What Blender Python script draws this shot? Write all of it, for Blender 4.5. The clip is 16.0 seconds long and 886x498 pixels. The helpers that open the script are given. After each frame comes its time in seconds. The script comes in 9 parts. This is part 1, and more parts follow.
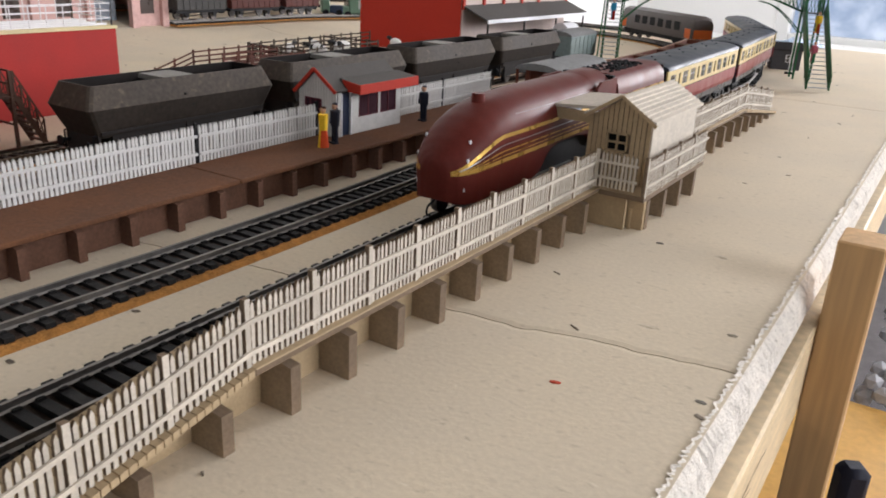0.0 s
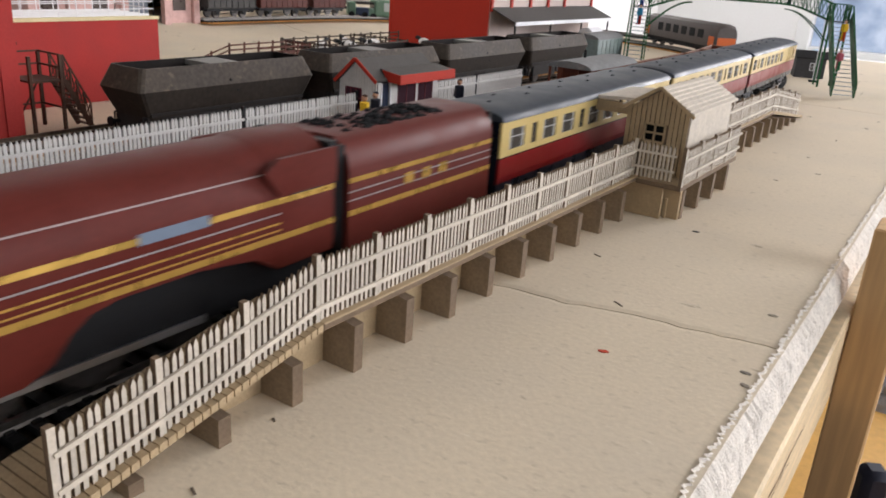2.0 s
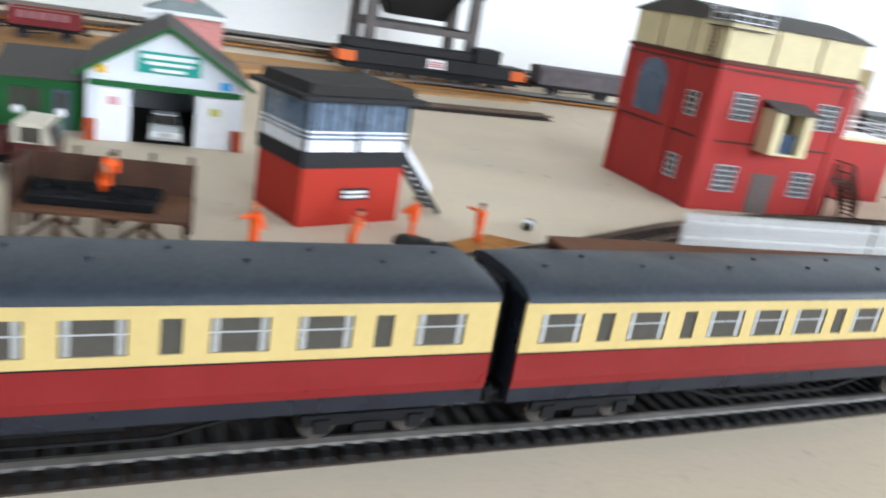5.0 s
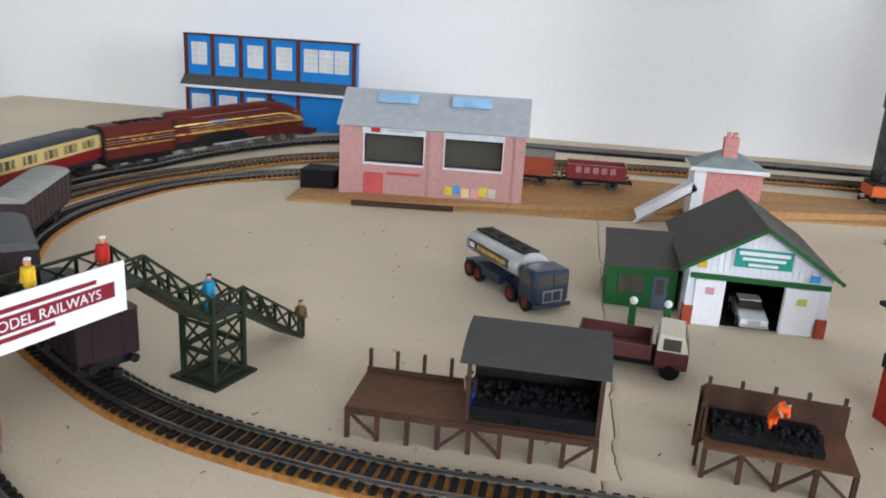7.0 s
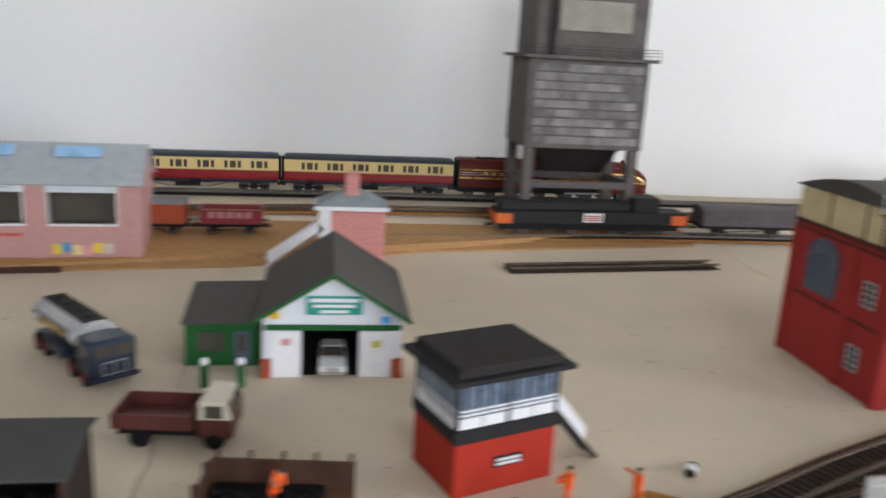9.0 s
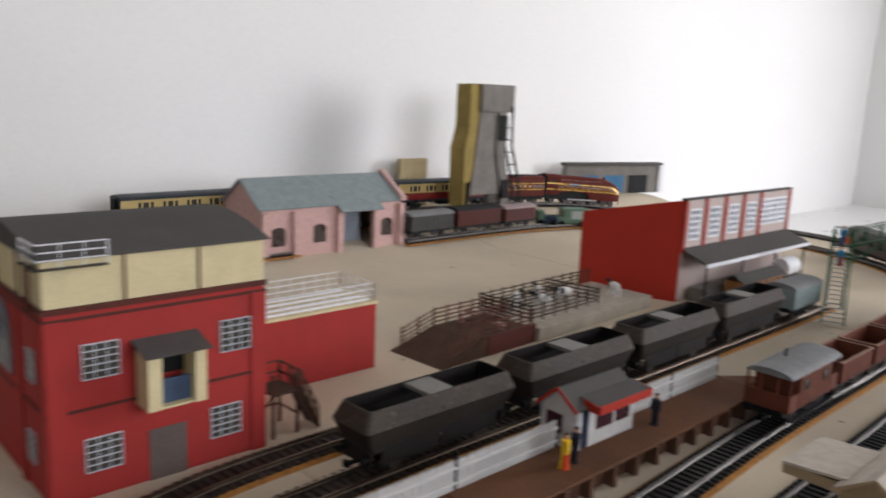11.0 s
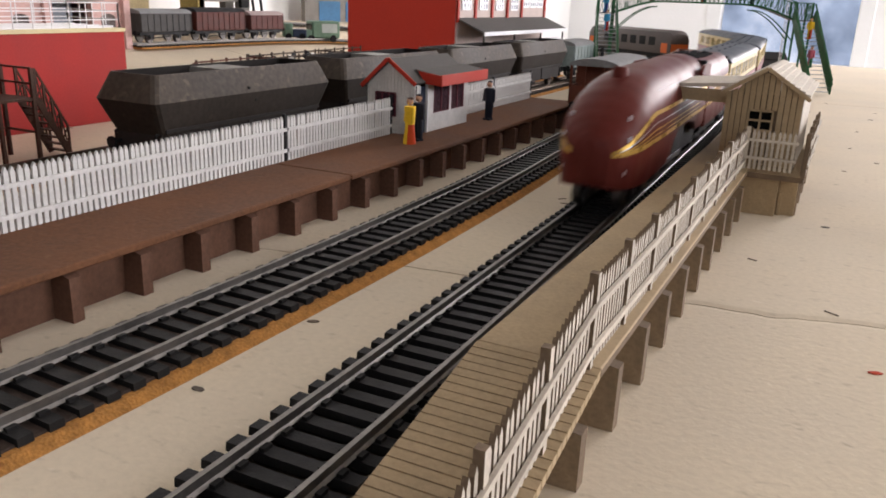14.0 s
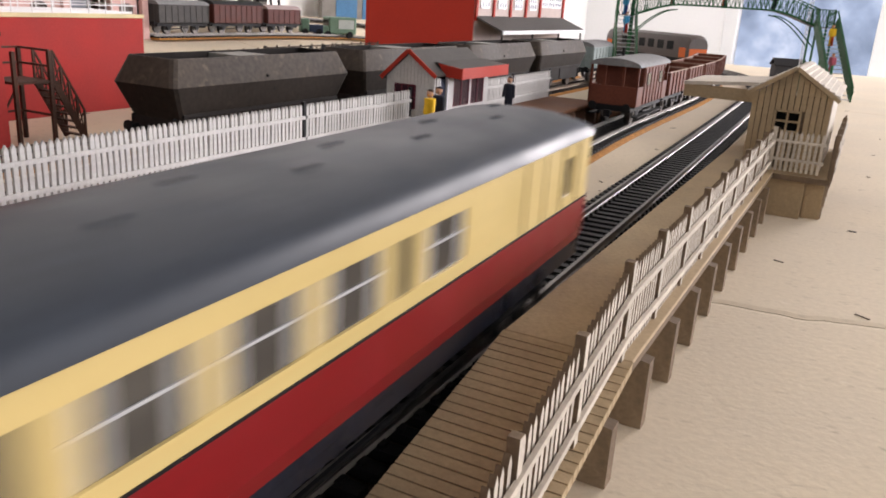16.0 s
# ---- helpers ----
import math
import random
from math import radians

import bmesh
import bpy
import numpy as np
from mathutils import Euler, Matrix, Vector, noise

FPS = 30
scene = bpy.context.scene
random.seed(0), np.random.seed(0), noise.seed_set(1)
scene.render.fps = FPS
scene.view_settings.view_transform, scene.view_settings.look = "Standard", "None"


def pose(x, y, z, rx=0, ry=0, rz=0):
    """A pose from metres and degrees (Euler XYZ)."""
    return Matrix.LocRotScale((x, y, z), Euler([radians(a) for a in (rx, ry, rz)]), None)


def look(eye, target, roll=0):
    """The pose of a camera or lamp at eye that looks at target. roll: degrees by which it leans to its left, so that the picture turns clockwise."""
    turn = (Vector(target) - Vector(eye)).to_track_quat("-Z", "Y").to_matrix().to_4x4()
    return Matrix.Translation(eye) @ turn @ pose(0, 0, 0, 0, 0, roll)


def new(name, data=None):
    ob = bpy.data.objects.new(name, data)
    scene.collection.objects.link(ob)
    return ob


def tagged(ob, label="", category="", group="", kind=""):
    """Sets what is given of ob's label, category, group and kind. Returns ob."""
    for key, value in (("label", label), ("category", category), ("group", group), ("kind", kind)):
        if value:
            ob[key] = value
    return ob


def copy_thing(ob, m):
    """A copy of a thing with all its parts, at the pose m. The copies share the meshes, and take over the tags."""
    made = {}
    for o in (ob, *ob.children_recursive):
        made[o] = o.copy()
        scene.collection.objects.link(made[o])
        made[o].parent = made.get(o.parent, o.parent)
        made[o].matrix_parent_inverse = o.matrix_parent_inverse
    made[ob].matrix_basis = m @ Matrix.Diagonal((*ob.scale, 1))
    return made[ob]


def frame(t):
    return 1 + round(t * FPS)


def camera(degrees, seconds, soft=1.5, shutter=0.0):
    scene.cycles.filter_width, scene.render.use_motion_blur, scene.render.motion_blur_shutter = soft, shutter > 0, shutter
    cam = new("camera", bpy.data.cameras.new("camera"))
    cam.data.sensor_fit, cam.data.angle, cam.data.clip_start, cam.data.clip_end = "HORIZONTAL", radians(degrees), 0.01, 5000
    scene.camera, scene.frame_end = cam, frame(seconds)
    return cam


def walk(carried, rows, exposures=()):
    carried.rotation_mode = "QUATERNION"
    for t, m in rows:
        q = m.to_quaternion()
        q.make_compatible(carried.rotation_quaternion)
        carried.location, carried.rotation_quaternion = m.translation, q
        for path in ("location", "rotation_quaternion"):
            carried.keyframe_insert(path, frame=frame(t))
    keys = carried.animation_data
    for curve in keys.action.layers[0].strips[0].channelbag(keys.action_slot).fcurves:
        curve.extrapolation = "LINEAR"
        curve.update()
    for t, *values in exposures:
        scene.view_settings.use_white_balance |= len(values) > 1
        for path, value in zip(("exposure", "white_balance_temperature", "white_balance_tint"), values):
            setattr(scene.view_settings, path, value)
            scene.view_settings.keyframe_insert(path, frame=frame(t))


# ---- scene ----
cam = camera(58.5, 16.0, soft=1.8, shutter=0.5)
PATH = [
    (0, (-0.007, 0.087, 0.122), (-1.006, 1.671, -0.582), 3.0),
    (0.5, (-0.012, 0.081, 0.118), (-1.029, 1.656, -0.579), 3.3),
    (1, (-0.015, 0.078, 0.115), (-1.034, 1.651, -0.584), 3.6),
    (1.5, (-0.013, 0.078, 0.113), (-1.027, 1.657, -0.581), 4.0),
    (2, (-0.011, 0.069, 0.113), (-1.038, 1.643, -0.572), 4.0),
    (2.5, (-0.012, 0.066, 0.114), (-1.045, 1.639, -0.564), 4.1),
    (3, (-0.015, 0.056, 0.113), (-1.088, 1.608, -0.551), 4.0),
    (3.2, (-0.017, 0.051, 0.111), (-1.113, 1.589, -0.547), 4.2),
    (5.3, (0.03, -0.238, 0.134), (-1.806, 0.236, -0.502), 9.2),
    (5.5, (0.029, -0.249, 0.14), (-1.836, 0.063, -0.511), 8.3),
    (6, (0.042, -0.308, 0.17), (-1.849, -0.387, -0.476), 5.8),
    (6.5, (0.044, -0.337, 0.202), (-1.832, -0.633, -0.425), 4.2),
    (7, (0.039, -0.336, 0.213), (-1.847, -0.643, -0.38), 3.3),
    (7.5, (0.037, -0.321, 0.217), (-1.866, -0.57, -0.348), 3.0),
    (8, (0.033, -0.3, 0.223), (-1.887, -0.483, -0.306), 2.3),
    (8.2, (0.029, -0.282, 0.226), (-1.897, -0.418, -0.299), 2.0),
    (8.5, (0.019, -0.265, 0.223), (-1.918, -0.281, -0.275), 2.7),
    (9, (0.005, -0.204, 0.231), (-1.912, 0.083, -0.262), 3.2),
    (9.5, (0.009, -0.139, 0.237), (-1.846, 0.451, -0.221), 3.5),
    (10, (-0.013, -0.06, 0.237), (-1.781, 0.771, -0.19), 3.6),
    (10.2, (-0.018, -0.033, 0.238), (-1.731, 0.914, -0.171), 3.5),
    (12.3, (-0.06, 0.121, 0.192), (-1.083, 1.778, -0.264), 1.8),
    (12.5, (-0.067, 0.119, 0.179), (-1.062, 1.792, -0.28), 1.7),
    (13, (-0.079, 0.099, 0.147), (-1.005, 1.812, -0.292), 1.0),
    (13.2, (-0.086, 0.085, 0.13), (-0.979, 1.807, -0.356), 1.8),
    (13.5, (-0.099, 0.078, 0.105), (-0.964, 1.801, -0.427), 2.3),
    (14, (-0.108, 0.076, 0.086), (-0.953, 1.784, -0.52), 2.2),
    (14.5, (-0.108, 0.074, 0.086), (-0.955, 1.796, -0.479), 3.1),
    (15, (-0.11, 0.074, 0.084), (-0.957, 1.789, -0.5), 3.5),
    (15.5, (-0.111, 0.074, 0.083), (-0.964, 1.785, -0.505), 3.6),
    (16, (-0.113, 0.078, 0.081), (-0.978, 1.778, -0.522), 3.6),
]
EXPOSURE = [(0.0, 0.12, 6700, 15), (3.2, 0.05, 6800, 16), (5.3, 0.72, 5900, 7), (6.0, 0.68, 5950, 8), (7.0, 0.30, 6200, 11), (8.0, 0.25, 6300, 11), (9.0, 0.02, 6450, 12), (10.2, -0.24, 6650, 15), (12.3, -0.52, 6500, 15), (13.5, -0.15, 6850, 17), (14.5, 0.36, 7000, 20), (16.0, 0.33, 7000, 20)]
walk(cam, [(t, look(eye, target, roll)) for t, eye, target, roll in PATH], EXPOSURE)

# ---- light ----
world = bpy.data.worlds.new("world")
scene.world = world
world.use_nodes = True
wn = world.node_tree.nodes
sky = wn.new("ShaderNodeTexSky")
sky.sky_type, sky.sun_disc = "NISHITA", False
sky.sun_elevation, sky.sun_rotation = radians(35), radians(60)
wn["Background"].inputs[1].default_value = 0.12
world.node_tree.links.new(sky.outputs[0], wn["Background"].inputs[0])
sun_data = bpy.data.lights.new("sun", "SUN")
sun_data.energy, sun_data.angle, sun_data.color = 0.8, radians(12), (1.0, 0.96, 0.9)
sun = new("sun", sun_data)
sun.matrix_world = look((0, 0, 5), (2.0, -4.0, 1.5))


def window_lamp(name, eye, target, w, h, power, colour=(0.93, 0.96, 1.0)):
    d = bpy.data.lights.new(name, "AREA")
    d.shape, d.size, d.size_y, d.energy, d.color = "RECTANGLE", w, h, power, colour
    ob = new(name, d)
    ob.matrix_world = look(eye, target)
    return ob


# the end lamp stands beside the visible window, in an added unseen opening
window_lamp("daylight_end_unseen", (0.85, 3.14, 0.60), (0.3, 0.0, 0.2), 0.9, 1.1, 74)
window_lamp("daylight_side_window", (2.5, 0.7, 0.85), (-1.1, 0.1, 0.35), 1.8, 1.1, 54, (0.90, 0.95, 1.0))
window_lamp("daylight_rear_window", (1.2, -2.4, 1.0), (-1.0, -0.6, 0.3), 1.5, 1.1, 9)

# ---- materials ----
MATS = {}


def mat(name, colour, rough=0.6, metal=0.0, var=0.15, scale=40.0, bump=0.15, fine=400.0, spots=0.0, spot=(0.05, 0.04, 0.03), rand=0.0, streak=1.0, spec=None):
    """Paint or material with variation at two scales, fine relief, and optional dark flecks."""
    if name in MATS:
        return MATS[name]
    m = bpy.data.materials.new(name)
    m.use_nodes = True
    nt = m.node_tree
    n, l = nt.nodes, nt.links
    b = n["Principled BSDF"]
    tc = n.new("ShaderNodeTexCoord")
    mp = n.new("ShaderNodeMapping")
    mp.inputs["Scale"].default_value = (1, 1, streak)
    l.new(tc.outputs["Object"], mp.inputs["Vector"])
    n1, n2 = n.new("ShaderNodeTexNoise"), n.new("ShaderNodeTexNoise")
    for t, s, d in ((n1, scale, 3.0), (n2, fine, 4.0)):
        t.inputs["Scale"].default_value, t.inputs["Detail"].default_value = s, d
        l.new(mp.outputs[0], t.inputs["Vector"])
    mx = n.new("ShaderNodeMath")
    mx.operation = "ADD"
    l.new(n1.outputs["Fac"], mx.inputs[0]), l.new(n2.outputs["Fac"], mx.inputs[1])
    mr = n.new("ShaderNodeMapRange")
    mr.inputs[1].default_value, mr.inputs[2].default_value = 0.7, 1.3
    mr.inputs[3].default_value, mr.inputs[4].default_value = 1.0 - var, 1.0 + var
    l.new(mx.outputs[0], mr.inputs[0])
    hsv = n.new("ShaderNodeHueSaturation")
    hsv.inputs["Color"].default_value = (*colour, 1)
    val = mr.outputs[0]
    if rand:
        oi = n.new("ShaderNodeObjectInfo")
        r2 = n.new("ShaderNodeMapRange")
        r2.inputs[3].default_value, r2.inputs[4].default_value = 1.0 - rand, 1.0 + rand
        l.new(oi.outputs["Random"], r2.inputs[0])
        mm = n.new("ShaderNodeMath")
        mm.operation = "MULTIPLY"
        l.new(val, mm.inputs[0]), l.new(r2.outputs[0], mm.inputs[1])
        val = mm.outputs[0]
    l.new(val, hsv.inputs["Value"])
    col = hsv.outputs[0]
    if spots:
        n3 = n.new("ShaderNodeTexNoise")
        n3.inputs["Scale"].default_value, n3.inputs["Detail"].default_value = fine * 0.35, 5.0
        l.new(mp.outputs[0], n3.inputs["Vector"])
        r3 = n.new("ShaderNodeMapRange")
        r3.inputs[1].default_value, r3.inputs[2].default_value = 0.66 - spots * 0.1, 0.74 - spots * 0.1
        r3.inputs[4].default_value = min(1.0, spots)
        l.new(n3.outputs["Fac"], r3.inputs[0])
        mixc = n.new("ShaderNodeMix")
        mixc.data_type = "RGBA"
        mixc.inputs["B"].default_value = (*spot, 1)
        for i in mixc.inputs:
            if i.name == "A" and i.type == "RGBA":
                l.new(col, i)
            if i.name == "B" and i.type == "RGBA":
                i.default_value = (*spot, 1)
        l.new(r3.outputs[0], mixc.inputs[0])
        col = [o for o in mixc.outputs if o.type == "RGBA"][0]
    l.new(col, b.inputs["Base Color"])
    b.inputs["Metallic"].default_value = metal
    b.inputs["Specular IOR Level"].default_value = spec if spec is not None else (0.5 if rough < 0.5 else 0.22)
    rr = n.new("ShaderNodeMapRange")
    rr.inputs[1].default_value, rr.inputs[2].default_value = 0.3, 0.7
    rr.inputs[3].default_value, rr.inputs[4].default_value = max(0.03, rough - 0.08), min(1.0, rough + 0.08)
    l.new(n1.outputs["Fac"], rr.inputs[0]), l.new(rr.outputs[0], b.inputs["Roughness"])
    if bump:
        bp = n.new("ShaderNodeBump")
        bp.inputs["Strength"].default_value, bp.inputs["Distance"].default_value = bump, 0.0006
        l.new(n2.outputs["Fac"], bp.inputs["Height"]), l.new(bp.outputs[0], b.inputs["Normal"])
    MATS[name] = m
    return m


def glass_mat():
    m = bpy.data.materials.new("window_glass")
    m.use_nodes = True
    b = m.node_tree.nodes["Principled BSDF"]
    b.inputs["Transmission Weight"].default_value, b.inputs["Roughness"].default_value, b.inputs["IOR"].default_value = 1.0, 0.05, 1.2
    return m


def board_mat():
    """Pressed fibre board: warm and grey mottling, long fine fibres, sparse dark flecks."""
    m = mat("fibre_board", (0.65, 0.55, 0.41), 0.92, var=0.07, scale=6, fine=500, bump=0.22)
    nt = m.node_tree
    n, l = nt.nodes, nt.links
    b = n["Principled BSDF"]
    col = b.inputs["Base Color"].links[0].from_socket
    tc = [x for x in n if x.type == "TEX_COORD"][0]
    for size, stretch, lo, hi, amount, tint in ((14.0, (1, 1, 1), 0.40, 0.75, 0.55, (0.56, 0.49, 0.39, 1)), (330.0, (0.6, 1.1, 1), 0.60, 0.76, 0.5, (0.38, 0.31, 0.22, 1)), (420.0, (0.5, 1.2, 1), 0.66, 0.74, 0.5, (0.74, 0.66, 0.54, 1)), (120.0, (0.6, 1.1, 1), 0.70, 0.76, 0.6, (0.24, 0.19, 0.13, 1))):
        mp, nz, mr, mx = n.new("ShaderNodeMapping"), n.new("ShaderNodeTexNoise"), n.new("ShaderNodeMapRange"), n.new("ShaderNodeMix")
        mp.inputs["Scale"].default_value = stretch
        mp.inputs["Location"].default_value = (size * 0.013, 0.7, 0)
        nz.inputs["Scale"].default_value, nz.inputs["Detail"].default_value = size, 4.0
        mr.inputs[1].default_value, mr.inputs[2].default_value, mr.inputs[4].default_value = lo, hi, amount
        mx.data_type = "RGBA"
        l.new(tc.outputs["Object"], mp.inputs["Vector"]), l.new(mp.outputs[0], nz.inputs["Vector"]), l.new(nz.outputs["Fac"], mr.inputs[0]), l.new(mr.outputs[0], mx.inputs[0])
        a, c = [i for i in mx.inputs if i.type == "RGBA"]
        c.default_value = tint
        l.new(col, a)
        col = [o for o in mx.outputs if o.type == "RGBA"][0]
    l.new(col, b.inputs["Base Color"])
    return m


M_BOARD = board_mat()
M_FIBRE = mat("torn_fibre", (0.78, 0.72, 0.64), 0.95, var=0.14, scale=160, fine=1100, bump=1.0, spots=0.4, spot=(0.30, 0.24, 0.18))
M_CRACK = mat("board_seam", (0.26, 0.20, 0.14), 0.95)
M_PINE = mat("pine", (0.62, 0.38, 0.18), 0.55, var=0.18, scale=30, fine=300, bump=0.2, streak=0.06)
M_PINE_PALE = mat("pale_pine", (0.74, 0.58, 0.37), 0.6, var=0.18, scale=40, fine=260, bump=0.2, streak=6.0)
M_PLY = mat("plywood", (0.70, 0.38, 0.09), 0.55, var=0.12, scale=8, fine=120)
M_WALL = mat("white_wall_paint", (0.86, 0.85, 0.83), 0.75, var=0.03, scale=2.5, fine=180, bump=0.08)
# unseen walls and ceiling, kept dim so that less light bounces back
M_WALL_DIM = mat("unseen_wall_grey_green", (0.30, 0.31, 0.29), 0.8, var=0.05, scale=2.5, fine=180, bump=0.08)
M_CEIL = mat("unseen_ceiling_grey", (0.38, 0.37, 0.355), 0.9, var=0.05, scale=2.5, fine=180, bump=0.08)
M_FRAME = mat("white_gloss_paint", (0.82, 0.82, 0.80), 0.35, var=0.03, scale=20, bump=0.05)
M_CARPET = mat("floor_carpet", (0.12, 0.11, 0.11), 0.95, var=0.25, scale=30, fine=500, bump=0.5)
M_SLEEPER = mat("black_sleeper", (0.010, 0.0095, 0.0095), 0.6, var=0.3, scale=200, fine=1500, rand=0.2)
M_SLEEPER_OLD = mat("brown_sleeper", (0.045, 0.033, 0.026), 0.7, var=0.3, scale=200, fine=1500, rand=0.2)
M_RAIL = mat("nickel_rail", (0.22, 0.205, 0.19), 0.5, 1.0, var=0.2, scale=60, fine=500, bump=0.1)
M_RAIL_OLD = mat("tarnished_rail", (0.22, 0.17, 0.13), 0.45, 1.0, var=0.3, scale=60, fine=500, bump=0.1)
M_BED = mat("dark_bed", (0.060, 0.042, 0.034), 0.9, var=0.3, scale=150, fine=1200, bump=0.4)
M_CORK = mat("cork", (0.42, 0.19, 0.05), 0.95, var=0.35, scale=220, fine=1400, bump=0.9, spots=0.5, spot=(0.2, 0.08, 0.02))
M_MDF = mat("laser_cut_board", (0.41, 0.305, 0.185), 0.8, var=0.12, scale=60, fine=900, bump=0.25)
M_MDF_DK = mat("scorched_and_gap_board", (0.17, 0.12, 0.08), 0.85, var=0.2, scale=120, fine=900, bump=0.25)
M_PICKET = mat("grey_white_picket", (0.54, 0.48, 0.40), 0.75, var=0.15, scale=150, fine=900, rand=0.12)
M_PWHITE = mat("white_fence", (0.56, 0.55, 0.53), 0.7, var=0.12, scale=150, fine=900)
M_PLAT2 = mat("brown_platform", (0.135, 0.058, 0.028), 0.8, var=0.25, scale=35, fine=700, bump=0.3, spots=0.3, spot=(0.22, 0.12, 0.065))
M_PLAT2D = mat("dark_brown_card", (0.125, 0.062, 0.040), 0.8, var=0.25, scale=60, fine=700, bump=0.3)
M_BLACK = mat("black_plastic", (0.006, 0.006, 0.007), 0.62, var=0.3, scale=100, fine=900)
M_DARK = mat("dark_interior", (0.014, 0.013, 0.012), 0.8, var=0.2)
M_WHITE = mat("white_card", (0.78, 0.78, 0.80), 0.6, var=0.05, scale=60)
M_GLASS = glass_mat()


# ---- mesh helpers ----
def B():
    return bmesh.new()


def quad(bm, *pts):
    return bm.faces.new([bm.verts.new(p) for p in pts])


def box(bm, x0, x1, y0, y1, z0, z1, m=None, bev=0.0):
    vs = [bm.verts.new(p) for p in ((x0, y0, z0), (x1, y0, z0), (x1, y1, z0), (x0, y1, z0), (x0, y0, z1), (x1, y0, z1), (x1, y1, z1), (x0, y1, z1))]
    fs = [bm.faces.new([vs[i] for i in f]) for f in ((3, 2, 1, 0), (4, 5, 6, 7), (0, 1, 5, 4), (1, 2, 6, 5), (2, 3, 7, 6), (3, 0, 4, 7))]
    if m is not None:
        bmesh.ops.transform(bm, matrix=m, verts=vs)
    if bev:
        es = list({e for f in fs for e in f.edges})
        bmesh.ops.bevel(bm, geom=es, offset=bev, segments=1, affect="EDGES", profile=0.6)
    return bm


def beam(bm, p, q, w, h=None, up=(0, 0, 1)):
    """A bar of section w x h from p to q."""
    p, q = Vector(p), Vector(q)
    d = q - p
    n = d.length
    d.normalize()
    s = d.cross(Vector(up))
    if s.length < 1e-4:
        s = d.cross(Vector((0, 1, 0)))
    s.normalize()
    u = s.cross(d)
    h = h or w
    m = Matrix((s, d, u)).transposed().to_4x4()
    m.translation = p
    return box(bm, -w / 2, w / 2, 0, n, -h / 2, h / 2, m)


def prism(bm, prof, axis, lo, hi):
    """Extrudes a closed outline along an axis: x -> (y, z), y -> (x, z), z -> (x, y)."""
    def P(a, b, c):
        return {"x": (c, a, b), "y": (a, c, b), "z": (a, b, c)}[axis]
    u = [bm.verts.new(P(a, b, lo)) for a, b in prof]
    v = [bm.verts.new(P(a, b, hi)) for a, b in prof]
    n = len(prof)
    fs = [bm.faces.new(u[::-1]), bm.faces.new(v)]
    for i in range(n):
        fs.append(bm.faces.new((u[i], u[(i + 1) % n], v[(i + 1) % n], v[i])))
    bmesh.ops.recalc_face_normals(bm, faces=fs)
    return bm


def tube(bm, p, q, r, n=8, r2=None):
    p, q = Vector(p), Vector(q)
    d = q - p
    m = d.to_track_quat("Z", "Y").to_matrix().to_4x4()
    m.translation = (p + q) / 2
    bmesh.ops.create_cone(bm, cap_ends=True, segments=n, radius1=r, radius2=r if r2 is None else r2, depth=d.length, matrix=m)
    return bm


def blob(bm, c, r, sx=1, sy=1, sz=1, sub=1):
    bmesh.ops.create_icosphere(bm, subdivisions=sub, radius=r, matrix=Matrix.Translation(c) @ Matrix.Diagonal((sx, sy, sz, 1)))
    return bm


def loft(bm, rings, caps=True, closed=True):
    vs = [[bm.verts.new(p) for p in r] for r in rings]
    n = len(rings[0])
    for a, b in zip(vs, vs[1:]):
        for i in range(n if closed else n - 1):
            bm.faces.new((a[i], a[(i + 1) % n], b[(i + 1) % n], b[i]))
    if caps:
        bm.faces.new(vs[0][::-1]), bm.faces.new(vs[-1])
    bmesh.ops.recalc_face_normals(bm, faces=bm.faces)
    return bm


def mesh_of(name, bm, material, smooth=False):
    me = bpy.data.meshes.new(name)
    bm.to_mesh(me)
    bm.free()
    me.materials.append(material)
    if smooth:
        for p in me.polygons:
            p.use_smooth = True
        me.set_sharp_from_angle(angle=radians(38))
    return me


def burnt(me, axis=0):
    """Laser-cut sheet: faces across the sheet's thickness are scorched."""
    me.materials.append(M_MDF_DK)
    for p in me.polygons:
        p.material_index = 0 if abs(p.normal[axis]) > 0.7 else 1
    return me


def part(name, bm, material, parent=None, label="", smooth=False):
    ob = new(name, mesh_of(name, bm, material, smooth))
    ob.parent = parent
    return tagged(ob, label)


def thing(name, x, y, z=0.0, rz=0.0, label="", category="", group="", kind=""):
    ob = new(name)
    ob.empty_display_size = 0.01
    ob.matrix_basis = pose(x, y, z, 0, 0, rz)
    return tagged(ob, label, category, group, kind)


def solo(name, bm, material, label="", category="", group="", kind="", smooth=False):
    return tagged(part(name, bm, material, None, label, smooth), label, category, group, kind)


# ---- ground ----
def rise(x):
    u = min(1.0, max(0.0, (-0.82 - x) / 0.2))
    return 0.03 * u * u * (3 - 2 * u)


X_EDGE, X_WALL, Y_END, Y_NEAR = -0.044, -1.135, 1.60, -1.25


def seam_y(k, x):
    """The uneven joint k between two boards."""
    base, slope = ((-0.297, 0.045), (0.330, 0.19), (0.95, 0.03))[k]
    slope = slope if x > -0.3 else slope * 0.3
    return base + slope * (x - X_EDGE) + 0.0022 * noise.noise((x * 38, k * 7.0, 0)) + 0.0013 * noise.noise((x * 150, k, 3)) + 0.0006 * noise.noise((x * 420, k, 5))


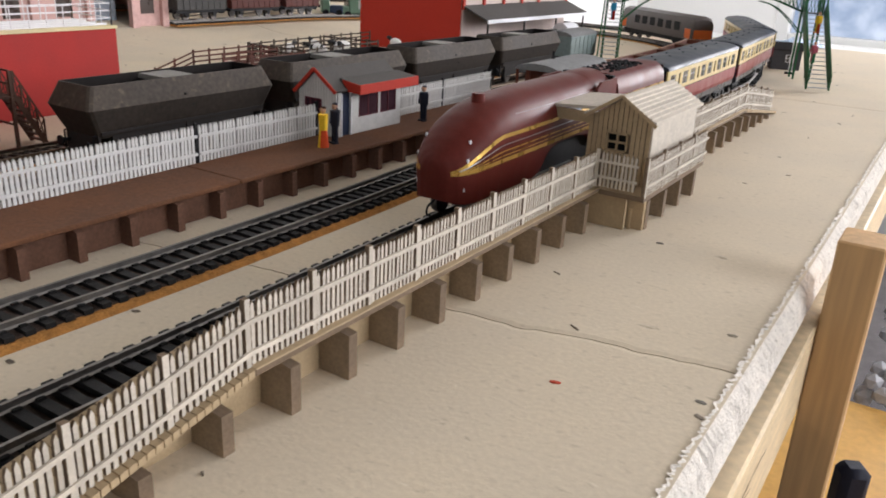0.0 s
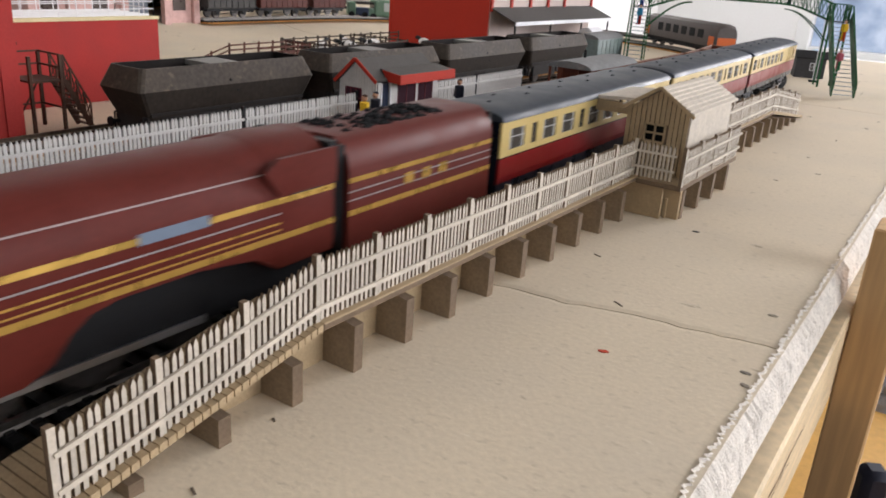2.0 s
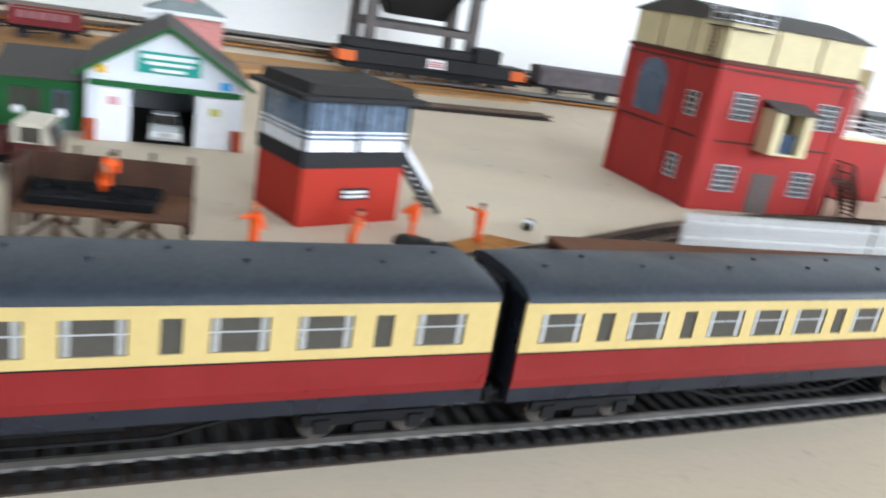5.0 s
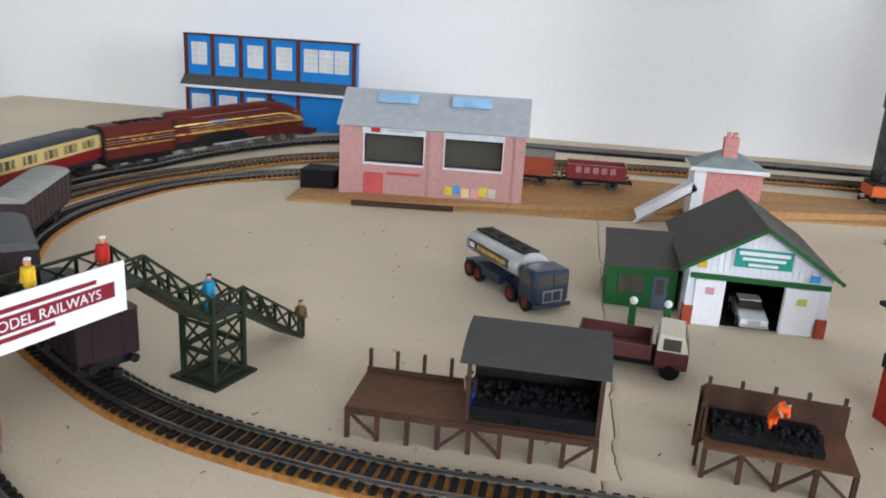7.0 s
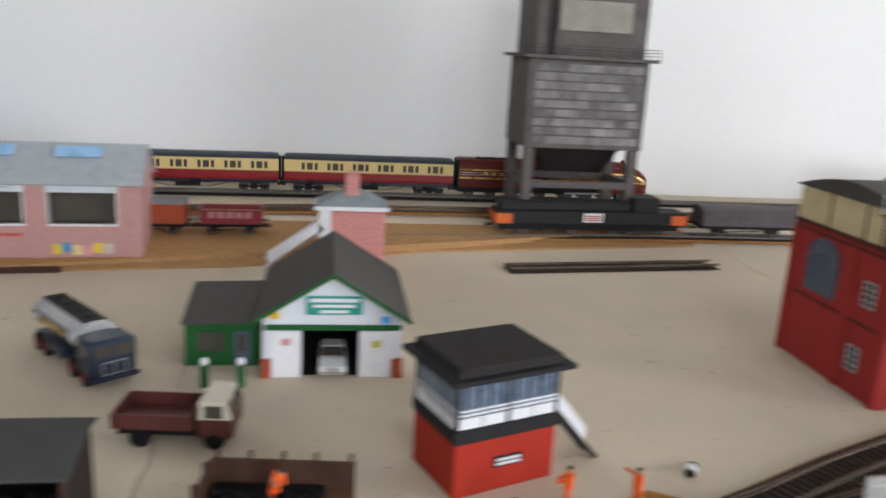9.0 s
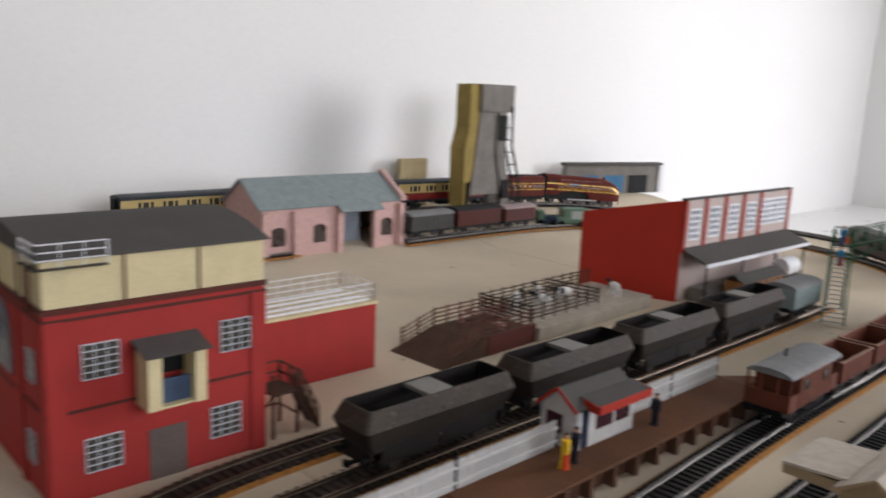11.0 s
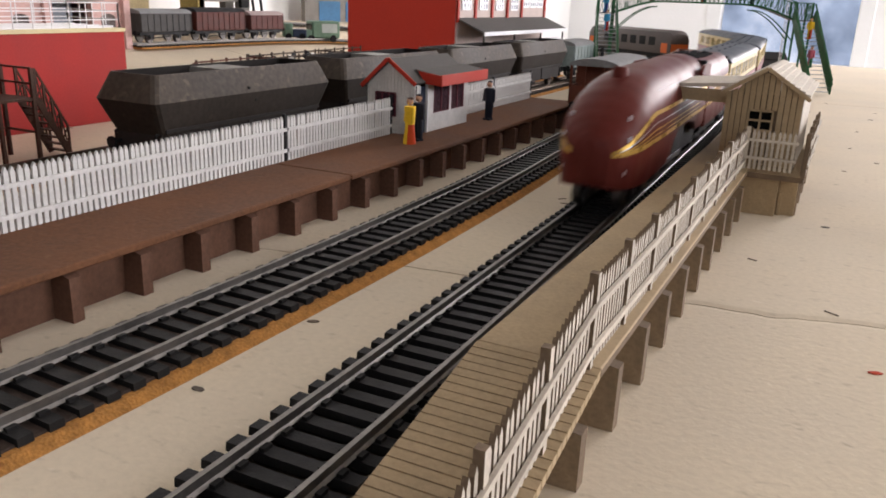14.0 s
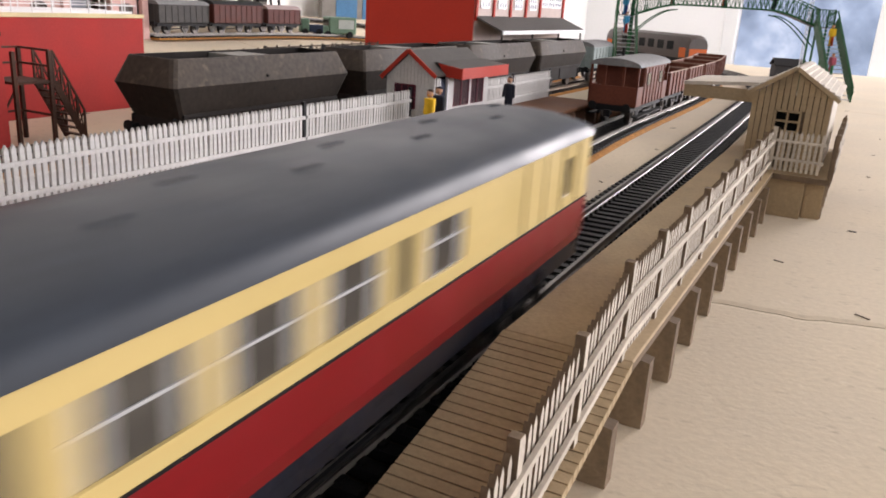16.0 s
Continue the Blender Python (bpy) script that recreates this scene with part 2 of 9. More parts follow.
def build_boards():
    xs = [X_EDGE - i * (X_EDGE - X_WALL) / 440 for i in range(441)]
    for k in range(4):
        bm = B()
        rows = []
        for x in xs:
            lo = Y_NEAR if k == 0 else seam_y(k - 1, x) + 0.0004
            hi = Y_END if k == 3 else seam_y(k, x) - 0.0004
            r = rise(x)
            frac = (0, 0.004, 0.25, 0.5, 0.75, 0.996, 1)
            top = [bm.verts.new((x, lo + (hi - lo) * f, r - (0.0004 if f in (0, 1) else 0))) for f in frac]
            rows.append([bm.verts.new((x, lo, r - 0.012))] + top + [bm.verts.new((x, hi, r - 0.012))])
        for a, b in zip(rows, rows[1:]):
            for i in range(len(a) - 1):
                bm.faces.new((a[i], a[i + 1], b[i + 1], b[i]))
        bmesh.ops.recalc_face_normals(bm, faces=bm.faces)
        if sum(f.normal.z for f in bm.faces) < 0:
            bmesh.ops.reverse_faces(bm, faces=bm.faces)
        solo("ground", bm, M_BOARD, "cream fibre insulation board forming the layout top", "baseboard", kind="structure")
    # torn, fluffy front edge
    rng = random.Random(4)
    bm = B()
    prev = None
    y = Y_NEAR
    while y < Y_END:
        j = [0.75 * rng.uniform(-1, 1) for _ in range(6)]
        ring = [(X_EDGE - 0.0022 + 0.0015 * j[0], y, 0.0005), (X_EDGE + 0.0007 * j[1], y, -0.0006 + 0.0004 * j[5]), (X_EDGE + 0.0028 + 0.0009 * j[2], y, -0.004 + 0.0008 * j[3]),
                (X_EDGE + 0.0040 + 0.0008 * j[4], y, -0.009 + 0.001 * j[5]), (X_EDGE + 0.005, y, -0.0125)]
        vs = [bm.verts.new(p) for p in ring]
        if prev:
            for i in range(4):
                bm.faces.new((prev[i], vs[i], vs[i + 1], prev[i + 1]))
        prev = vs
        y += 0.0011
    bmesh.ops.recalc_face_normals(bm, faces=bm.faces)
    solo("board_edge", bm, M_FIBRE, "torn fluffy white edge of the fibre board", "board edge", kind="structure", smooth=True)
    bm = B()
    box(bm, X_WALL, X_EDGE, Y_NEAR, Y_END, -0.016, -0.0125)
    solo("sub_board", bm, M_CRACK, "dark board seen through the open joints", "baseboard", kind="structure")
    bm = B()
    box(bm, X_EDGE - 0.03, X_EDGE + 0.010, Y_NEAR, Y_END, -0.058, -0.0165, bev=0.001)
    solo("front_batten", bm, M_PINE_PALE, "pale pine batten with a dark knot streak under the board edge", "batten", kind="structure")
    for ya, yb, z, w in ((0.265, 0.345, -0.0300, 0.0016), (0.285, 0.325, -0.0335, 0.0010), (0.225, 0.262, -0.0325, 0.0008), (0.42, 0.47, -0.0300, 0.0008)):
        bm = B()
        n = 14
        up, lo = [], []
        for k in range(n + 1):
            u = k / n
            y = ya + (yb - ya) * u
            zc = z + 0.0008 * math.sin(9 * u + ya * 50) - 0.004 * (u - 0.5)
            h = w * math.sin(math.pi * u) ** 0.6 * (0.7 + 0.3 * math.sin(23 * u))
            up.append((X_EDGE + 0.0101, y, zc + h / 2)), lo.append((X_EDGE + 0.0101, y, zc - h / 2 - 0.00005))
        for k in range(n):
            quad(bm, lo[k], lo[k + 1], up[k + 1], up[k])
        ob = solo("batten_split", bm, mat("resin_split", (0.10, 0.04, 0.02), 0.7, var=0.4, scale=300), "dark resin split in the pine batten", "split", kind="stuff")
    # short open splits and flecks on the board
    bm = B()
    rng = random.Random(8)
    for _ in range(320):
        x, y, a, l = rng.uniform(-1.0, -0.05), rng.uniform(-0.7, 1.4), rng.uniform(-0.9, 0.9), rng.uniform(0.0006, 0.0024)
        if x < -0.8:
            continue
        box(bm, -l, l, -0.0003, 0.0003, 0.0000, 0.00025, pose(x, y, 0, 0, 0, math.degrees(a)))
    solo("board_flecks", bm, mat("fleck", (0.13, 0.10, 0.075), 0.95), "dark flecks and chips in the board", "flecks", kind="stuff")


build_boards()
for mx_, my_, a_, c_ in ((-0.0900, 0.2870, 20, (0.45, 0.06, 0.03)), (-0.1070, 0.4340, 5, (0.1, 0.09, 0.08)), (-0.0500, 0.3035, 0, (0.2, 0.18, 0.15)), (-0.0480, 0.2950, -30, (0.24, 0.2, 0.16)), (-0.0540, 0.3560, 10, (0.3, 0.26, 0.2)), (-0.2270, 0.1950, 0, (0.12, 0.1, 0.08)), (-0.2280, 0.2400, 30, (0.14, 0.11, 0.08))):
    bm = B()
    blob(bm, (0, 0, 0), 0.0014, 1.5, 0.8, 0.25)
    ob = solo("board_chip", bm, mat("chip_%d" % int(my_ * 1000), c_, 0.9), "small coloured chip mark in the board", "mark", kind="stuff")
    ob.matrix_basis = pose(mx_, my_, 0.0001, 0, 0, a_)


# ---- room ----
def build_room():
    x0, x1, y0, y1, z0, z1, t = X_WALL, 2.6, -2.5, 3.2, -0.78, 1.75, 0.1
    def wall(name, bm):
        return solo(name, bm, M_WALL, "plain white painted room wall", "wall", kind="structure")
    bm = B()
    box(bm, x0 - t, x0, y0 - t, y1 + t, z0, z1)
    wall("wall_west", bm)
    # end wall with its window opening, and an added unseen opening for the end lamp
    wx0, wx1, wz0, wz1 = -0.615, -0.07, -0.14, 1.15
    bm = B()
    box(bm, x0, wx0, y1, y1 + t, z0, z1), box(bm, wx1, 0.4, y1, y1 + t, z0, z1), box(bm, 1.3, x1, y1, y1 + t, z0, z1), box(bm, 0.4, 1.3, y1, y1 + t, z0, 0.05), box(bm, 0.4, 1.3, y1, y1 + t, 1.15, z1)
    box(bm, wx0, wx1, y1, y1 + t, z0, wz0), box(bm, wx0, wx1, y1, y1 + t, wz1, z1)
    wall("wall_north", bm)
    win = thing("window_1", 0, y1, 0, 0, "white framed window onto a grey garden", "window", kind="structure")
    bm = B()
    f = 0.05
    for a in ((wx0, wx0 + f, wz0, wz1), (wx1 - f, wx1, wz0, wz1), (wx0 + f, wx1 - f, wz0, wz0 + f), (wx0 + f, wx1 - f, wz1 - f, wz1)):
        box(bm, a[0], a[1], -0.012, 0.05, a[2], a[3], bev=0.004)
    part("window_frame", bm, M_FRAME, win)
    bm = B()
    box(bm, wx0 - 0.06, wx1 + 0.06, -0.14, -0.014, wz0 - 0.035, wz0 - 0.005, bev=0.005)
    part("window_sill", bm, M_FRAME, win)
    bm = B()
    box(bm, wx0 + f, wx1 - f, 0.02, 0.024, wz0 + f, wz1 - f)
    part("pane", bm, M_GLASS, win).visible_shadow = False
    # the other sides, unseen and added to close the room, each with a daylight opening
    bm = B()
    box(bm, x1, x1 + t, y0 - t, 0.0, z0, z1), box(bm, x1, x1 + t, 1.8, y1 + t, z0, z1), box(bm, x1, x1 + t, 0.0, 1.8, z0, 0.4), box(bm, x1, x1 + t, 0.0, 1.8, 1.6, z1)
    solo("wall_east", bm, M_WALL_DIM, "unseen room wall, added in dim grey-green to cut bounced light", "wall", kind="structure")
    bm = B()
    box(bm, x0, 0.4, y0 - t, y0, z0, z1), box(bm, 2.0, x1, y0 - t, y0, z0, z1), box(bm, 0.4, 2.0, y0 - t, y0, z0, 0.4), box(bm, 0.4, 2.0, y0 - t, y0, 1.6, z1)
    solo("wall_south", bm, M_WALL_DIM, "unseen room wall, added in dim grey-green to cut bounced light", "wall", kind="structure")
    bm = B()
    box(bm, x0 - t, x1 + t, y0 - t, y1 + t, z1, z1 + t)
    solo("ceiling", bm, M_CEIL, "unseen ceiling, added in grey to cut bounced light", "ceiling", kind="structure")
    bm = B()
    box(bm, x0 - t, x1 + t, y0 - t, y1 + t, z0 - t, z0)
    solo("floor", bm, M_CARPET, "dark room floor", "floor", kind="structure")
    # white shelf that carries on from the board to the window
    bm = B()
    box(bm, X_WALL, 0.12, Y_END + 0.02, y1, -0.16, -0.112, bev=0.003)
    solo("window_shelf", bm, M_FRAME, "white painted shelf below the window", "shelf", kind="structure")
    # garden beyond the window
    m = bpy.data.materials.new("garden_view")
    m.use_nodes = True
    nt = m.node_tree
    nt.nodes.remove(nt.nodes["Principled BSDF"])
    em = nt.nodes.new("ShaderNodeEmission")
    tc, nz, nz2, rp = nt.nodes.new("ShaderNodeTexCoord"), nt.nodes.new("ShaderNodeTexNoise"), nt.nodes.new("ShaderNodeTexNoise"), nt.nodes.new("ShaderNodeValToRGB")
    nz.inputs["Scale"].default_value, nz.inputs["Detail"].default_value = 2.6, 12.0
    rp.color_ramp.elements[0].position, rp.color_ramp.elements[0].color = 0.26, (0.13, 0.18, 0.26, 1)
    rp.color_ramp.elements[1].position, rp.color_ramp.elements[1].color = 0.72, (0.62, 0.72, 0.85, 1)
    e = rp.color_ramp.elements.new(0.5)
    e.color = (0.28, 0.37, 0.52, 1)
    nt.links.new(tc.outputs["Object"], nz.inputs["Vector"]), nt.links.new(nz.outputs["Fac"], rp.inputs["Fac"])
    nt.links.new(rp.outputs["Color"], em.inputs["Color"]), nt.links.new(em.outputs[0], nt.nodes["Material Output"].inputs["Surface"])
    em.inputs["Strength"].default_value = 1.55
    bm = B()
    quad(bm, (-6, 9, -3), (6, 9, -3), (6, 9, 2.6), (-6, 9, 2.6))
    solo("backdrop", bm, m, "blurred grey-blue trees and bank outside", "backdrop", kind="structure")


build_room()
bm = B()
box(bm, -0.0338, -0.0160, 0.424, 0.447, -0.75, 0.022, bev=0.0008)
solo("timber_post", bm, M_PINE, "upright sawn pine post fixed to the layout front", "post")
bm = B()
box(bm, -0.10, 0.5, 0.35, 1.05, -0.372, -0.354, bev=0.002)
solo("plywood_sheet", bm, M_PLY, "orange plywood sheet stored under the layout", "plywood")
bm = B()
rng = random.Random(3)
for _ in range(260):
    blob(bm, (rng.uniform(-0.02, 0.3), rng.uniform(1.06, 1.5), -0.36 + rng.uniform(0, 0.03)), 0.012, sub=1)
solo("bubble_wrap", bm, mat("bubble_plastic", (0.6, 0.6, 0.62), 0.15, var=0.1), "crumpled grey bubble wrap under the layout", "bubble wrap", kind="stuff", smooth=True)


# ---- tracks ----
def spline(pts, step=0.004):
    """A smooth line through the points, resampled evenly: (x, y, z) list."""
    P = [Vector((p[0], p[1], 0)) for p in pts]
    P = [P[0] * 2 - P[1]] + P + [P[-1] * 2 - P[-2]]
    fine = []
    for i in range(1, len(P) - 2):
        a, b, c, d = P[i - 1], P[i], P[i + 1], P[i + 2]
        for k in range(40):
            t = k / 40
            fine.append(0.5 * ((2 * b) + (c - a) * t + (2 * a - 5 * b + 4 * c - d) * t * t + (3 * b - a - 3 * c + d) * t ** 3))
    fine.append(P[-2])
    out, acc = [fine[0]], 0.0
    for a, b in zip(fine, fine[1:]):
        L = (b - a).length
        while L > 0 and acc + L >= step:
            k = (step - acc) / L
            a = a + (b - a) * k
            out.append(a.copy())
            L, acc = (b - a).length, 0.0
        acc += L
    return out


def tangent(line, i):
    a, b = line[max(0, i - 1)], line[min(len(line) - 1, i + 1)]
    return (b - a).normalized()


def ribbon(bm, line, prof):
    """Sweeps an outline of (side, height) along a line."""
    rings = []
    for i, p in enumerate(line):
        d = tangent(line, i)
        s = Vector((d.y, -d.x, 0))
        z = rise(p.x)
        rings.append([(p.x + s.x * a, p.y + s.y * a, z + h) for a, h in prof])
    return loft(bm, rings)


SLEEPER = None


def track(line, label, near=None, old=False, cork=True, kind="structure"):
    global SLEEPER
    base = thing("railway_track", line[0].x, line[0].y, 0, 0, label, "railway track", kind=kind)
    inv = Matrix.Translation((-line[0].x, -line[0].y, 0))
    def add(name, bm, m):
        bmesh.ops.transform(bm, matrix=inv, verts=bm.verts)
        return part(name, bm, m, base)
    if cork:
        bm = B()
        ribbon(bm, line, ((-0.0185, 0.0), (0.0185, 0.0), (0.0160, 0.0017), (-0.0160, 0.0017)))
        bmesh.ops.subdivide_edges(bm, edges=[], cuts=1)
        add("cork_bed", bm, M_CORK)
    bm = B()
    z = 0.0017 if cork else 0.0
    # stretch of the line that gets the dark strip between its sleepers
    darkened = [p for p in line if not cork or (p.x > -0.50 and p.y > -0.12)]
    if len(darkened) > 3:
        if cork:
            k = max(range(1, len(darkened)), key=lambda i: (darkened[i] - darkened[i - 1]).length)
            if (darkened[k] - darkened[k - 1]).length > 0.05:
                darkened = max(darkened[:k], darkened[k:], key=len)
        ribbon(bm, darkened, ((-0.0142, z), (0.0142, z), (0.0138, z + 0.0004), (-0.0138, z + 0.0004)))
        add("track_bed", bm, M_BED)
    else:
        bm.free()
    for s in (-1, 1):
        bm = B()
        c = s * 0.00865
        ribbon(bm, line, ((c - 0.0011, 0.0035), (c + 0.0011, 0.0035), (c + 0.0005, 0.0042), (c + 0.0006, 0.0061), (c - 0.0006, 0.0061), (c - 0.0005, 0.0042)))
        add("rail", bm, M_RAIL_OLD if old else M_RAIL)
    rest = B()
    if SLEEPER is None:
        b2 = B()
        prism(b2, ((-0.0150, 0.0015), (0.0150, 0.0015), (0.0148, 0.0035), (-0.0148, 0.0035)), "y", -0.0017, 0.0017)
        for s in (-1, 1):
            for q in (-0.0020, 0.0020):
                box(b2, s * 0.00865 + q - 0.0006, s * 0.00865 + q + 0.0006, -0.0012, 0.0012, 0.0035, 0.0043)
        SLEEPER = {o: mesh_of("sleeper", b2.copy(), mm) for o, mm in ((False, M_SLEEPER), (True, M_SLEEPER_OLD))}
    for q in range(int((len(line) - 3) * 0.004 / 0.0067)):
        i = 1 + int(q * 0.0067 / 0.004)
        p, d = line[i].lerp(line[i + 1], q * 0.0067 / 0.004 % 1.0), tangent(line, i)
        m = pose(p.x, p.y, rise(p.x), 0, 0, math.degrees(math.atan2(-d.x, d.y)))
        if near and near(p):
            ob = new("sleeper", SLEEPER[old])
            ob.parent, ob.matrix_basis = base, inv @ m
        else:
            box(rest, -0.0150, 0.0150, -0.0017, 0.0017, 0.0015, 0.0035, m)
    if rest.verts:
        ob = add("sleepers", rest, M_SLEEPER_OLD if old else M_SLEEPER)
        tagged(ob, kind="stuff")
    else:
        rest.free()
    return base


LOOP = [(-0.210, 1.00), (-0.202, 0.75), (-0.195, 0.5), (-0.1890, 0.25), (-0.1868, 0.13), (-0.1800, 0.04), (-0.1735, -0.05), (-0.1680, -0.15), (-0.1615, -0.25), (-0.1545, -0.345), (-0.1570, -0.425), (-0.183, -0.520), (-0.238, -0.610), (-0.310, -0.692), (-0.405, -0.775), (-0.52, -0.860), (-0.643, -0.894), (-0.77, -0.880), (-0.873, -0.828), (-0.950, -0.725), (-1.005, -0.60), (-1.036, -0.45), (-1.047, -0.25), (-1.050, 0.0), (-1.050, 0.4), (-1.050, 0.8), (-1.040, 1.0), (-1.005, 1.20), (-0.93, 1.38), (-0.80, 1.51), (-0.654, 1.555), (-0.50, 1.52), (-0.395, 1.435), (-0.310, 1.325), (-0.255, 1.215), (-0.226, 1.11), (-0.210, 1.00)]
line_a = spline(LOOP)
line_b = spline([(-0.905, 0.80), (-0.905, 0.95), (-0.900, 1.10), (-0.875, 1.24), (-0.80, 1.36), (-0.67, 1.425), (-0.54, 1.41), (-0.42, 1.35), (-0.345, 1.25), (-0.294, 1.13), (-0.275, 1.02), (-0.265, 0.88), (-0.261, 0.6), (-0.250, 0.38), (-0.250, 0.2), (-0.260, 0.0), (-0.270, -0.20), (-0.270, -0.34), (-0.273, -0.42), (-0.293, -0.52), (-0.335, -0.605), (-0.41, -0.705), (-0.51, -0.775), (-0.60, -0.803), (-0.68, -0.80), (-0.77, -0.775), (-0.845, -0.71), (-0.880, -0.60), (-0.885, -0.48), (-0.888, -0.36), (-0.893, -0.26), (-0.907, 0.0), (-0.915, 0.2), (-0.915, 0.62)])
line_c1 = spline([(-0.272, -0.27), (-0.287, -0.16), (-0.308, -0.06), (-0.345, 0.03), (-0.388, 0.12), (-0.425, 0.22), (-0.437, 0.33), (-0.437, 0.6), (-0.437, 1.02)])
line_c2 = spline([(-0.300, -0.07), (-0.320, 0.02), (-0.348, 0.11), (-0.373, 0.22), (-0.383, 0.33), (-0.385, 0.6), (-0.387, 0.9), (-0.390, 1.025)])
line_d = spline([(-0.44, -0.765), (-0.52, -0.815), (-0.60, -0.848), (-0.713, -0.845), (-0.825, -0.80), (-0.895, -0.715), (-0.93, -0.62), (-0.955, -0.45), (-0.975, -0.2), (-0.98, 0.1), (-0.98, 0.5), (-0.98, 0.9)])
track(line_a, "black-sleepered main line of nickel rails looping the layout", near=lambda p: p.x > -0.23 and -0.5 < p.y < 1.08, cork=False)
track(line_b, "loop line on an orange cork bed behind the far platform", near=lambda p: p.x > -0.36 and -0.62 < p.y < 0.75)
track(line_c1, "empty siding of tarnished rails beside the red tower", near=lambda p: p.y < 0.36, old=True)
track(line_c2, "siding carrying the grey hopper wagons", near=lambda p: p.y < 0.33, old=True)
track(line_d, "inner goods line near the back wall", old=True)
track(spline([(-0.805, -0.012), (-0.820, 0.12), (-0.834, 0.246)]), "short loose length of spare track on the board", near=lambda p: True, old=True, cork=False, kind="")


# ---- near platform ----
# fins: a darker tone of the laser-cut board
M_FIN = mat("darker_fin_board", (0.26, 0.195, 0.13), 0.85, var=0.2, scale=120, fine=900, bump=0.25)


def platform_one():
    y0, yr, yf, y1, zt = 0.126, 0.2125, 0.728, 0.850, 0.0195
    xa, xb = -0.1670, -0.1425
    th = thing("station_platform", -0.1465, 0.2, 0, 0, "unpainted laser-cut grey-brown platform with ramps, on fin supports", "platform", kind="structure")
    off = Matrix.Translation((0.1465, -0.2, 0))
    def add(name, bm, m, label="", smooth=False):
        bmesh.ops.transform(bm, matrix=off, verts=bm.verts)
        return part(name, bm, m, th, label, smooth)
    bm = B()
    box(bm, xa, xb + 0.0015, yr + 0.0003, yf, zt - 0.0022, zt, bev=0.0003)
    box(bm, xb + 0.0015, -0.1185, 0.437, 0.5335, zt - 0.0030, zt - 0.0006)
    burnt(add("deck", bm, M_MDF).data, 2)
    # ribbed ramps
    for a, b in ((yr, y0), (yf, y1)):
        bm = B()
        n = int(abs(b - a) / 0.0024)
        for i in range(n):
            t0, t1 = i / n, (i + 0.86) / n
            ya, yb = a + (b - a) * t0, a + (b - a) * t1
            za, zb = zt - (zt - 0.002) * t0, zt - (zt - 0.002) * t1
            lo, hi = min(ya, yb), max(ya, yb)
            zl, zh = (za, zb) if ya < yb else (zb, za)
            bm = B()
            prism(bm, ((lo, zl - 0.002), (hi, zh - 0.002), (hi, zh), (lo, zl)), "x", xa, xb + 0.0015)
            add("ramp_board", bm, M_MDF)
        bm = B()
        prism(bm, ((a, zt - 0.0026), (b, 0.0), (b, 0.0014), (a, zt - 0.0008)), "x", xa + 0.0002, xb + 0.001)
        add("ramp", bm, M_MDF)
    bm = B()
    for a, b in ((-0.1540, -0.1520), (xa + 0.002, xa + 0.004)):
        box(bm, a, b, yr, 0.437, 0, zt - 0.0026), box(bm, a, b, 0.533, yf, 0, zt - 0.0026), box(bm, a, b, 0.437, 0.533, 0, zt - 0.0034)
        prism(bm, ((yr, 0), (yr, zt - 0.003), (y0 + 0.012, 0.0002), (y0 + 0.012, 0)), "x", a, b), prism(bm, ((yf, 0), (y1 - 0.012, 0), (y1 - 0.012, 0.0002), (yf, zt - 0.003)), "x", a, b)
    box(bm, -0.1520, -0.128, 0.4405, 0.4425, 0, zt - 0.0034)
    add("back_wall", bm, M_MDF)
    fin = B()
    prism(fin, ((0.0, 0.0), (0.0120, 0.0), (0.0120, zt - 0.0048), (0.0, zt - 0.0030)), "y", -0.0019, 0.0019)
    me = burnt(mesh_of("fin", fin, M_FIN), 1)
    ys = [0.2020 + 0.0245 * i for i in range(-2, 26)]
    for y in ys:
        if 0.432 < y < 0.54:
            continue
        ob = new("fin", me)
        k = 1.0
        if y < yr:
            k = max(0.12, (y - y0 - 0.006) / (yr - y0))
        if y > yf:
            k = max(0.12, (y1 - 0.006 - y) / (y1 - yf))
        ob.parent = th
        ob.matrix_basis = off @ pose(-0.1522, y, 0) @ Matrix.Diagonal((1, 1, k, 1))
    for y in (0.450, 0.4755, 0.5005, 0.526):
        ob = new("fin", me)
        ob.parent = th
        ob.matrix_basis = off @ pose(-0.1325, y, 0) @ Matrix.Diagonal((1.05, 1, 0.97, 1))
    bm = B()
    box(bm, -0.134, -0.1205, 0.4455, 0.448, 0, zt - 0.003), box(bm, -0.1275, -0.1262, 0.4440, 0.4455, 0, 0.010)
    add("door_panel", bm, M_MDF)
    return zt


def rail_height(y):
    """Height of the near platform's walking surface along its length."""
    if y < 0.2125:
        return 0.0195 - 0.0175 * (0.2125 - y) / 0.0865
    if y > 0.728:
        return 0.0195 - 0.0175 * (y - 0.728) / 0.122
    return 0.0195


PICK = B()
prism(PICK, ((-0.0006, -0.0018), (0.0006, -0.0018), (0.0006, 0.0165), (0.0, 0.0180), (-0.0006, 0.0165)), "x", -0.0005, 0.0005)
PICK_ME = burnt(mesh_of("picket", PICK, M_PICKET))


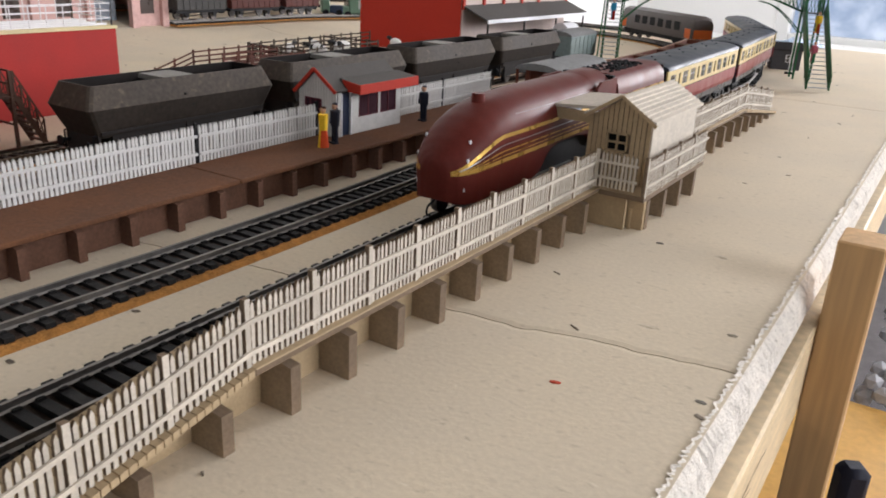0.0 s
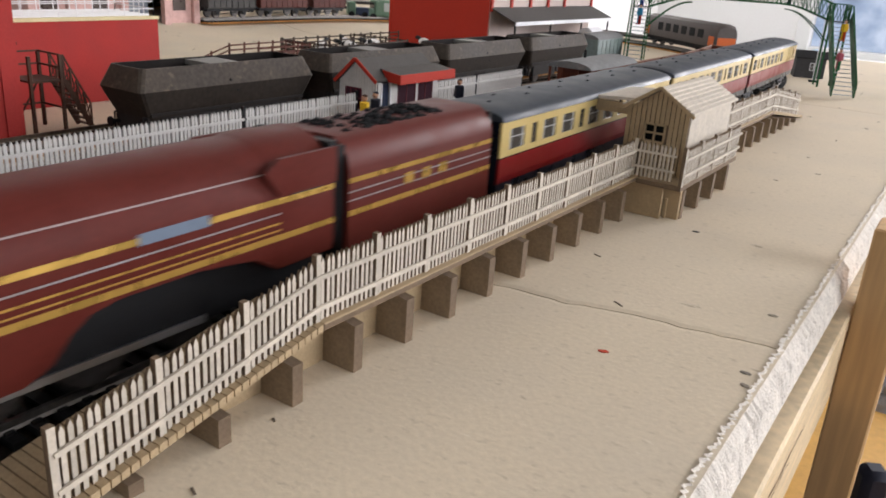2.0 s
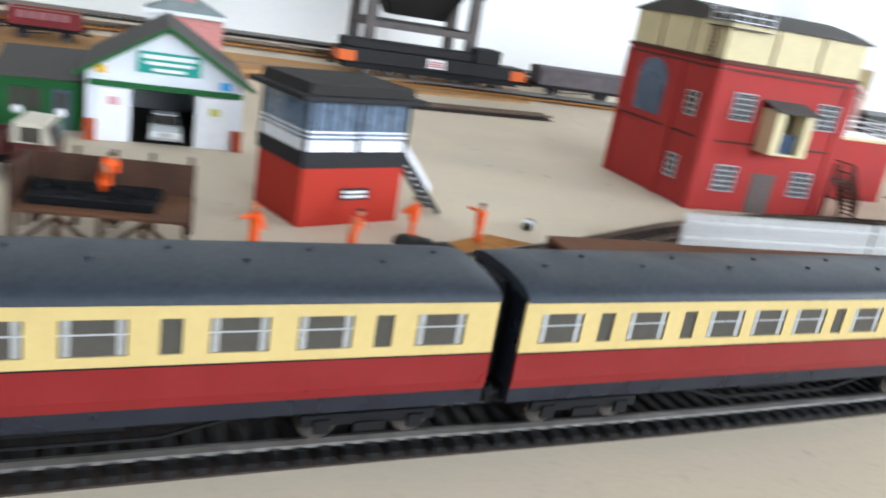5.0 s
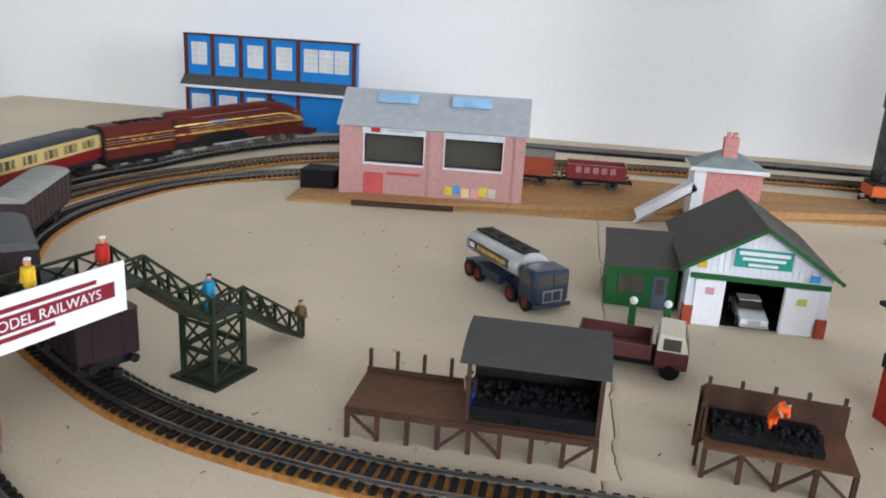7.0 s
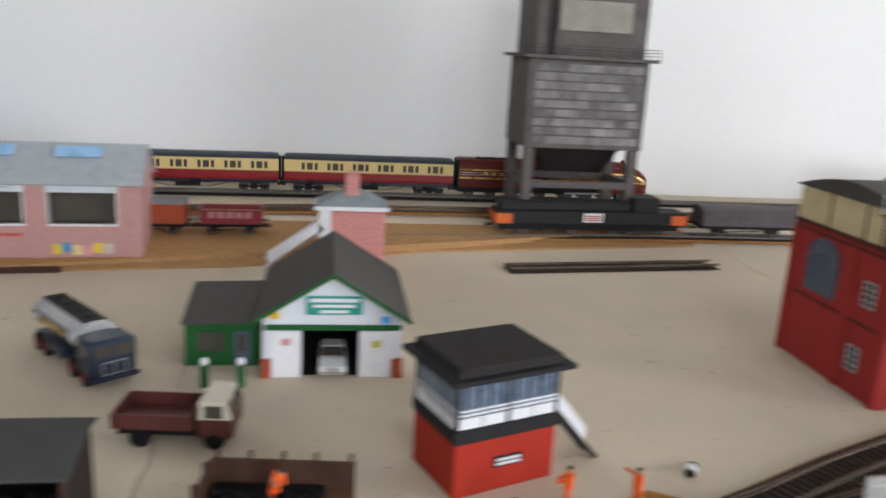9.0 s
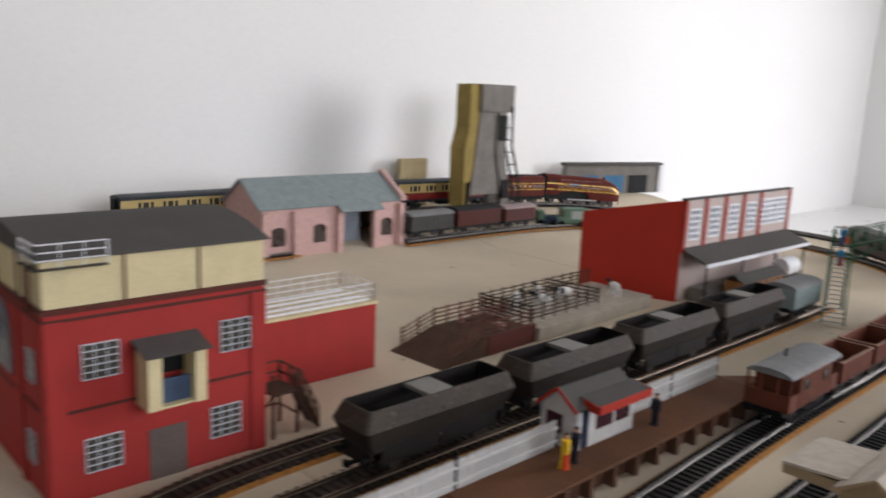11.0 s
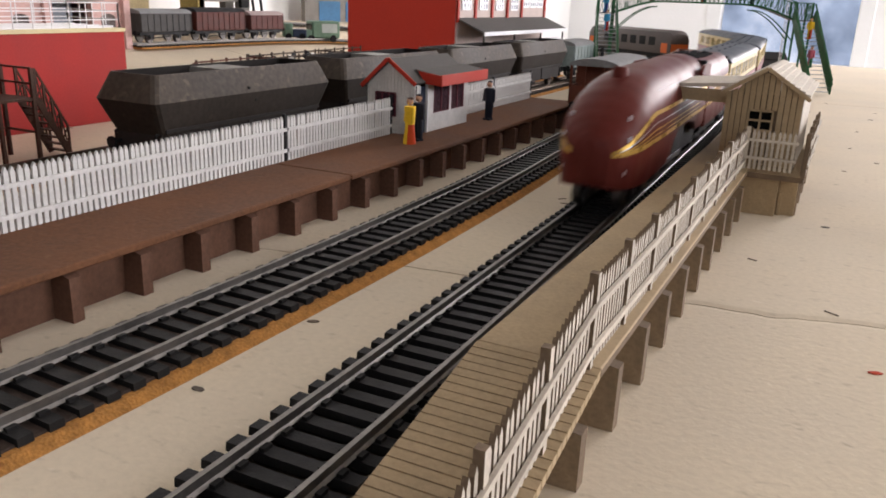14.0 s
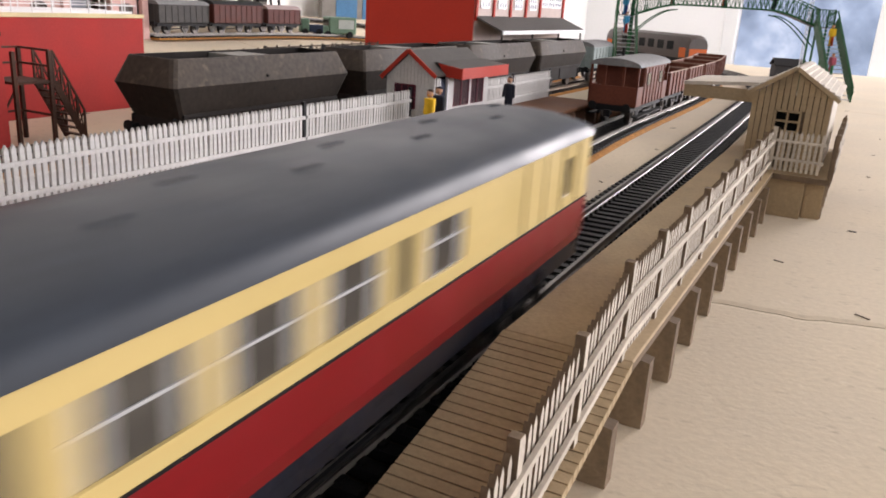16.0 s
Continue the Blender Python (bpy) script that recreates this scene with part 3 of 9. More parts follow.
def fence_run(a, b, group, pitch=0.00205, tall=1.0, lift=0.0):
    """A picket fence from a to b (x, y) with posts each 25 mm; each panel is a thing."""
    a, b = Vector(a), Vector(b)
    n = max(1, round((b - a).length / 0.0252))
    made = []
    for i in range(n):
        p, q = a + (b - a) * i / n, a + (b - a) * (i + 1) / n
        d = q - p
        L = d.length
        zp, zq = rail_height(p.y), rail_height(q.y)
        th = thing("fence_panel", p.x, p.y, zp + lift, math.degrees(math.atan2(-d.x, d.y)), "weathered cream picket fence panel with two rails", "fence", group)
        th.matrix_basis = th.matrix_basis @ Matrix.Diagonal((1, 1, tall, 1))
        sl = (zq - zp) / L
        bm = B()
        prism(bm, ((-0.0009, -0.002), (0.0009, -0.002), (0.0009, 0.0192), (-0.0009, 0.0192)), "x", -0.0007, 0.0011)
        burnt(part("post", bm, M_PICKET, th).data)
        # added dark strip that stands in for the open slot by each post
        slot = B()
        box(slot, -0.0010, -0.0004, 0.0010, 0.0017, -0.001, 0.0185)
        part("spacer", slot, M_MDF_DK, th, "dark strip standing in for the black slot beside the post")
        for z in (0.0040, 0.0128):
            bm = B()
            beam(bm, (0.0012, 0.0, z), (0.0012, L, z + sl * L), 0.0008, 0.0013)
            part("rail", bm, M_PICKET, th)
        k = 0
        y = 0.0023
        while y < L - 0.0010:
            ob = new("picket", PICK_ME)
            ob.parent = th
            ob.matrix_basis = pose(0, y, sl * y, 0.7 * math.sin(31 * (p.y + y) * 40), 0, 0)
            y += pitch
        made.append(th)
    return made


platform_one()
fence_run((-0.1440, 0.1375), (-0.1440, 0.2125), "near platform fence")
fence_run((-0.1440, 0.2125), (-0.1440, 0.437), "near platform fence")
fence_run((-0.1430, 0.437), (-0.1225, 0.437), "near platform fence", tall=0.86, lift=0.0025)
fence_run((-0.1192, 0.437), (-0.1192, 0.534), "near platform fence", tall=0.9, lift=0.001)
fence_run((-0.1440, 0.534), (-0.1440, 0.728), "near platform fence")
fence_run((-0.1440, 0.728), (-0.1440, 0.835), "near platform fence")


def waiting_hut():
    x0, x1, y0, y1, z0, ze, za = -0.1560, -0.1240, 0.4525, 0.5250, 0.0195, 0.0500, 0.0605
    xm = (x0 + x1) / 2
    th = thing("waiting_shelter", xm, y0, z0, 0, "unpainted plank waiting shelter with a tiled card roof and flat canopy", "shelter")
    off = Matrix.Translation((-xm, -y0, -z0))
    def add(name, bm, m, label="", parent=None):
        bmesh.ops.transform(bm, matrix=off, verts=bm.verts)
        return part(name, bm, m, parent or th, label)
    bm = B()
    wx0, wx1, wz0, wz1 = xm - 0.0062, xm + 0.0048, 0.0345, 0.0440
    t = 0.0015
    # gable front with window opening, in vertical boards
    nb = 13
    for i in range(nb):
        a, b = x0 + (x1 - x0) * i / nb, x0 + (x1 - x0) * (i + 0.87) / nb
        top = lambda x: ze + (za - ze) * (1 - abs(x - xm) / ((x1 - x0) / 2))
        segs = [(z0, None)]
        if b > wx0 and a < wx1:
            segs = [(z0, wz0), (wz1, None)]
        for lo, hi in segs:
            for ya, yb in ((y0 - 0.0004, y0 + t), (y1 - t, y1 + 0.0004)):
                bm = B()
                prism(bm, ((a, lo), (b, lo), (b, hi or top(b)), (a, hi or top(a))), "y", ya, yb)
                burnt(add("board", bm, M_MDF).data, 1)
    bm = B()
    box(bm, x1 - t, x1, y0 + t, y1 - t, z0, ze), box(bm, x0, x0 + t, y0 + t, y0 + 0.020, z0, ze), box(bm, x0, x0 + t, y1 - 0.02, y1 - t, z0, ze)
    add("side_wall", bm, M_PICKET)
    for a, b in ((wx0 - 0.02, wx0), (wx1, wx1 + 0.02)):
        bm = B()
        prism(bm, ((max(a, x0 + .001), z0), (min(b, x1 - .001), z0), (min(b, x1 - .001), ze), (max(a, x0 + .001), ze)), "y", y0 + 0.0006, y0 + 0.0013)
        add("backing", bm, M_MDF_DK)
    win = bm = B()
    for a in ((wx0, wx1, wz0, wz0 + 0.0009), (wx0, wx1, wz1 - 0.0009, wz1), (wx0, wx0 + 0.0009, wz0, wz1), (wx1 - 0.0009, wx1, wz0, wz1), (xm - 0.0011, xm - 0.0003, wz0, wz1), (wx0, wx1, (wz0 + wz1) / 2 - 0.0004, (wz0 + wz1) / 2 + 0.0004)):
        box(bm, a[0], a[1], y0 - 0.0007, y0 + 0.0008, a[2], a[3])
    add("window_frame", bm, M_MDF)
    # added dark sheet that stands in for the shade inside the shelter
    bm = B()
    box(bm, x0 + 0.003, x1 - 0.003, y0 + 0.006, y0 + 0.008, z0, ze)
    add("inner_wall", bm, M_DARK)
    # tiled roof slopes in overlapping courses
    for s in (-1, 1):
        n = 8
        for i in range(n):
            bm = B()
            u0, u1 = i / n, (i + 1.05) / n
            def pt(u, dz):
                return (xm + s * ((x1 - x0) / 2 + 0.0022) * u, za + 0.0014 - (za - ze) * 1.03 * u + dz)
            a, b = pt(u0, 0.0001), pt(u1, 0.0009)
            prism(bm, (a, b, (b[0], b[1] - 0.0012), (a[0], a[1] - 0.0008)), "y", y0 - 0.0025, y1 + 0.0015)
            add("roof_course", bm, M_PICKET)
    bm = B()
    prism(bm, ((-0.1875, 0.0500), (x0 + 0.001, 0.0525), (x0 + 0.001, 0.0540), (-0.1875, 0.0516)), "y", 0.4585, 0.508)
    add("canopy", bm, M_PICKET, "flat card canopy over the platform edge")
    bm = B()
    box(bm, -0.1872, x0, 0.459, 0.4602, 0.0450, 0.0505), box(bm, -0.1872, -0.1860, 0.4602, 0.5076, 0.0450, 0.0500)
    add("valance", bm, M_MDF)
    for s in (-1, 1):
        bm = B()
        beam(bm, (xm, y0 - 0.0026, za + 0.0014), (xm + s * 0.0185, y0 - 0.0026, ze - 0.0004), 0.0007, 0.0016)
        add("bargeboard", bm, M_MDF)


waiting_hut()


# ---- far platform ----
P2 = pose(-0.2795, 0.186, 0, 0, 0, 0.3)


def platform_two():
    """Local y runs along the platform, local x from the track edge (0) back to the fence (-0.04)."""
    zt = 0.0165
    th = thing("station_platform", 0, 0, 0, 0, "brown painted card platform with fin supports beside the loop line", "platform", kind="structure")
    th.matrix_basis = P2
    for a, b in ((-0.20, 0.1525), (0.1533, 0.46)):
        bm = B()
        box(bm, -0.0420, 0.0, a, b, zt - 0.0022, zt, bev=0.0004)
        part("deck", bm, M_PLAT2, th)
    bm = B()
    box(bm, -0.0098, -0.0078, -0.2, 0.46, 0, zt - 0.0022), box(bm, -0.0415, -0.0395, -0.2, 0.46, 0, zt - 0.0022)
    part("back_wall", bm, M_PLAT2D, th)
    fin = B()
    prism(fin, ((0.0, 0.0), (0.0072, 0.0), (0.0072, zt - 0.0040), (0.0, zt - 0.0022)), "y", -0.0018, 0.0018)
    me = mesh_of("fin", fin, M_PLAT2D)
    y = -0.1955
    while y < 0.46:
        ob = new("fin", me)
        ob.parent, ob.matrix_basis = th, pose(-0.0078, y, 0)
        y += 0.0241
    bm = B()
    prism(bm, ((0.46, zt), (0.53, 0.001), (0.53, 0.0), (0.46, 0.0)), "x", -0.042, 0.0)
    part("ramp", bm, M_PLAT2, th)


def white_fence(y0, y1, x=-0.0385, group="far platform fence", z=0.0165):
    th = thing("picket_fence", 0, 0, 0, 0, "white painted picket fence along the back of the platform", "fence", group)
    th.matrix_basis = P2 @ pose(x, y0, z)
    L = y1 - y0
    for zz in (0.0045, 0.0135):
        bm = B()
        box(bm, 0.0005, 0.0013, 0, L, zz - 0.0007, zz + 0.0007)
        part("rail", bm, M_PWHITE, th)
    me = None
    y = 0.0008
    while y < L:
        if me is None:
            b = B()
            prism(b, ((-0.00075, 0.0), (0.00075, 0.0), (0.00075, 0.0175), (0.0, 0.0190), (-0.00075, 0.0175)), "x", -0.0004, 0.0005)
            me = mesh_of("picket", b, M_PWHITE)
        ob = new("picket", me)
        ob.parent, ob.matrix_basis = th, pose(0, y, 0, random.uniform(-1.5, 1.5), 0, 0)
        y += 0.0023
    bm = B()
    box(bm, -0.0010, 0.0006, L - 0.0004, L + 0.0012, 0, 0.020)
    part("post", bm, M_BLACK, th)


platform_two()
white_fence(-0.12, 0.020)
white_fence(0.0215, 0.160)
white_fence(0.1615, 0.249)
white_fence(0.325, 0.385)
white_fence(0.3865, 0.455)


# ---- the moving express ----
M_MAROON = mat("crimson_lake", (0.10, 0.017, 0.012), 0.46, var=0.12, scale=60, fine=600, bump=0.04, spec=0.13)
M_GOLD = mat("gold_line", (0.62, 0.38, 0.09), 0.3, 0.6, var=0.08, scale=120, bump=0.03)
M_CREAM = mat("coach_cream", (0.60, 0.45, 0.18), 0.38, var=0.05, scale=60, bump=0.03)
M_CRIMSON = mat("coach_crimson", (0.21, 0.009, 0.011), 0.35, var=0.07, scale=60, bump=0.03)
M_ROOF = mat("coach_roof_grey", (0.030, 0.037, 0.047), 0.50, var=0.25, scale=50, fine=500, bump=0.05, spec=0.22)
M_SILVER = mat("bright_metal", (0.50, 0.50, 0.50), 0.42, 1.0, var=0.1)
M_PANE = mat("tinted_pane", (0.070, 0.064, 0.055), 0.08, var=0.1, bump=0.0)
M_SEAT = mat("coach_interior", (0.16, 0.12, 0.09), 0.8, var=0.5, scale=160)
M_BLUE = mat("nameplate_blue", (0.13, 0.17, 0.23), 0.4, 0.2, var=0.1)
M_CURTAIN = mat("white_curtain", (0.36, 0.35, 0.33), 0.7, var=0.15, scale=300)

M_VENT = mat("window_vent_rail", (0.42, 0.42, 0.42), 0.45, var=0.1)

WHEEL = {}


def wheel_mesh(r):
    if r not in WHEEL:
        b = B()
        tube(b, (-0.0014, 0, 0), (0.0014, 0, 0), r, 18)
        tube(b, (-0.0022, 0, 0), (-0.0014, 0, 0), r * 0.93, 18)
        tube(b, (-0.0027, 0, 0), (-0.0022, 0, 0), r * 0.35, 10)
        WHEEL[r] = mesh_of("wheel", b, mat("wheel_steel", (0.10, 0.09, 0.085), 0.4, 0.8, var=0.3, scale=200), True)
    return WHEEL[r]


def wheels(th, ys, r=0.0060, gauge=0.0080):
    for y in ys:
        for s in (-1, 1):
            ob = new("wheel", wheel_mesh(r))
            ob.parent, ob.matrix_basis = th, pose(s * gauge, y, r + 0.0002, 0, 0, 0 if s < 0 else 180)


def bogie(th, y):
    bm = B()
    for s in (-1, 1):
        box(bm, s * 0.0125 - 0.0009, s * 0.0125 + 0.0009, y - 0.0195, y + 0.0195, 0.0062, 0.0095, bev=0.0004)
        for q in (-0.0135, 0.0135):
            box(bm, s * 0.0136 - 0.0007, s * 0.0136 + 0.0007, y + q - 0.0022, y + q + 0.0022, 0.0045, 0.0085)
        box(bm, s * 0.0137 - 0.0006, s * 0.0137 + 0.0006, y - 0.0045, y + 0.0045, 0.0045, 0.0072)
    box(bm, -0.0118, 0.0118, y - 0.004, y + 0.004, 0.0072, 0.0125)
    part("bogie", bm, M_BLACK, th)
    wheels(th, (y - 0.0135, y + 0.0135))


def buffers(th, y, d):
    for s in (-1, 1):
        bm = B()
        tube(bm, (s * 0.0115, y, 0.0135), (s * 0.0115, y + d * 0.0045, 0.0135), 0.0012, 8)
        tube(bm, (s * 0.0115, y + d * 0.0045, 0.0135), (s * 0.0115, y + d * 0.0055, 0.0135), 0.0027, 10)
        part("buffer", bm, M_BLACK, th)
    bm = B()
    box(bm, -0.0015, 0.0015, min(y, y + d * 0.009), max(y, y + d * 0.009), 0.0080, 0.0095)
    box(bm, -0.0022, 0.0022, min(y + d * 0.007, y + d * 0.009), max(y + d * 0.007, y + d * 0.009), 0.0070, 0.0115)
    part("coupling", bm, M_BLACK, th)


LOCO = [(0.0868, 0.0030, 0.0300, 0.0150), (0.0855, 0.0072, 0.0325, 0.0125), (0.0830, 0.0108, 0.0355, 0.0115), (0.0790, 0.0137, 0.0392, 0.0110), (0.0730, 0.0158, 0.0433, 0.0110), (0.0655, 0.0171, 0.0473, 0.0110), (0.0570, 0.0177, 0.0505, 0.0110), (0.0470, 0.0180, 0.0528, 0.0112), (0.0350, 0.0181, 0.0540, 0.0115), (0.0180, 0.0181, 0.0545, 0.0118), (0.0120, 0.0181, 0.0546, 0.0145), (0.0070, 0.0181, 0.0546, 0.0205), (0.0020, 0.0181, 0.0547, 0.0240), (-0.006, 0.0181, 0.0547, 0.0255), (-0.03, 0.0181, 0.0547, 0.0255), (-0.050, 0.0181, 0.0547, 0.0230), (-0.058, 0.0181, 0.0547, 0.0185), (-0.0600, 0.0183, 0.0550, 0.0175), (-0.0838, 0.0183, 0.0550, 0.0175)]


def body_at(y):
    for a, b in zip(LOCO, LOCO[1:]):
        if a[0] >= y >= b[0]:
            k = (a[0] - y) / (a[0] - b[0])
            return [u + (v - u) * k for u, v in zip(a, b)]
    return LOCO[0] if y > 0 else LOCO[-1]


def half_width(y, z):
    _, hw, zt, zb = body_at(y)
    zs = 0.0110 + (zt - 0.0110) * 0.52
    if z <= zs:
        return hw * (1.0 - 0.06 * max(0.0, (0.022 - z) / 0.011))
    return hw * max(0.0, 1 - ((z - zs) / (zt - zs)) ** 2.3) ** (1 / 2.3)


def ring_at(y):
    _, hw, zt, zb = body_at(y)
    pts = []
    zs = [zb + (zt - zb) * math.sin(k / 14 * math.pi / 2) ** 1.0 for k in range(15)]
    right = [(half_width(y, z), y, z) for z in zs]
    left = [(-x, yy, z) for x, yy, z in right[:-1]][::-1]
    return right[:-1] + [(0.0, y, zt)] + left


def speed_line(th, y0, y1, z_at, w, material, name="speed_line"):
    for s in (-1, 1):
        bm = B()
        prev = None
        n = 70
        for i in range(n + 1):
            y = y1 + (y0 - y1) * i / n
            z = z_at(y)
            p = []
            for zz in (z - w / 2, z + w / 2):
                p.append(bm.verts.new((s * (half_width(y, zz) + 0.00022), y, zz)))
            if prev:
                bm.faces.new((prev[0], prev[1], p[1], p[0]) if s > 0 else (prev[0], p[0], p[1], prev[1]))
            prev = p
        part(name, bm, material, th)


def express_loco():
    th = thing("steam_locomotive", 0, 0, 0, 0, "crimson streamlined express steam locomotive with gold speed lines", "locomotive")
    bm = B()
    ys = []
    for a, b in zip(LOCO, LOCO[1:]):
        k = 4 if a[0] > 0.04 else 2
        ys += [a[0] + (b[0] - a[0]) * i / k for i in range(k)]
    loft(bm, [ring_at(y) for y in ys + [LOCO[-1][0]]])
    part("casing", bm, M_MAROON, th, "glossy crimson streamlined casing", True)
    def fall(z):
        return lambda y: z if y < 0.052 else z - (z - 0.0250) * min(1.0, ((y - 0.052) / 0.0335)) ** 1.7
    speed_line(th, -0.0838, -0.0345, fall(0.0385), 0.0017, M_GOLD)
    speed_line(th, -0.0125, 0.0850, fall(0.0385), 0.0017, M_GOLD)
    speed_line(th, -0.0838, 0.0850, fall(0.0275), 0.0019, M_GOLD)
    speed_line(th, -0.0600, 0.0845, fall(0.0347), 0.0005, M_SILVER)
    speed_line(th, -0.0600, 0.0845, fall(0.0318), 0.0006, M_GOLD)
    speed_line(th, -0.0600, 0.0845, fall(0.0297), 0.0005, M_GOLD)
    speed_line(th, -0.0600, 0.0400, lambda y: 0.0465, 0.0004, mat("dull_handrail", (0.32, 0.25, 0.24), 0.6), "handrail")
    speed_line(th, -0.0345, -0.0125, lambda y: 0.0387, 0.0030, M_BLUE, "nameplate")
    bm = B()
    box(bm, -0.0140, 0.0140, -0.083, 0.024, 0.0085, 0.0256)
    part("frame", bm, M_BLACK, th, "black frames behind the wheels")
    for y in (-0.032, -0.003, 0.0255):
        for s in (-1, 1):
            ob = new("driving_wheel", wheel_mesh(0.0125))
            ob.parent, ob.matrix_basis = th, pose(s * 0.0083, y, 0.0127, 0, 0, 0 if s < 0 else 180)
    wheels(th, (0.048, 0.066, -0.066), 0.0058)
    for s in (-1, 1):
        bm = B()
        beam(bm, (s * 0.0148, -0.034, 0.0095), (s * 0.0148, 0.030, 0.0105), 0.0009, 0.0020)
        part("coupling_rod", bm, M_SILVER, th)
        bm = B()
        box(bm, s * 0.0183 - 0.0003, s * 0.0183 + 0.0004, -0.0775, -0.0650, 0.0395, 0.0455)
        part("cab_window", bm, M_PANE, th)
        bm = B()
        prism(bm, ((-0.0600, 0.0400), (-0.0540, 0.0475), (-0.0600, 0.0510), (-0.0845, 0.0510), (-0.0845, 0.0400)), "x", min(s * 0.0172, s * 0.0187), max(s * 0.0172, s * 0.0187))
        part("cab_side_sheet", bm, M_MAROON, th)
        for y, z in ((0.0750, 0.0375), (0.0790, 0.0300), (0.0800, 0.0170)):
            bm = B()
            x = half_width(y, z) * 0.97
            box(bm, s * x - 0.0004, s * x + 0.0004, y - 0.0004, y + 0.0006, z, z + 0.0016)
            part("lamp_iron", bm, M_WHITE, th)
    bm = B()
    tube(bm, (0, 0.0500, 0.0510), (0, 0.0500, 0.0555), 0.0034, 14, 0.0030)
    part("chimney", bm, M_MAROON, th, smooth=True)
    bm = B()
    prev = None
    for k in range(9):
        a = math.pi * 1.25 * k / 8
        p = Vector((0, 0.0885 + 0.0022 * math.sin(a), 0.0105 - 0.0024 * (1 - math.cos(a))))
        if prev:
            beam(bm, prev, p, 0.0007)
        prev = p
    tube(bm, (0, 0.0845, 0.0120), (0, 0.0890, 0.0105), 0.0006, 6)
    part("front_hook", bm, M_BLACK, th)
    bm = B()
    box(bm, -0.0160, 0.0160, -0.0875, -0.0838, 0.018, 0.052)
    part("cab_opening", bm, M_BLACK, th)
    return th


def tender():
    th = thing("tender", 0, 0, 0, 0, "crimson streamlined tender loaded with black coal", "tender")
    hw = 0.0180
    prof = [(hw, 0.0150), (hw, 0.0420), (hw - 0.0008, 0.0460), (hw - 0.0035, 0.0498), (hw - 0.0070, 0.0520), (-hw + 0.0070, 0.0520), (-hw + 0.0035, 0.0498), (-hw + 0.0008, 0.0460), (-hw, 0.0420), (-hw, 0.0150)]
    bm = B()
    prism(bm, prof, "y", -0.0460, 0.0455)
    part("tank", bm, M_MAROON, th, "crimson tank with gold lines", True)
    for z, w, m in ((0.0385, 0.0017, M_GOLD), (0.0275, 0.0019, M_GOLD), (0.0347, 0.0005, M_SILVER), (0.0318, 0.0005, M_SILVER)):
        for s in (-1, 1):
            bm = B()
            quad(bm, (s * (hw + 0.0002), -0.046, z - w / 2), (s * (hw + 0.0002), 0.0455, z - w / 2), (s * (hw + 0.0002), 0.0455, z + w / 2), (s * (hw + 0.0002), -0.046, z + w / 2))
            part("speed_line", bm, m, th)
    for s in (-1, 1):
        for k in range(3):
            bm = B()
            y = 0.012 - 0.011 * k
            box(bm, s * hw - 0.0002, s * hw + 0.0004, y - 0.0028, y + 0.0028, 0.0316, 0.0356)
            part("lettering_bar", bm, M_GOLD, th)
    bm = B()
    rng = random.Random(9)
    for _ in range(150):
        r = rng.uniform(0.0008, 0.0020)
        x, y = rng.uniform(-0.010, 0.010), rng.uniform(-0.020, 0.038)
        blob(bm, (x, y, 0.0515 + rng.uniform(0, 0.0016) * (1 - abs(x) / 0.012)), r, 1, 1.2, 0.8, 1)
    part("coal", bm, mat("coal", (0.006, 0.006, 0.007), 0.9, var=0.5, scale=400, fine=2000, bump=0.6), th, "black crushed coal")
    bm = B()
    box(bm, -0.0135, 0.0135, -0.0455, 0.0455, 0.0075, 0.0150)
    box(bm, -0.0160, 0.0160, -0.0485, -0.0460, 0.012, 0.050), box(bm, -0.0160, 0.0160, 0.0455, 0.0490, 0.012, 0.050)
    part("underframe", bm, M_BLACK, th)
    wheels(th, (-0.030, 0.0, 0.030), 0.0068)
    buffers(th, -0.0485, -1)
    return th


M_NAVYB = mat("blue_black_paint", (0.010, 0.013, 0.022), 0.3, var=0.2, scale=60, bump=0.05)
BIG, SMALL = 0.0142, 0.0050


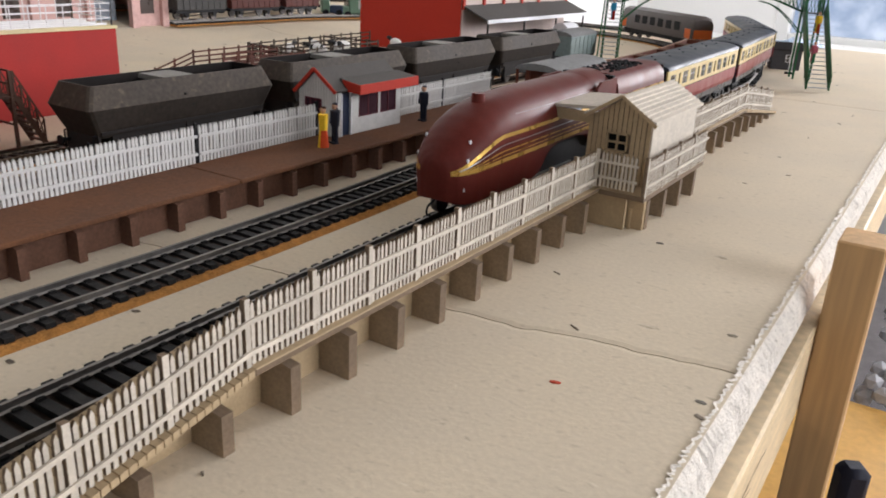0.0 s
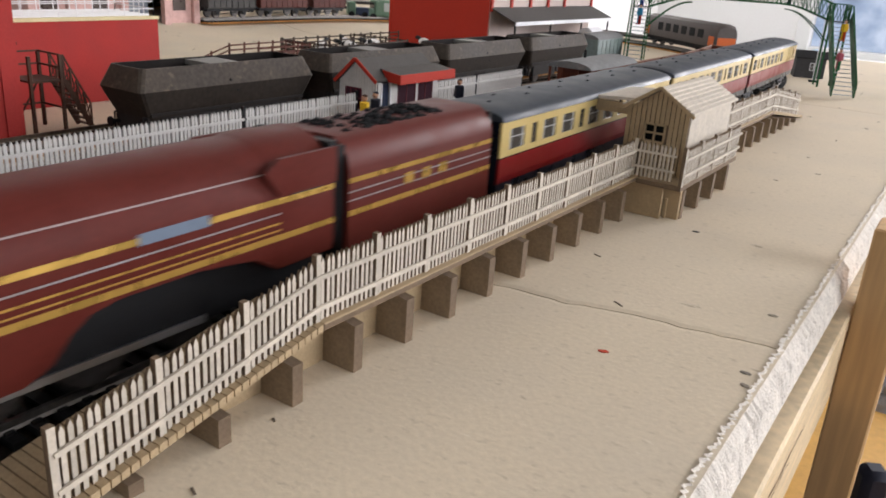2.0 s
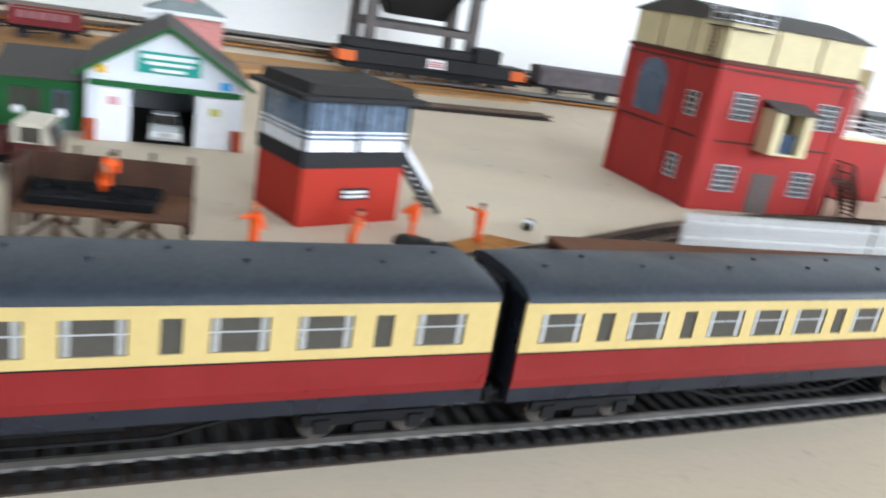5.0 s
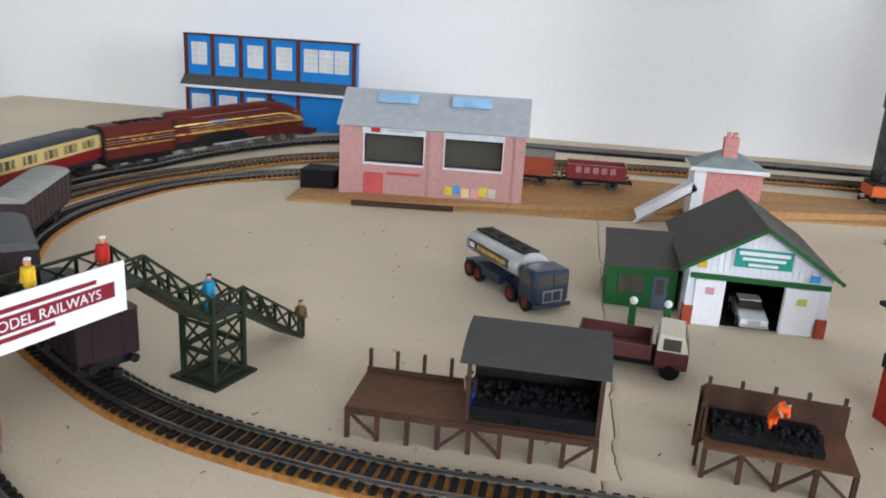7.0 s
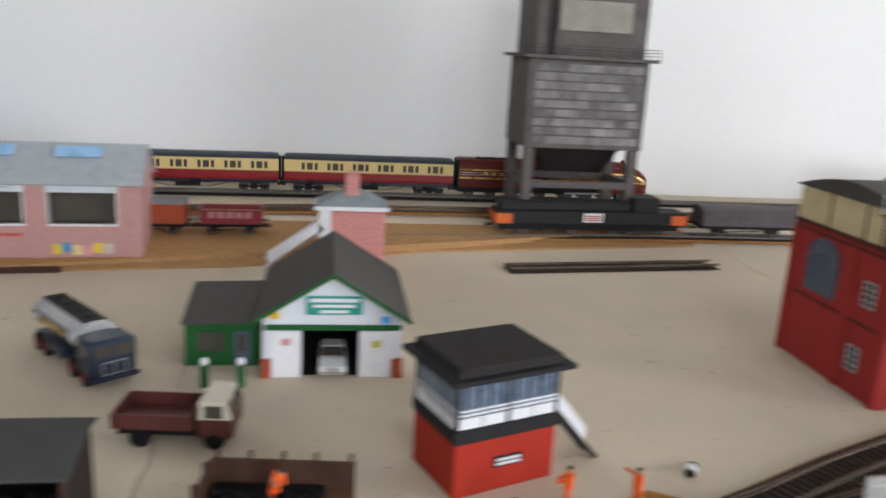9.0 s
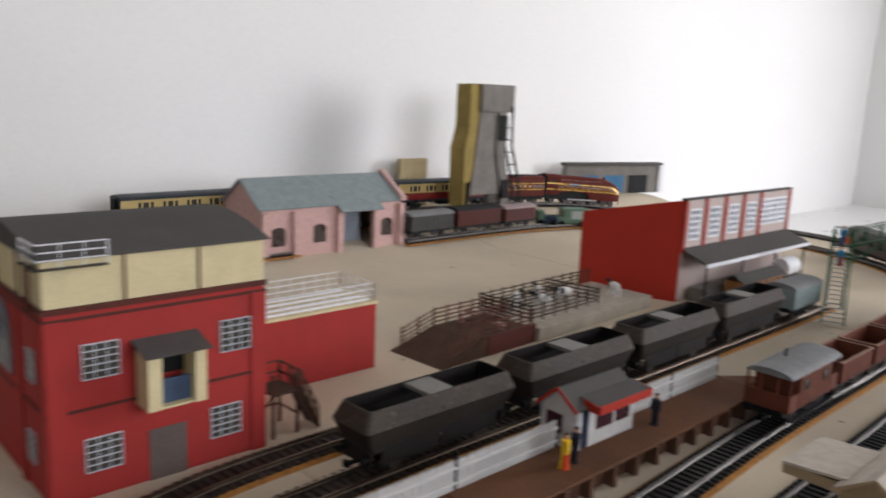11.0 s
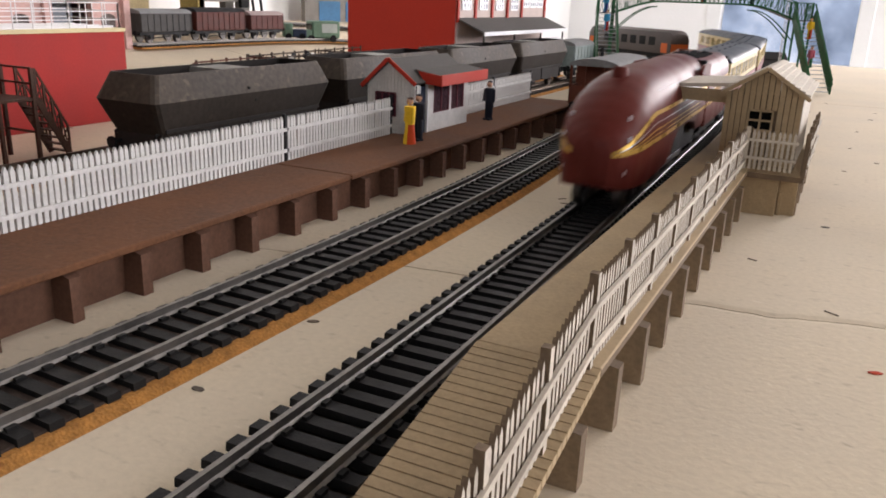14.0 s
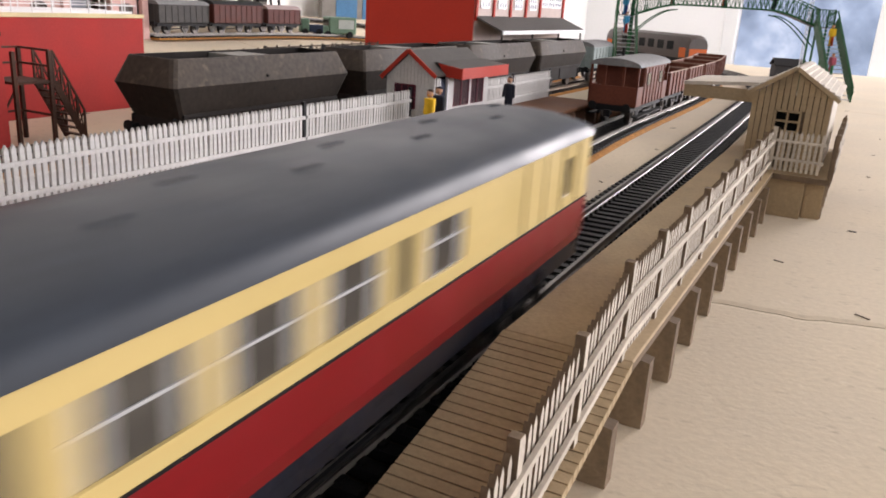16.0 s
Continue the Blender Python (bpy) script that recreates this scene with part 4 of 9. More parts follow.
def coach(pattern, corridor, brake=False):
    """pattern: (start, width) of the openings on the compartment side, metres from the front end."""
    th = thing("coach", 0, 0, 0, 0, "crimson and cream passenger coach with a dark grey roof", "railway coach", "express coaches")
    L, hw = 0.2220, 0.0182
    y0, y1 = -L / 2, L / 2
    for s in (-1, 1):
        bm = B()
        prism(bm, ((s * (hw - 0.0012), 0.0288), (s * hw, 0.0288), (s * hw, 0.0205), (s * (hw - 0.0006), 0.0176), (s * (hw - 0.0018), 0.0176)), "y", y0, y1)
        part("lower_panel", bm, M_CRIMSON, th, "crimson lower body panel")
        bm = B()
        box(bm, min(s * (hw - 0.0008), s * 0.0140), max(s * (hw - 0.0008), s * 0.0140), y0, y1, 0.0130, 0.0175)
        part("solebar", bm, M_NAVYB, th, "blue-black solebar")
    for s, pat in ((-1, pattern), (1, corridor)):
        bm = B()
        xa, xb = sorted((s * hw, s * (hw - 0.0012)))
        box(bm, xa, xb, y0, y1, 0.0292, 0.0318)
        box(bm, xa, xb, y0, y1, 0.0410, 0.0445)
        at = y1
        for st, w in pat:
            a = y1 - st
            box(bm, xa, xb, a, at, 0.0318, 0.0410)
            at = a - w
        box(bm, xa, xb, y0, at, 0.0318, 0.0410)
        part("upper_panel", bm, M_CREAM, th, "cream upper body panel with window openings")
        bm = B()
        xa, xb = sorted((s * (hw + 0.0002), s * (hw - 0.0012)))
        box(bm, xa, xb, y0, y1, 0.0288, 0.0292)
        part("waist_line", bm, M_BLACK, th)
        for st, w in pat:
            a, b = y1 - st - w, y1 - st
            win = B()
            xa, xb = sorted((s * (hw - 0.0010), s * (hw - 0.0005)))
            box(win, xa, xb, a, b, 0.0318, 0.0410)
            wob = part("window", win, M_PANE, th)
            if w > 0.008:
                fr = B()
                xa, xb = sorted((s * (hw - 0.0004), s * (hw - 0.0002)))
                box(fr, xa, xb, a, b, 0.03705, 0.03745)
                part("vent_bar", fr, M_VENT, wob)
                fr = B()
                for k in (a + 0.0006, b - 0.0024):
                    xa, xb = sorted((s * (hw - 0.0005), s * (hw - 0.0004)))
                    box(fr, xa, xb, k, k + 0.0018, 0.0320, 0.0408)
                part("curtain", fr, M_CURTAIN, wob)
        if brake and s == -1:
            bm = B()
            for k in range(4):
                y = y0 + 0.010 + 0.012 * k
                xa, xb = sorted((s * hw, s * (hw + 0.0003)))
                box(bm, xa, xb, y, y + 0.0003, 0.0295, 0.0440)
            part("door_line", bm, mat("shadow_line_brown", (0.28, 0.2, 0.09), 0.6), th)
    bm = B()
    n = 14
    prof = []
    for k in range(n + 1):
        a = math.pi * k / n
        prof.append(((hw + 0.0006) * math.cos(a), 0.0445 + 0.0058 * math.sin(a) ** 0.75))
    rings = []
    for y, k in ((y0, 0.80), (y0 + 0.003, 0.93), (y0 + 0.008, 1.0), (y1 - 0.008, 1.0), (y1 - 0.003, 0.93), (y1, 0.80)):
        rings.append([(x * (0.985 + 0.015 * k), y, 0.0445 + (z - 0.0445) * k) for x, z in prof])
    loft(bm, rings)
    part("roof", bm, M_ROOF, th, "dark blue-grey domed roof", True)
    for k in range(12):
        bm = B()
        tube(bm, (0.004 * (-1) ** k, y0 + 0.012 + 0.018 * k, 0.0495), (0.004 * (-1) ** k, y0 + 0.012 + 0.018 * k, 0.0508), 0.0009, 8)
        part("roof_vent", bm, M_ROOF, th)
    for y in (y0, y1):
        bm = B()
        a, b = sorted((y, y - math.copysign(0.0012, y)))
        box(bm, -hw + 0.0012, hw - 0.0012, a, b, 0.0168, 0.0450)
        a, b = sorted((y, y + math.copysign(0.0035, y)))
        part("end_wall", bm, M_NAVYB, th, "blue-black coach end")
        bm = B()
        box(bm, -0.0065, 0.0065, a, b, 0.016, 0.046)
        part("bellows", bm, M_BLACK, th, "black corridor bellows")
    bm = B()
    box(bm, -0.015, 0.015, y0 + 0.002, y1 - 0.002, 0.0180, 0.0305)
    box(bm, -0.0010, 0.0010, y0 + 0.002, y1 - 0.002, 0.0305, 0.0440)
    part("interior", bm, M_SEAT, th, "brown compartments and partition")
    bm = B()
    box(bm, -0.0150, 0.0150, y0, y1, 0.0125, 0.0168)
    for s in (-1, 1):
        beam(bm, (s * 0.0140, -0.045, 0.0118), (s * 0.0140, -0.025, 0.0072), 0.0008)
        beam(bm, (s * 0.0140, -0.025, 0.0072), (s * 0.0140, 0.025, 0.0072), 0.0008)
        beam(bm, (s * 0.0140, 0.025, 0.0072), (s * 0.0140, 0.045, 0.0118), 0.0008)
    box(bm, -0.0090, 0.0090, -0.018, 0.012, 0.0062, 0.0118, bev=0.0005)
    part("underframe", bm, M_BLACK, th)
    for y in (-0.080, 0.080):
        bogie(th, y)
    for y, d in ((y0, -1), (y1, 1)):
        buffers(th, y, d)
    return th


BRAKE = [(0.0055, BIG), (0.0255, SMALL), (0.0360, BIG), (0.0565, SMALL), (0.0670, BIG), (0.0855, BIG), (0.1040, BIG), (0.1225, SMALL), (0.1320, BIG), (0.2030, SMALL)]
SIDE = [(0.0075, BIG), (0.0285, SMALL), (0.0400, BIG), (0.0610, BIG), (0.0820, SMALL), (0.0930, BIG), (0.1140, BIG), (0.1350, SMALL), (0.1460, BIG), (0.1670, BIG), (0.1870, SMALL), (0.1985, BIG)]
CORR = [(0.014 + 0.033 * k + d, w) for k in range(6) for d, w in ((0.0, 0.0042), (0.0065, 0.0075), (0.0165, 0.0042))]
CORR_B = [(0.010, 0.0042)] + CORR[3:]

# distance of the train's nose along the main line from its start, second by second
NOSE = [(0.0, 0.632), (0.5, 0.681), (1.0, 0.742), (1.5, 0.819), (2.0, 0.922), (2.5, 1.047), (3.0, 1.200), (4.0, 1.525), (5.3, 1.949), (5.5, 2.013), (5.9, 2.136), (6.4, 2.310), (7.0, 2.548), (8.2, 3.065), (9.0, 3.490), (9.6, 3.817), (10.1, 4.120), (11.0, 4.650), (12.5, 5.550), (13.0, 5.826), (14.0, 6.400), (14.5, 6.697), (15.0, 6.973), (15.5, 7.228), (16.0, 7.457)]
CUM = [0.0]
for a_, b_ in zip(line_a, line_a[1:]):
    CUM.append(CUM[-1] + (b_ - a_).length)
LOOP_LEN = CUM[-1]


def on_line(s):
    s %= LOOP_LEN
    i = min(len(CUM) - 2, int(np.searchsorted(CUM, s)) - 1 if s > 0 else 0)
    k = (s - CUM[i]) / (CUM[i + 1] - CUM[i])
    p = line_a[i] + (line_a[i + 1] - line_a[i]) * k
    return Vector((p.x, p.y, rise(p.x) + 0.0061))


def nose_at(t):
    """Smooth curve through NOSE (finite-difference Hermite)."""
    T, S = [a for a, _ in NOSE], [b for _, b in NOSE]
    i = max(0, min(len(T) - 2, int(np.searchsorted(T, t)) - 1))
    def slope(j):
        a, b = max(0, j - 1), min(len(T) - 1, j + 1)
        return (S[b] - S[a]) / (T[b] - T[a])
    h = T[i + 1] - T[i]
    u = (t - T[i]) / h
    return ((2 * u ** 3 - 3 * u * u + 1) * S[i] + (u ** 3 - 2 * u * u + u) * h * slope(i) + (-2 * u ** 3 + 3 * u * u) * S[i + 1] + (u ** 3 - u * u) * h * slope(i + 1))


def vehicle_rows(centre, half):
    rows = []
    for k in range(0, 65):
        t = k * 0.25
        s = nose_at(t) - centre
        a, b = on_line(s + half), on_line(s - half)
        d = a - b
        mid = (a + b) / 2
        tilt = math.degrees(math.atan2(d.z, math.hypot(d.x, d.y)))
        rows.append((t, pose(mid.x, mid.y, mid.z, 0, 0, math.degrees(math.atan2(-d.x, d.y))) @ pose(0, 0, 0, tilt, 0, 0)))
    return rows


TRAIN = [(express_loco(), 0.0868, 0.045), (tender(), 0.2235, 0.030), (coach(SIDE, CORR), 0.3890, 0.080), (coach(SIDE, CORR), 0.6190, 0.080), (coach(BRAKE, CORR_B, True), 0.8490, 0.080)]


def motions():
    for ob, centre, half in TRAIN:
        walk(ob, vehicle_rows(centre, half))



# ---- buildings ----
M_RED = mat("red_brick_paper", (0.36, 0.035, 0.03), 0.75, var=0.10, scale=50, fine=900, bump=0.15)
M_REDFLAT = mat("red_card", (0.40, 0.030, 0.015), 0.65, var=0.06, scale=30, fine=500, bump=0.05)
M_CREAMW = mat("cream_panel", (0.66, 0.56, 0.33), 0.7, var=0.10, scale=50, fine=700)
M_FELT = mat("grey_roof_felt", (0.085, 0.078, 0.072), 0.85, var=0.15, scale=60, fine=900, bump=0.2)
M_BLACKCARD = mat("black_card", (0.022, 0.021, 0.022), 0.7, var=0.2, scale=60)
M_GREEN = mat("green_paint", (0.015, 0.10, 0.025), 0.6, var=0.1, scale=60)
M_WCARD = mat("white_siding", (0.74, 0.76, 0.80), 0.65, var=0.06, scale=60, fine=800)
M_BWOOD = mat("dark_stained_wood", (0.065, 0.032, 0.020), 0.7, var=0.3, scale=80, fine=900, bump=0.3)
M_BWOOD2 = mat("brown_deck", (0.12, 0.055, 0.028), 0.7, var=0.35, scale=40, fine=700, bump=0.3)
M_PINK = mat("pink_brick_paper", (0.56, 0.36, 0.33), 0.8, var=0.14, scale=160, fine=1200, bump=0.1)
M_PINK2 = mat("faded_brick_card", (0.52, 0.29, 0.27), 0.8, var=0.12, scale=200, fine=1200, bump=0.1)
M_SLATE = mat("blue_grey_slate", (0.24, 0.28, 0.28), 0.8, var=0.18, scale=120, fine=900, bump=0.2)
M_PALESLATE = mat("pale_slate", (0.40, 0.42, 0.44), 0.8, var=0.12, scale=120, fine=900, bump=0.2)
M_BLUEC = mat("bright_blue_card", (0.015, 0.20, 0.56), 0.6, var=0.08, scale=40)
M_OXIDE = mat("oxide_red_paint", (0.10, 0.025, 0.018), 0.65, var=0.15, scale=60)
M_CONC = mat("weathered_concrete", (0.12, 0.105, 0.10), 0.85, var=0.35, scale=45, fine=600, bump=0.3)
M_STONE = mat("bleached_stone", (0.20, 0.19, 0.185), 0.85, var=0.45, scale=60, fine=600, bump=0.3, rand=0.35)
M_CONC2 = mat("stained_concrete", (0.19, 0.175, 0.155), 0.85, var=0.3, scale=35, fine=600, bump=0.3)
M_OCHRE = mat("ochre_concrete", (0.30, 0.22, 0.07), 0.85, var=0.25, scale=35, fine=600, bump=0.3)
M_GREYP = mat("grey_steel_paint", (0.050, 0.043, 0.037), 0.5, var=0.30, scale=28, fine=500, bump=0.15, spots=0.55, spot=(0.105, 0.080, 0.058))
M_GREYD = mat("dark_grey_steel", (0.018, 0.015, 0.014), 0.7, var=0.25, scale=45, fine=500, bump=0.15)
M_ORANGE = mat("hi_vis_orange", (0.90, 0.12, 0.015), 0.6, var=0.06, scale=200)
M_SKIN = mat("doll_skin", (0.5, 0.27, 0.17), 0.7)
M_COAL = mat("heaped_coal", (0.006, 0.006, 0.007), 0.85)
M_FBG = mat("dark_green_plastic", (0.018, 0.026, 0.014), 0.5, var=0.2, scale=90)
M_FBG2 = mat("bright_green_plastic", (0.012, 0.085, 0.030), 0.5, var=0.15, scale=90)
M_BROWNW = mat("bauxite_brown", (0.135, 0.038, 0.021), 0.6, var=0.18, scale=60, fine=600)
M_BROWND = mat("dark_bauxite", (0.075, 0.028, 0.020), 0.6, var=0.2, scale=60, fine=600)
M_TEAL = mat("teal_sign", (0.03, 0.30, 0.24), 0.6, var=0.05)
M_YELLOW = mat("yellow_cloth", (0.80, 0.50, 0.03), 0.7)


def wpose(x, y, z, face):
    """A frame on a wall: local x along it to the right, z up, -y outwards. face: the way that the wall looks."""
    return pose(x, y, z, 0, 0, {"-y": 0, "+x": 90, "+y": 180, "-x": -90}[face])


def window(th, m, w, h, cols=2, rows=3, frame_m=None, pane_m=None, bar=0.0006, name="window"):
    frame_m, pane_m = frame_m or M_WHITE, pane_m or M_PANE
    bm = B()
    box(bm, -w / 2, w / 2, -0.0004, 0.0004, 0, h, m)
    ob = part(name, bm, pane_m, th)
    for k in range(cols + 1):
        bm = B()
        x = -w / 2 + w * k / cols
        box(bm, x - bar / 2, x + bar / 2, -0.0008, 0.0, 0, h, m)
        part("glazing_bar", bm, frame_m, ob)
    for k in range(rows + 1):
        bm = B()
        z = h * k / rows
        box(bm, -w / 2, w / 2, -0.0007, 0.0, z - bar / 2, z + bar / 2, m)
        part("glazing_bar", bm, frame_m, ob)
    return ob


def slab(bm, p0, p1, p2, p3, t):
    """A sheet of thickness t below the four corners."""
    a = [Vector(p) for p in (p0, p1, p2, p3)]
    n = (a[1] - a[0]).cross(a[3] - a[0]).normalized()
    if n.z < 0:
        n = -n
    b = [p - n * t for p in a]
    va, vb = [bm.verts.new(p) for p in a], [bm.verts.new(p) for p in b]
    fs = [bm.faces.new(va), bm.faces.new(vb[::-1])]
    for i in range(4):
        fs.append(bm.faces.new((va[i], vb[i], vb[(i + 1) % 4], va[(i + 1) % 4])))
    bmesh.ops.recalc_face_normals(bm, faces=fs)
    return bm


def text_bars(th, m, w, h, rows, material, name="lettering_bar", seed=1):
    """Unreadable writing as plain bars."""
    rng = random.Random(seed)
    for k in range(rows):
        bm = B()
        z = h * (rows - k - 0.5) / rows
        ww = w * rng.uniform(0.72, 0.98)
        box(bm, -ww / 2, ww / 2, -0.0004, 0.0, z - h / rows * 0.28, z + h / rows * 0.28, m)
        part(name, bm, material, th)


def lattice_stair(th, p, q, w, material, steps, rail_h=0.014, name="stair"):
    """A straight stair from p (foot) to q (head) with treads, stringers and handrails; w: width vector."""
    p, q, w = Vector(p), Vector(q), Vector(w)
    for s in (-0.5, 0.5):
        bm = B()
        beam(bm, p + w * s, q + w * s, 0.0012, 0.003)
        part("stringer", bm, material, th)
        bm = B()
        up = Vector((0, 0, rail_h))
        beam(bm, p + w * s + up, q + w * s + up, 0.0009)
        part("handrail", bm, material, th)
        for k in range(5):
            bm = B()
            c = p + (q - p) * k / 4 + w * s
            beam(bm, c, c + up, 0.0009)
            part("baluster", bm, material, th)
        for k in range(4):
            a, b = p + (q - p) * k / 4 + w * s, p + (q - p) * (k + 1) / 4 + w * s
            for e, f in ((a, b + up), (a + up, b)):
                bm = B()
                beam(bm, e, f, 0.0006)
                part("cross_brace", bm, material, th)
    for k in range(steps):
        c = p + (q - p) * (k + 0.5) / steps
        bm = B()
        beam(bm, c - w * 0.5, c + w * 0.5, 0.0026, 0.0007)
        part("tread", bm, material, th)


def railing(th, pts, h, material, rails=3, name="railing"):
    bm = B()
    P = [Vector(p) for p in pts]
    for p in P:
        beam(bm, p, p + Vector((0, 0, h)), 0.0007)
    for a, b in zip(P, P[1:]):
        for k in range(rails):
            up = Vector((0, 0, h * (k + 1) / rails))
            beam(bm, a + up, b + up, 0.0006)
        n = int((b - a).length / 0.012)
        for k in range(1, n):
            c = a + (b - a) * k / n
            beam(bm, c, c + Vector((0, 0, h)), 0.0005)
    return part(name, bm, material, th)


def station_building():
    th = thing("station_building", -0.3205, 0.4385, 0.0165, -0.6, "white planked station building with a grey roof and red fascia", "station building")
    x0, x1, y1, ze, za = -0.0150, 0.0140, 0.062, 0.0255, 0.0375
    bm = B()
    nb = 14
    for i in range(nb):
        a, b = x0 + (x1 - x0) * i / nb, x0 + (x1 - x0) * (i + 0.9) / nb
        top = lambda x: ze + (za - ze) * max(0.0, 1 - abs(x + 0.0015) / 0.0140)
        bm = B()
        prism(bm, ((a, 0), (b, 0), (b, top(b)), (a, top(a))), "y", -0.0003, 0.0012)
        part("board", bm, M_PWHITE, th)
    bm = B()
    box(bm, x0, x1, 0.0006, 0.0012, 0, ze)
    part("backing", bm, M_DARK, th)
    bm = B()
    box(bm, x0, x0 + 0.0012, 0.0012, y1, 0, ze), box(bm, x0, x1, y1 - 0.0012, y1, 0, ze)
    box(bm, x1 - 0.0012, x1, 0.020, y1 - 0.0012, 0, 0.0095), box(bm, x1 - 0.0012, x1, 0.0012, 0.0045, 0, ze), box(bm, x1 - 0.0012, x1, 0.0125, 0.020, 0, ze)
    box(bm, x1 - 0.0012, x1, 0.0385, 0.041, 0.0095, ze), box(bm, x1 - 0.0012, x1, y1 - 0.005, y1 - 0.0012, 0.0095, ze)
    part("side_wall", bm, M_PWHITE, th)
    bm = B()
    box(bm, x0 + 0.0013, x1 - 0.0013, 0.0013, y1 - 0.0013, 0.0001, 0.0008)
    box(bm, x0 + 0.004, x0 + 0.005, 0.0013, y1 - 0.0013, 0.0008, 0.024)
    part("interior", bm, M_DARK, th)
    bm = B()
    box(bm, x1 - 0.0016, x1 - 0.0010, 0.0045, 0.0125, 0, 0.0245)
    part("door", bm, mat("navy_door", (0.02, 0.03, 0.06), 0.5), th, "dark navy door")
    bm = B()
    box(bm, x1 - 0.0001, x1 + 0.0006, 0.0038, 0.0046, 0, 0.0250), box(bm, x1 - 0.0001, x1 + 0.0006, 0.0124, 0.0132, 0, 0.0250)
    part("door_frame", bm, M_WHITE, th)
    maroon = mat("maroon_frame", (0.12, 0.02, 0.03), 0.5)
    wpane = mat("dark_red_pane", (0.05, 0.022, 0.03), 0.15)
    window(th, wpose(x1 - 0.0008, 0.0295, 0.0095, "+x"), 0.0180, 0.0150, 2, 1, maroon, wpane)
    window(th, wpose(x1 - 0.0008, 0.0490, 0.0095, "+x"), 0.0155, 0.0150, 2, 1, maroon, wpane)
    window(th, wpose(-0.0035, -0.0003, 0.0090, "-y"), 0.0120, 0.0120, 3, 2, maroon, wpane)
    # roof: short rear slope, long shallow front slope with the red fascia
    for pts, nm in ((((-0.0015, -0.002, za + 0.001), (-0.0015, y1 + 0.002, za + 0.001), (-0.0175, y1 + 0.002, ze - 0.002), (-0.0175, -0.002, ze - 0.002)), "roof_slope"), (((-0.0015, -0.002, za + 0.001), (-0.0015, y1 + 0.002, za + 0.001), (0.0150, y1 + 0.002, ze + 0.0015), (0.0150, -0.002, ze + 0.0015)), "roof_slope"), (((0.0080, 0.010, ze + 0.0075), (0.0080, y1 + 0.004, ze + 0.0075), (0.0235, y1 + 0.004, ze + 0.0052), (0.0235, 0.010, ze + 0.0052)), "canopy_roof")):
        bm = B()
        slab(bm, *pts, 0.0011)
        part(nm, bm, M_FELT, th)
    bm = B()
    box(bm, 0.0234, 0.0243, 0.0095, y1 + 0.0045, ze - 0.0002, ze + 0.0054)
    prism(bm, ((0.0145, ze + 0.0005), (0.0240, ze - 0.0002), (0.0240, ze + 0.0052), (0.0100, ze + 0.0068)), "y", 0.0092, 0.0100)
    prism(bm, ((0.0145, ze + 0.0005), (0.0240, ze - 0.0002), (0.0240, ze + 0.0052), (0.0100, ze + 0.0068)), "y", y1 + 0.0040, y1 + 0.0048)
    part("fascia", bm, M_REDFLAT, th, "bright red fascia board")
    for s, x in ((-1, -0.0175), (1, 0.0152)):
        bm = B()
        beam(bm, (-0.0015, -0.0024, za + 0.0008), (x, -0.0024, ze - 0.002 if s < 0 else ze + 0.0008), 0.0008, 0.0020)
        part("bargeboard", bm, M_REDFLAT, th)


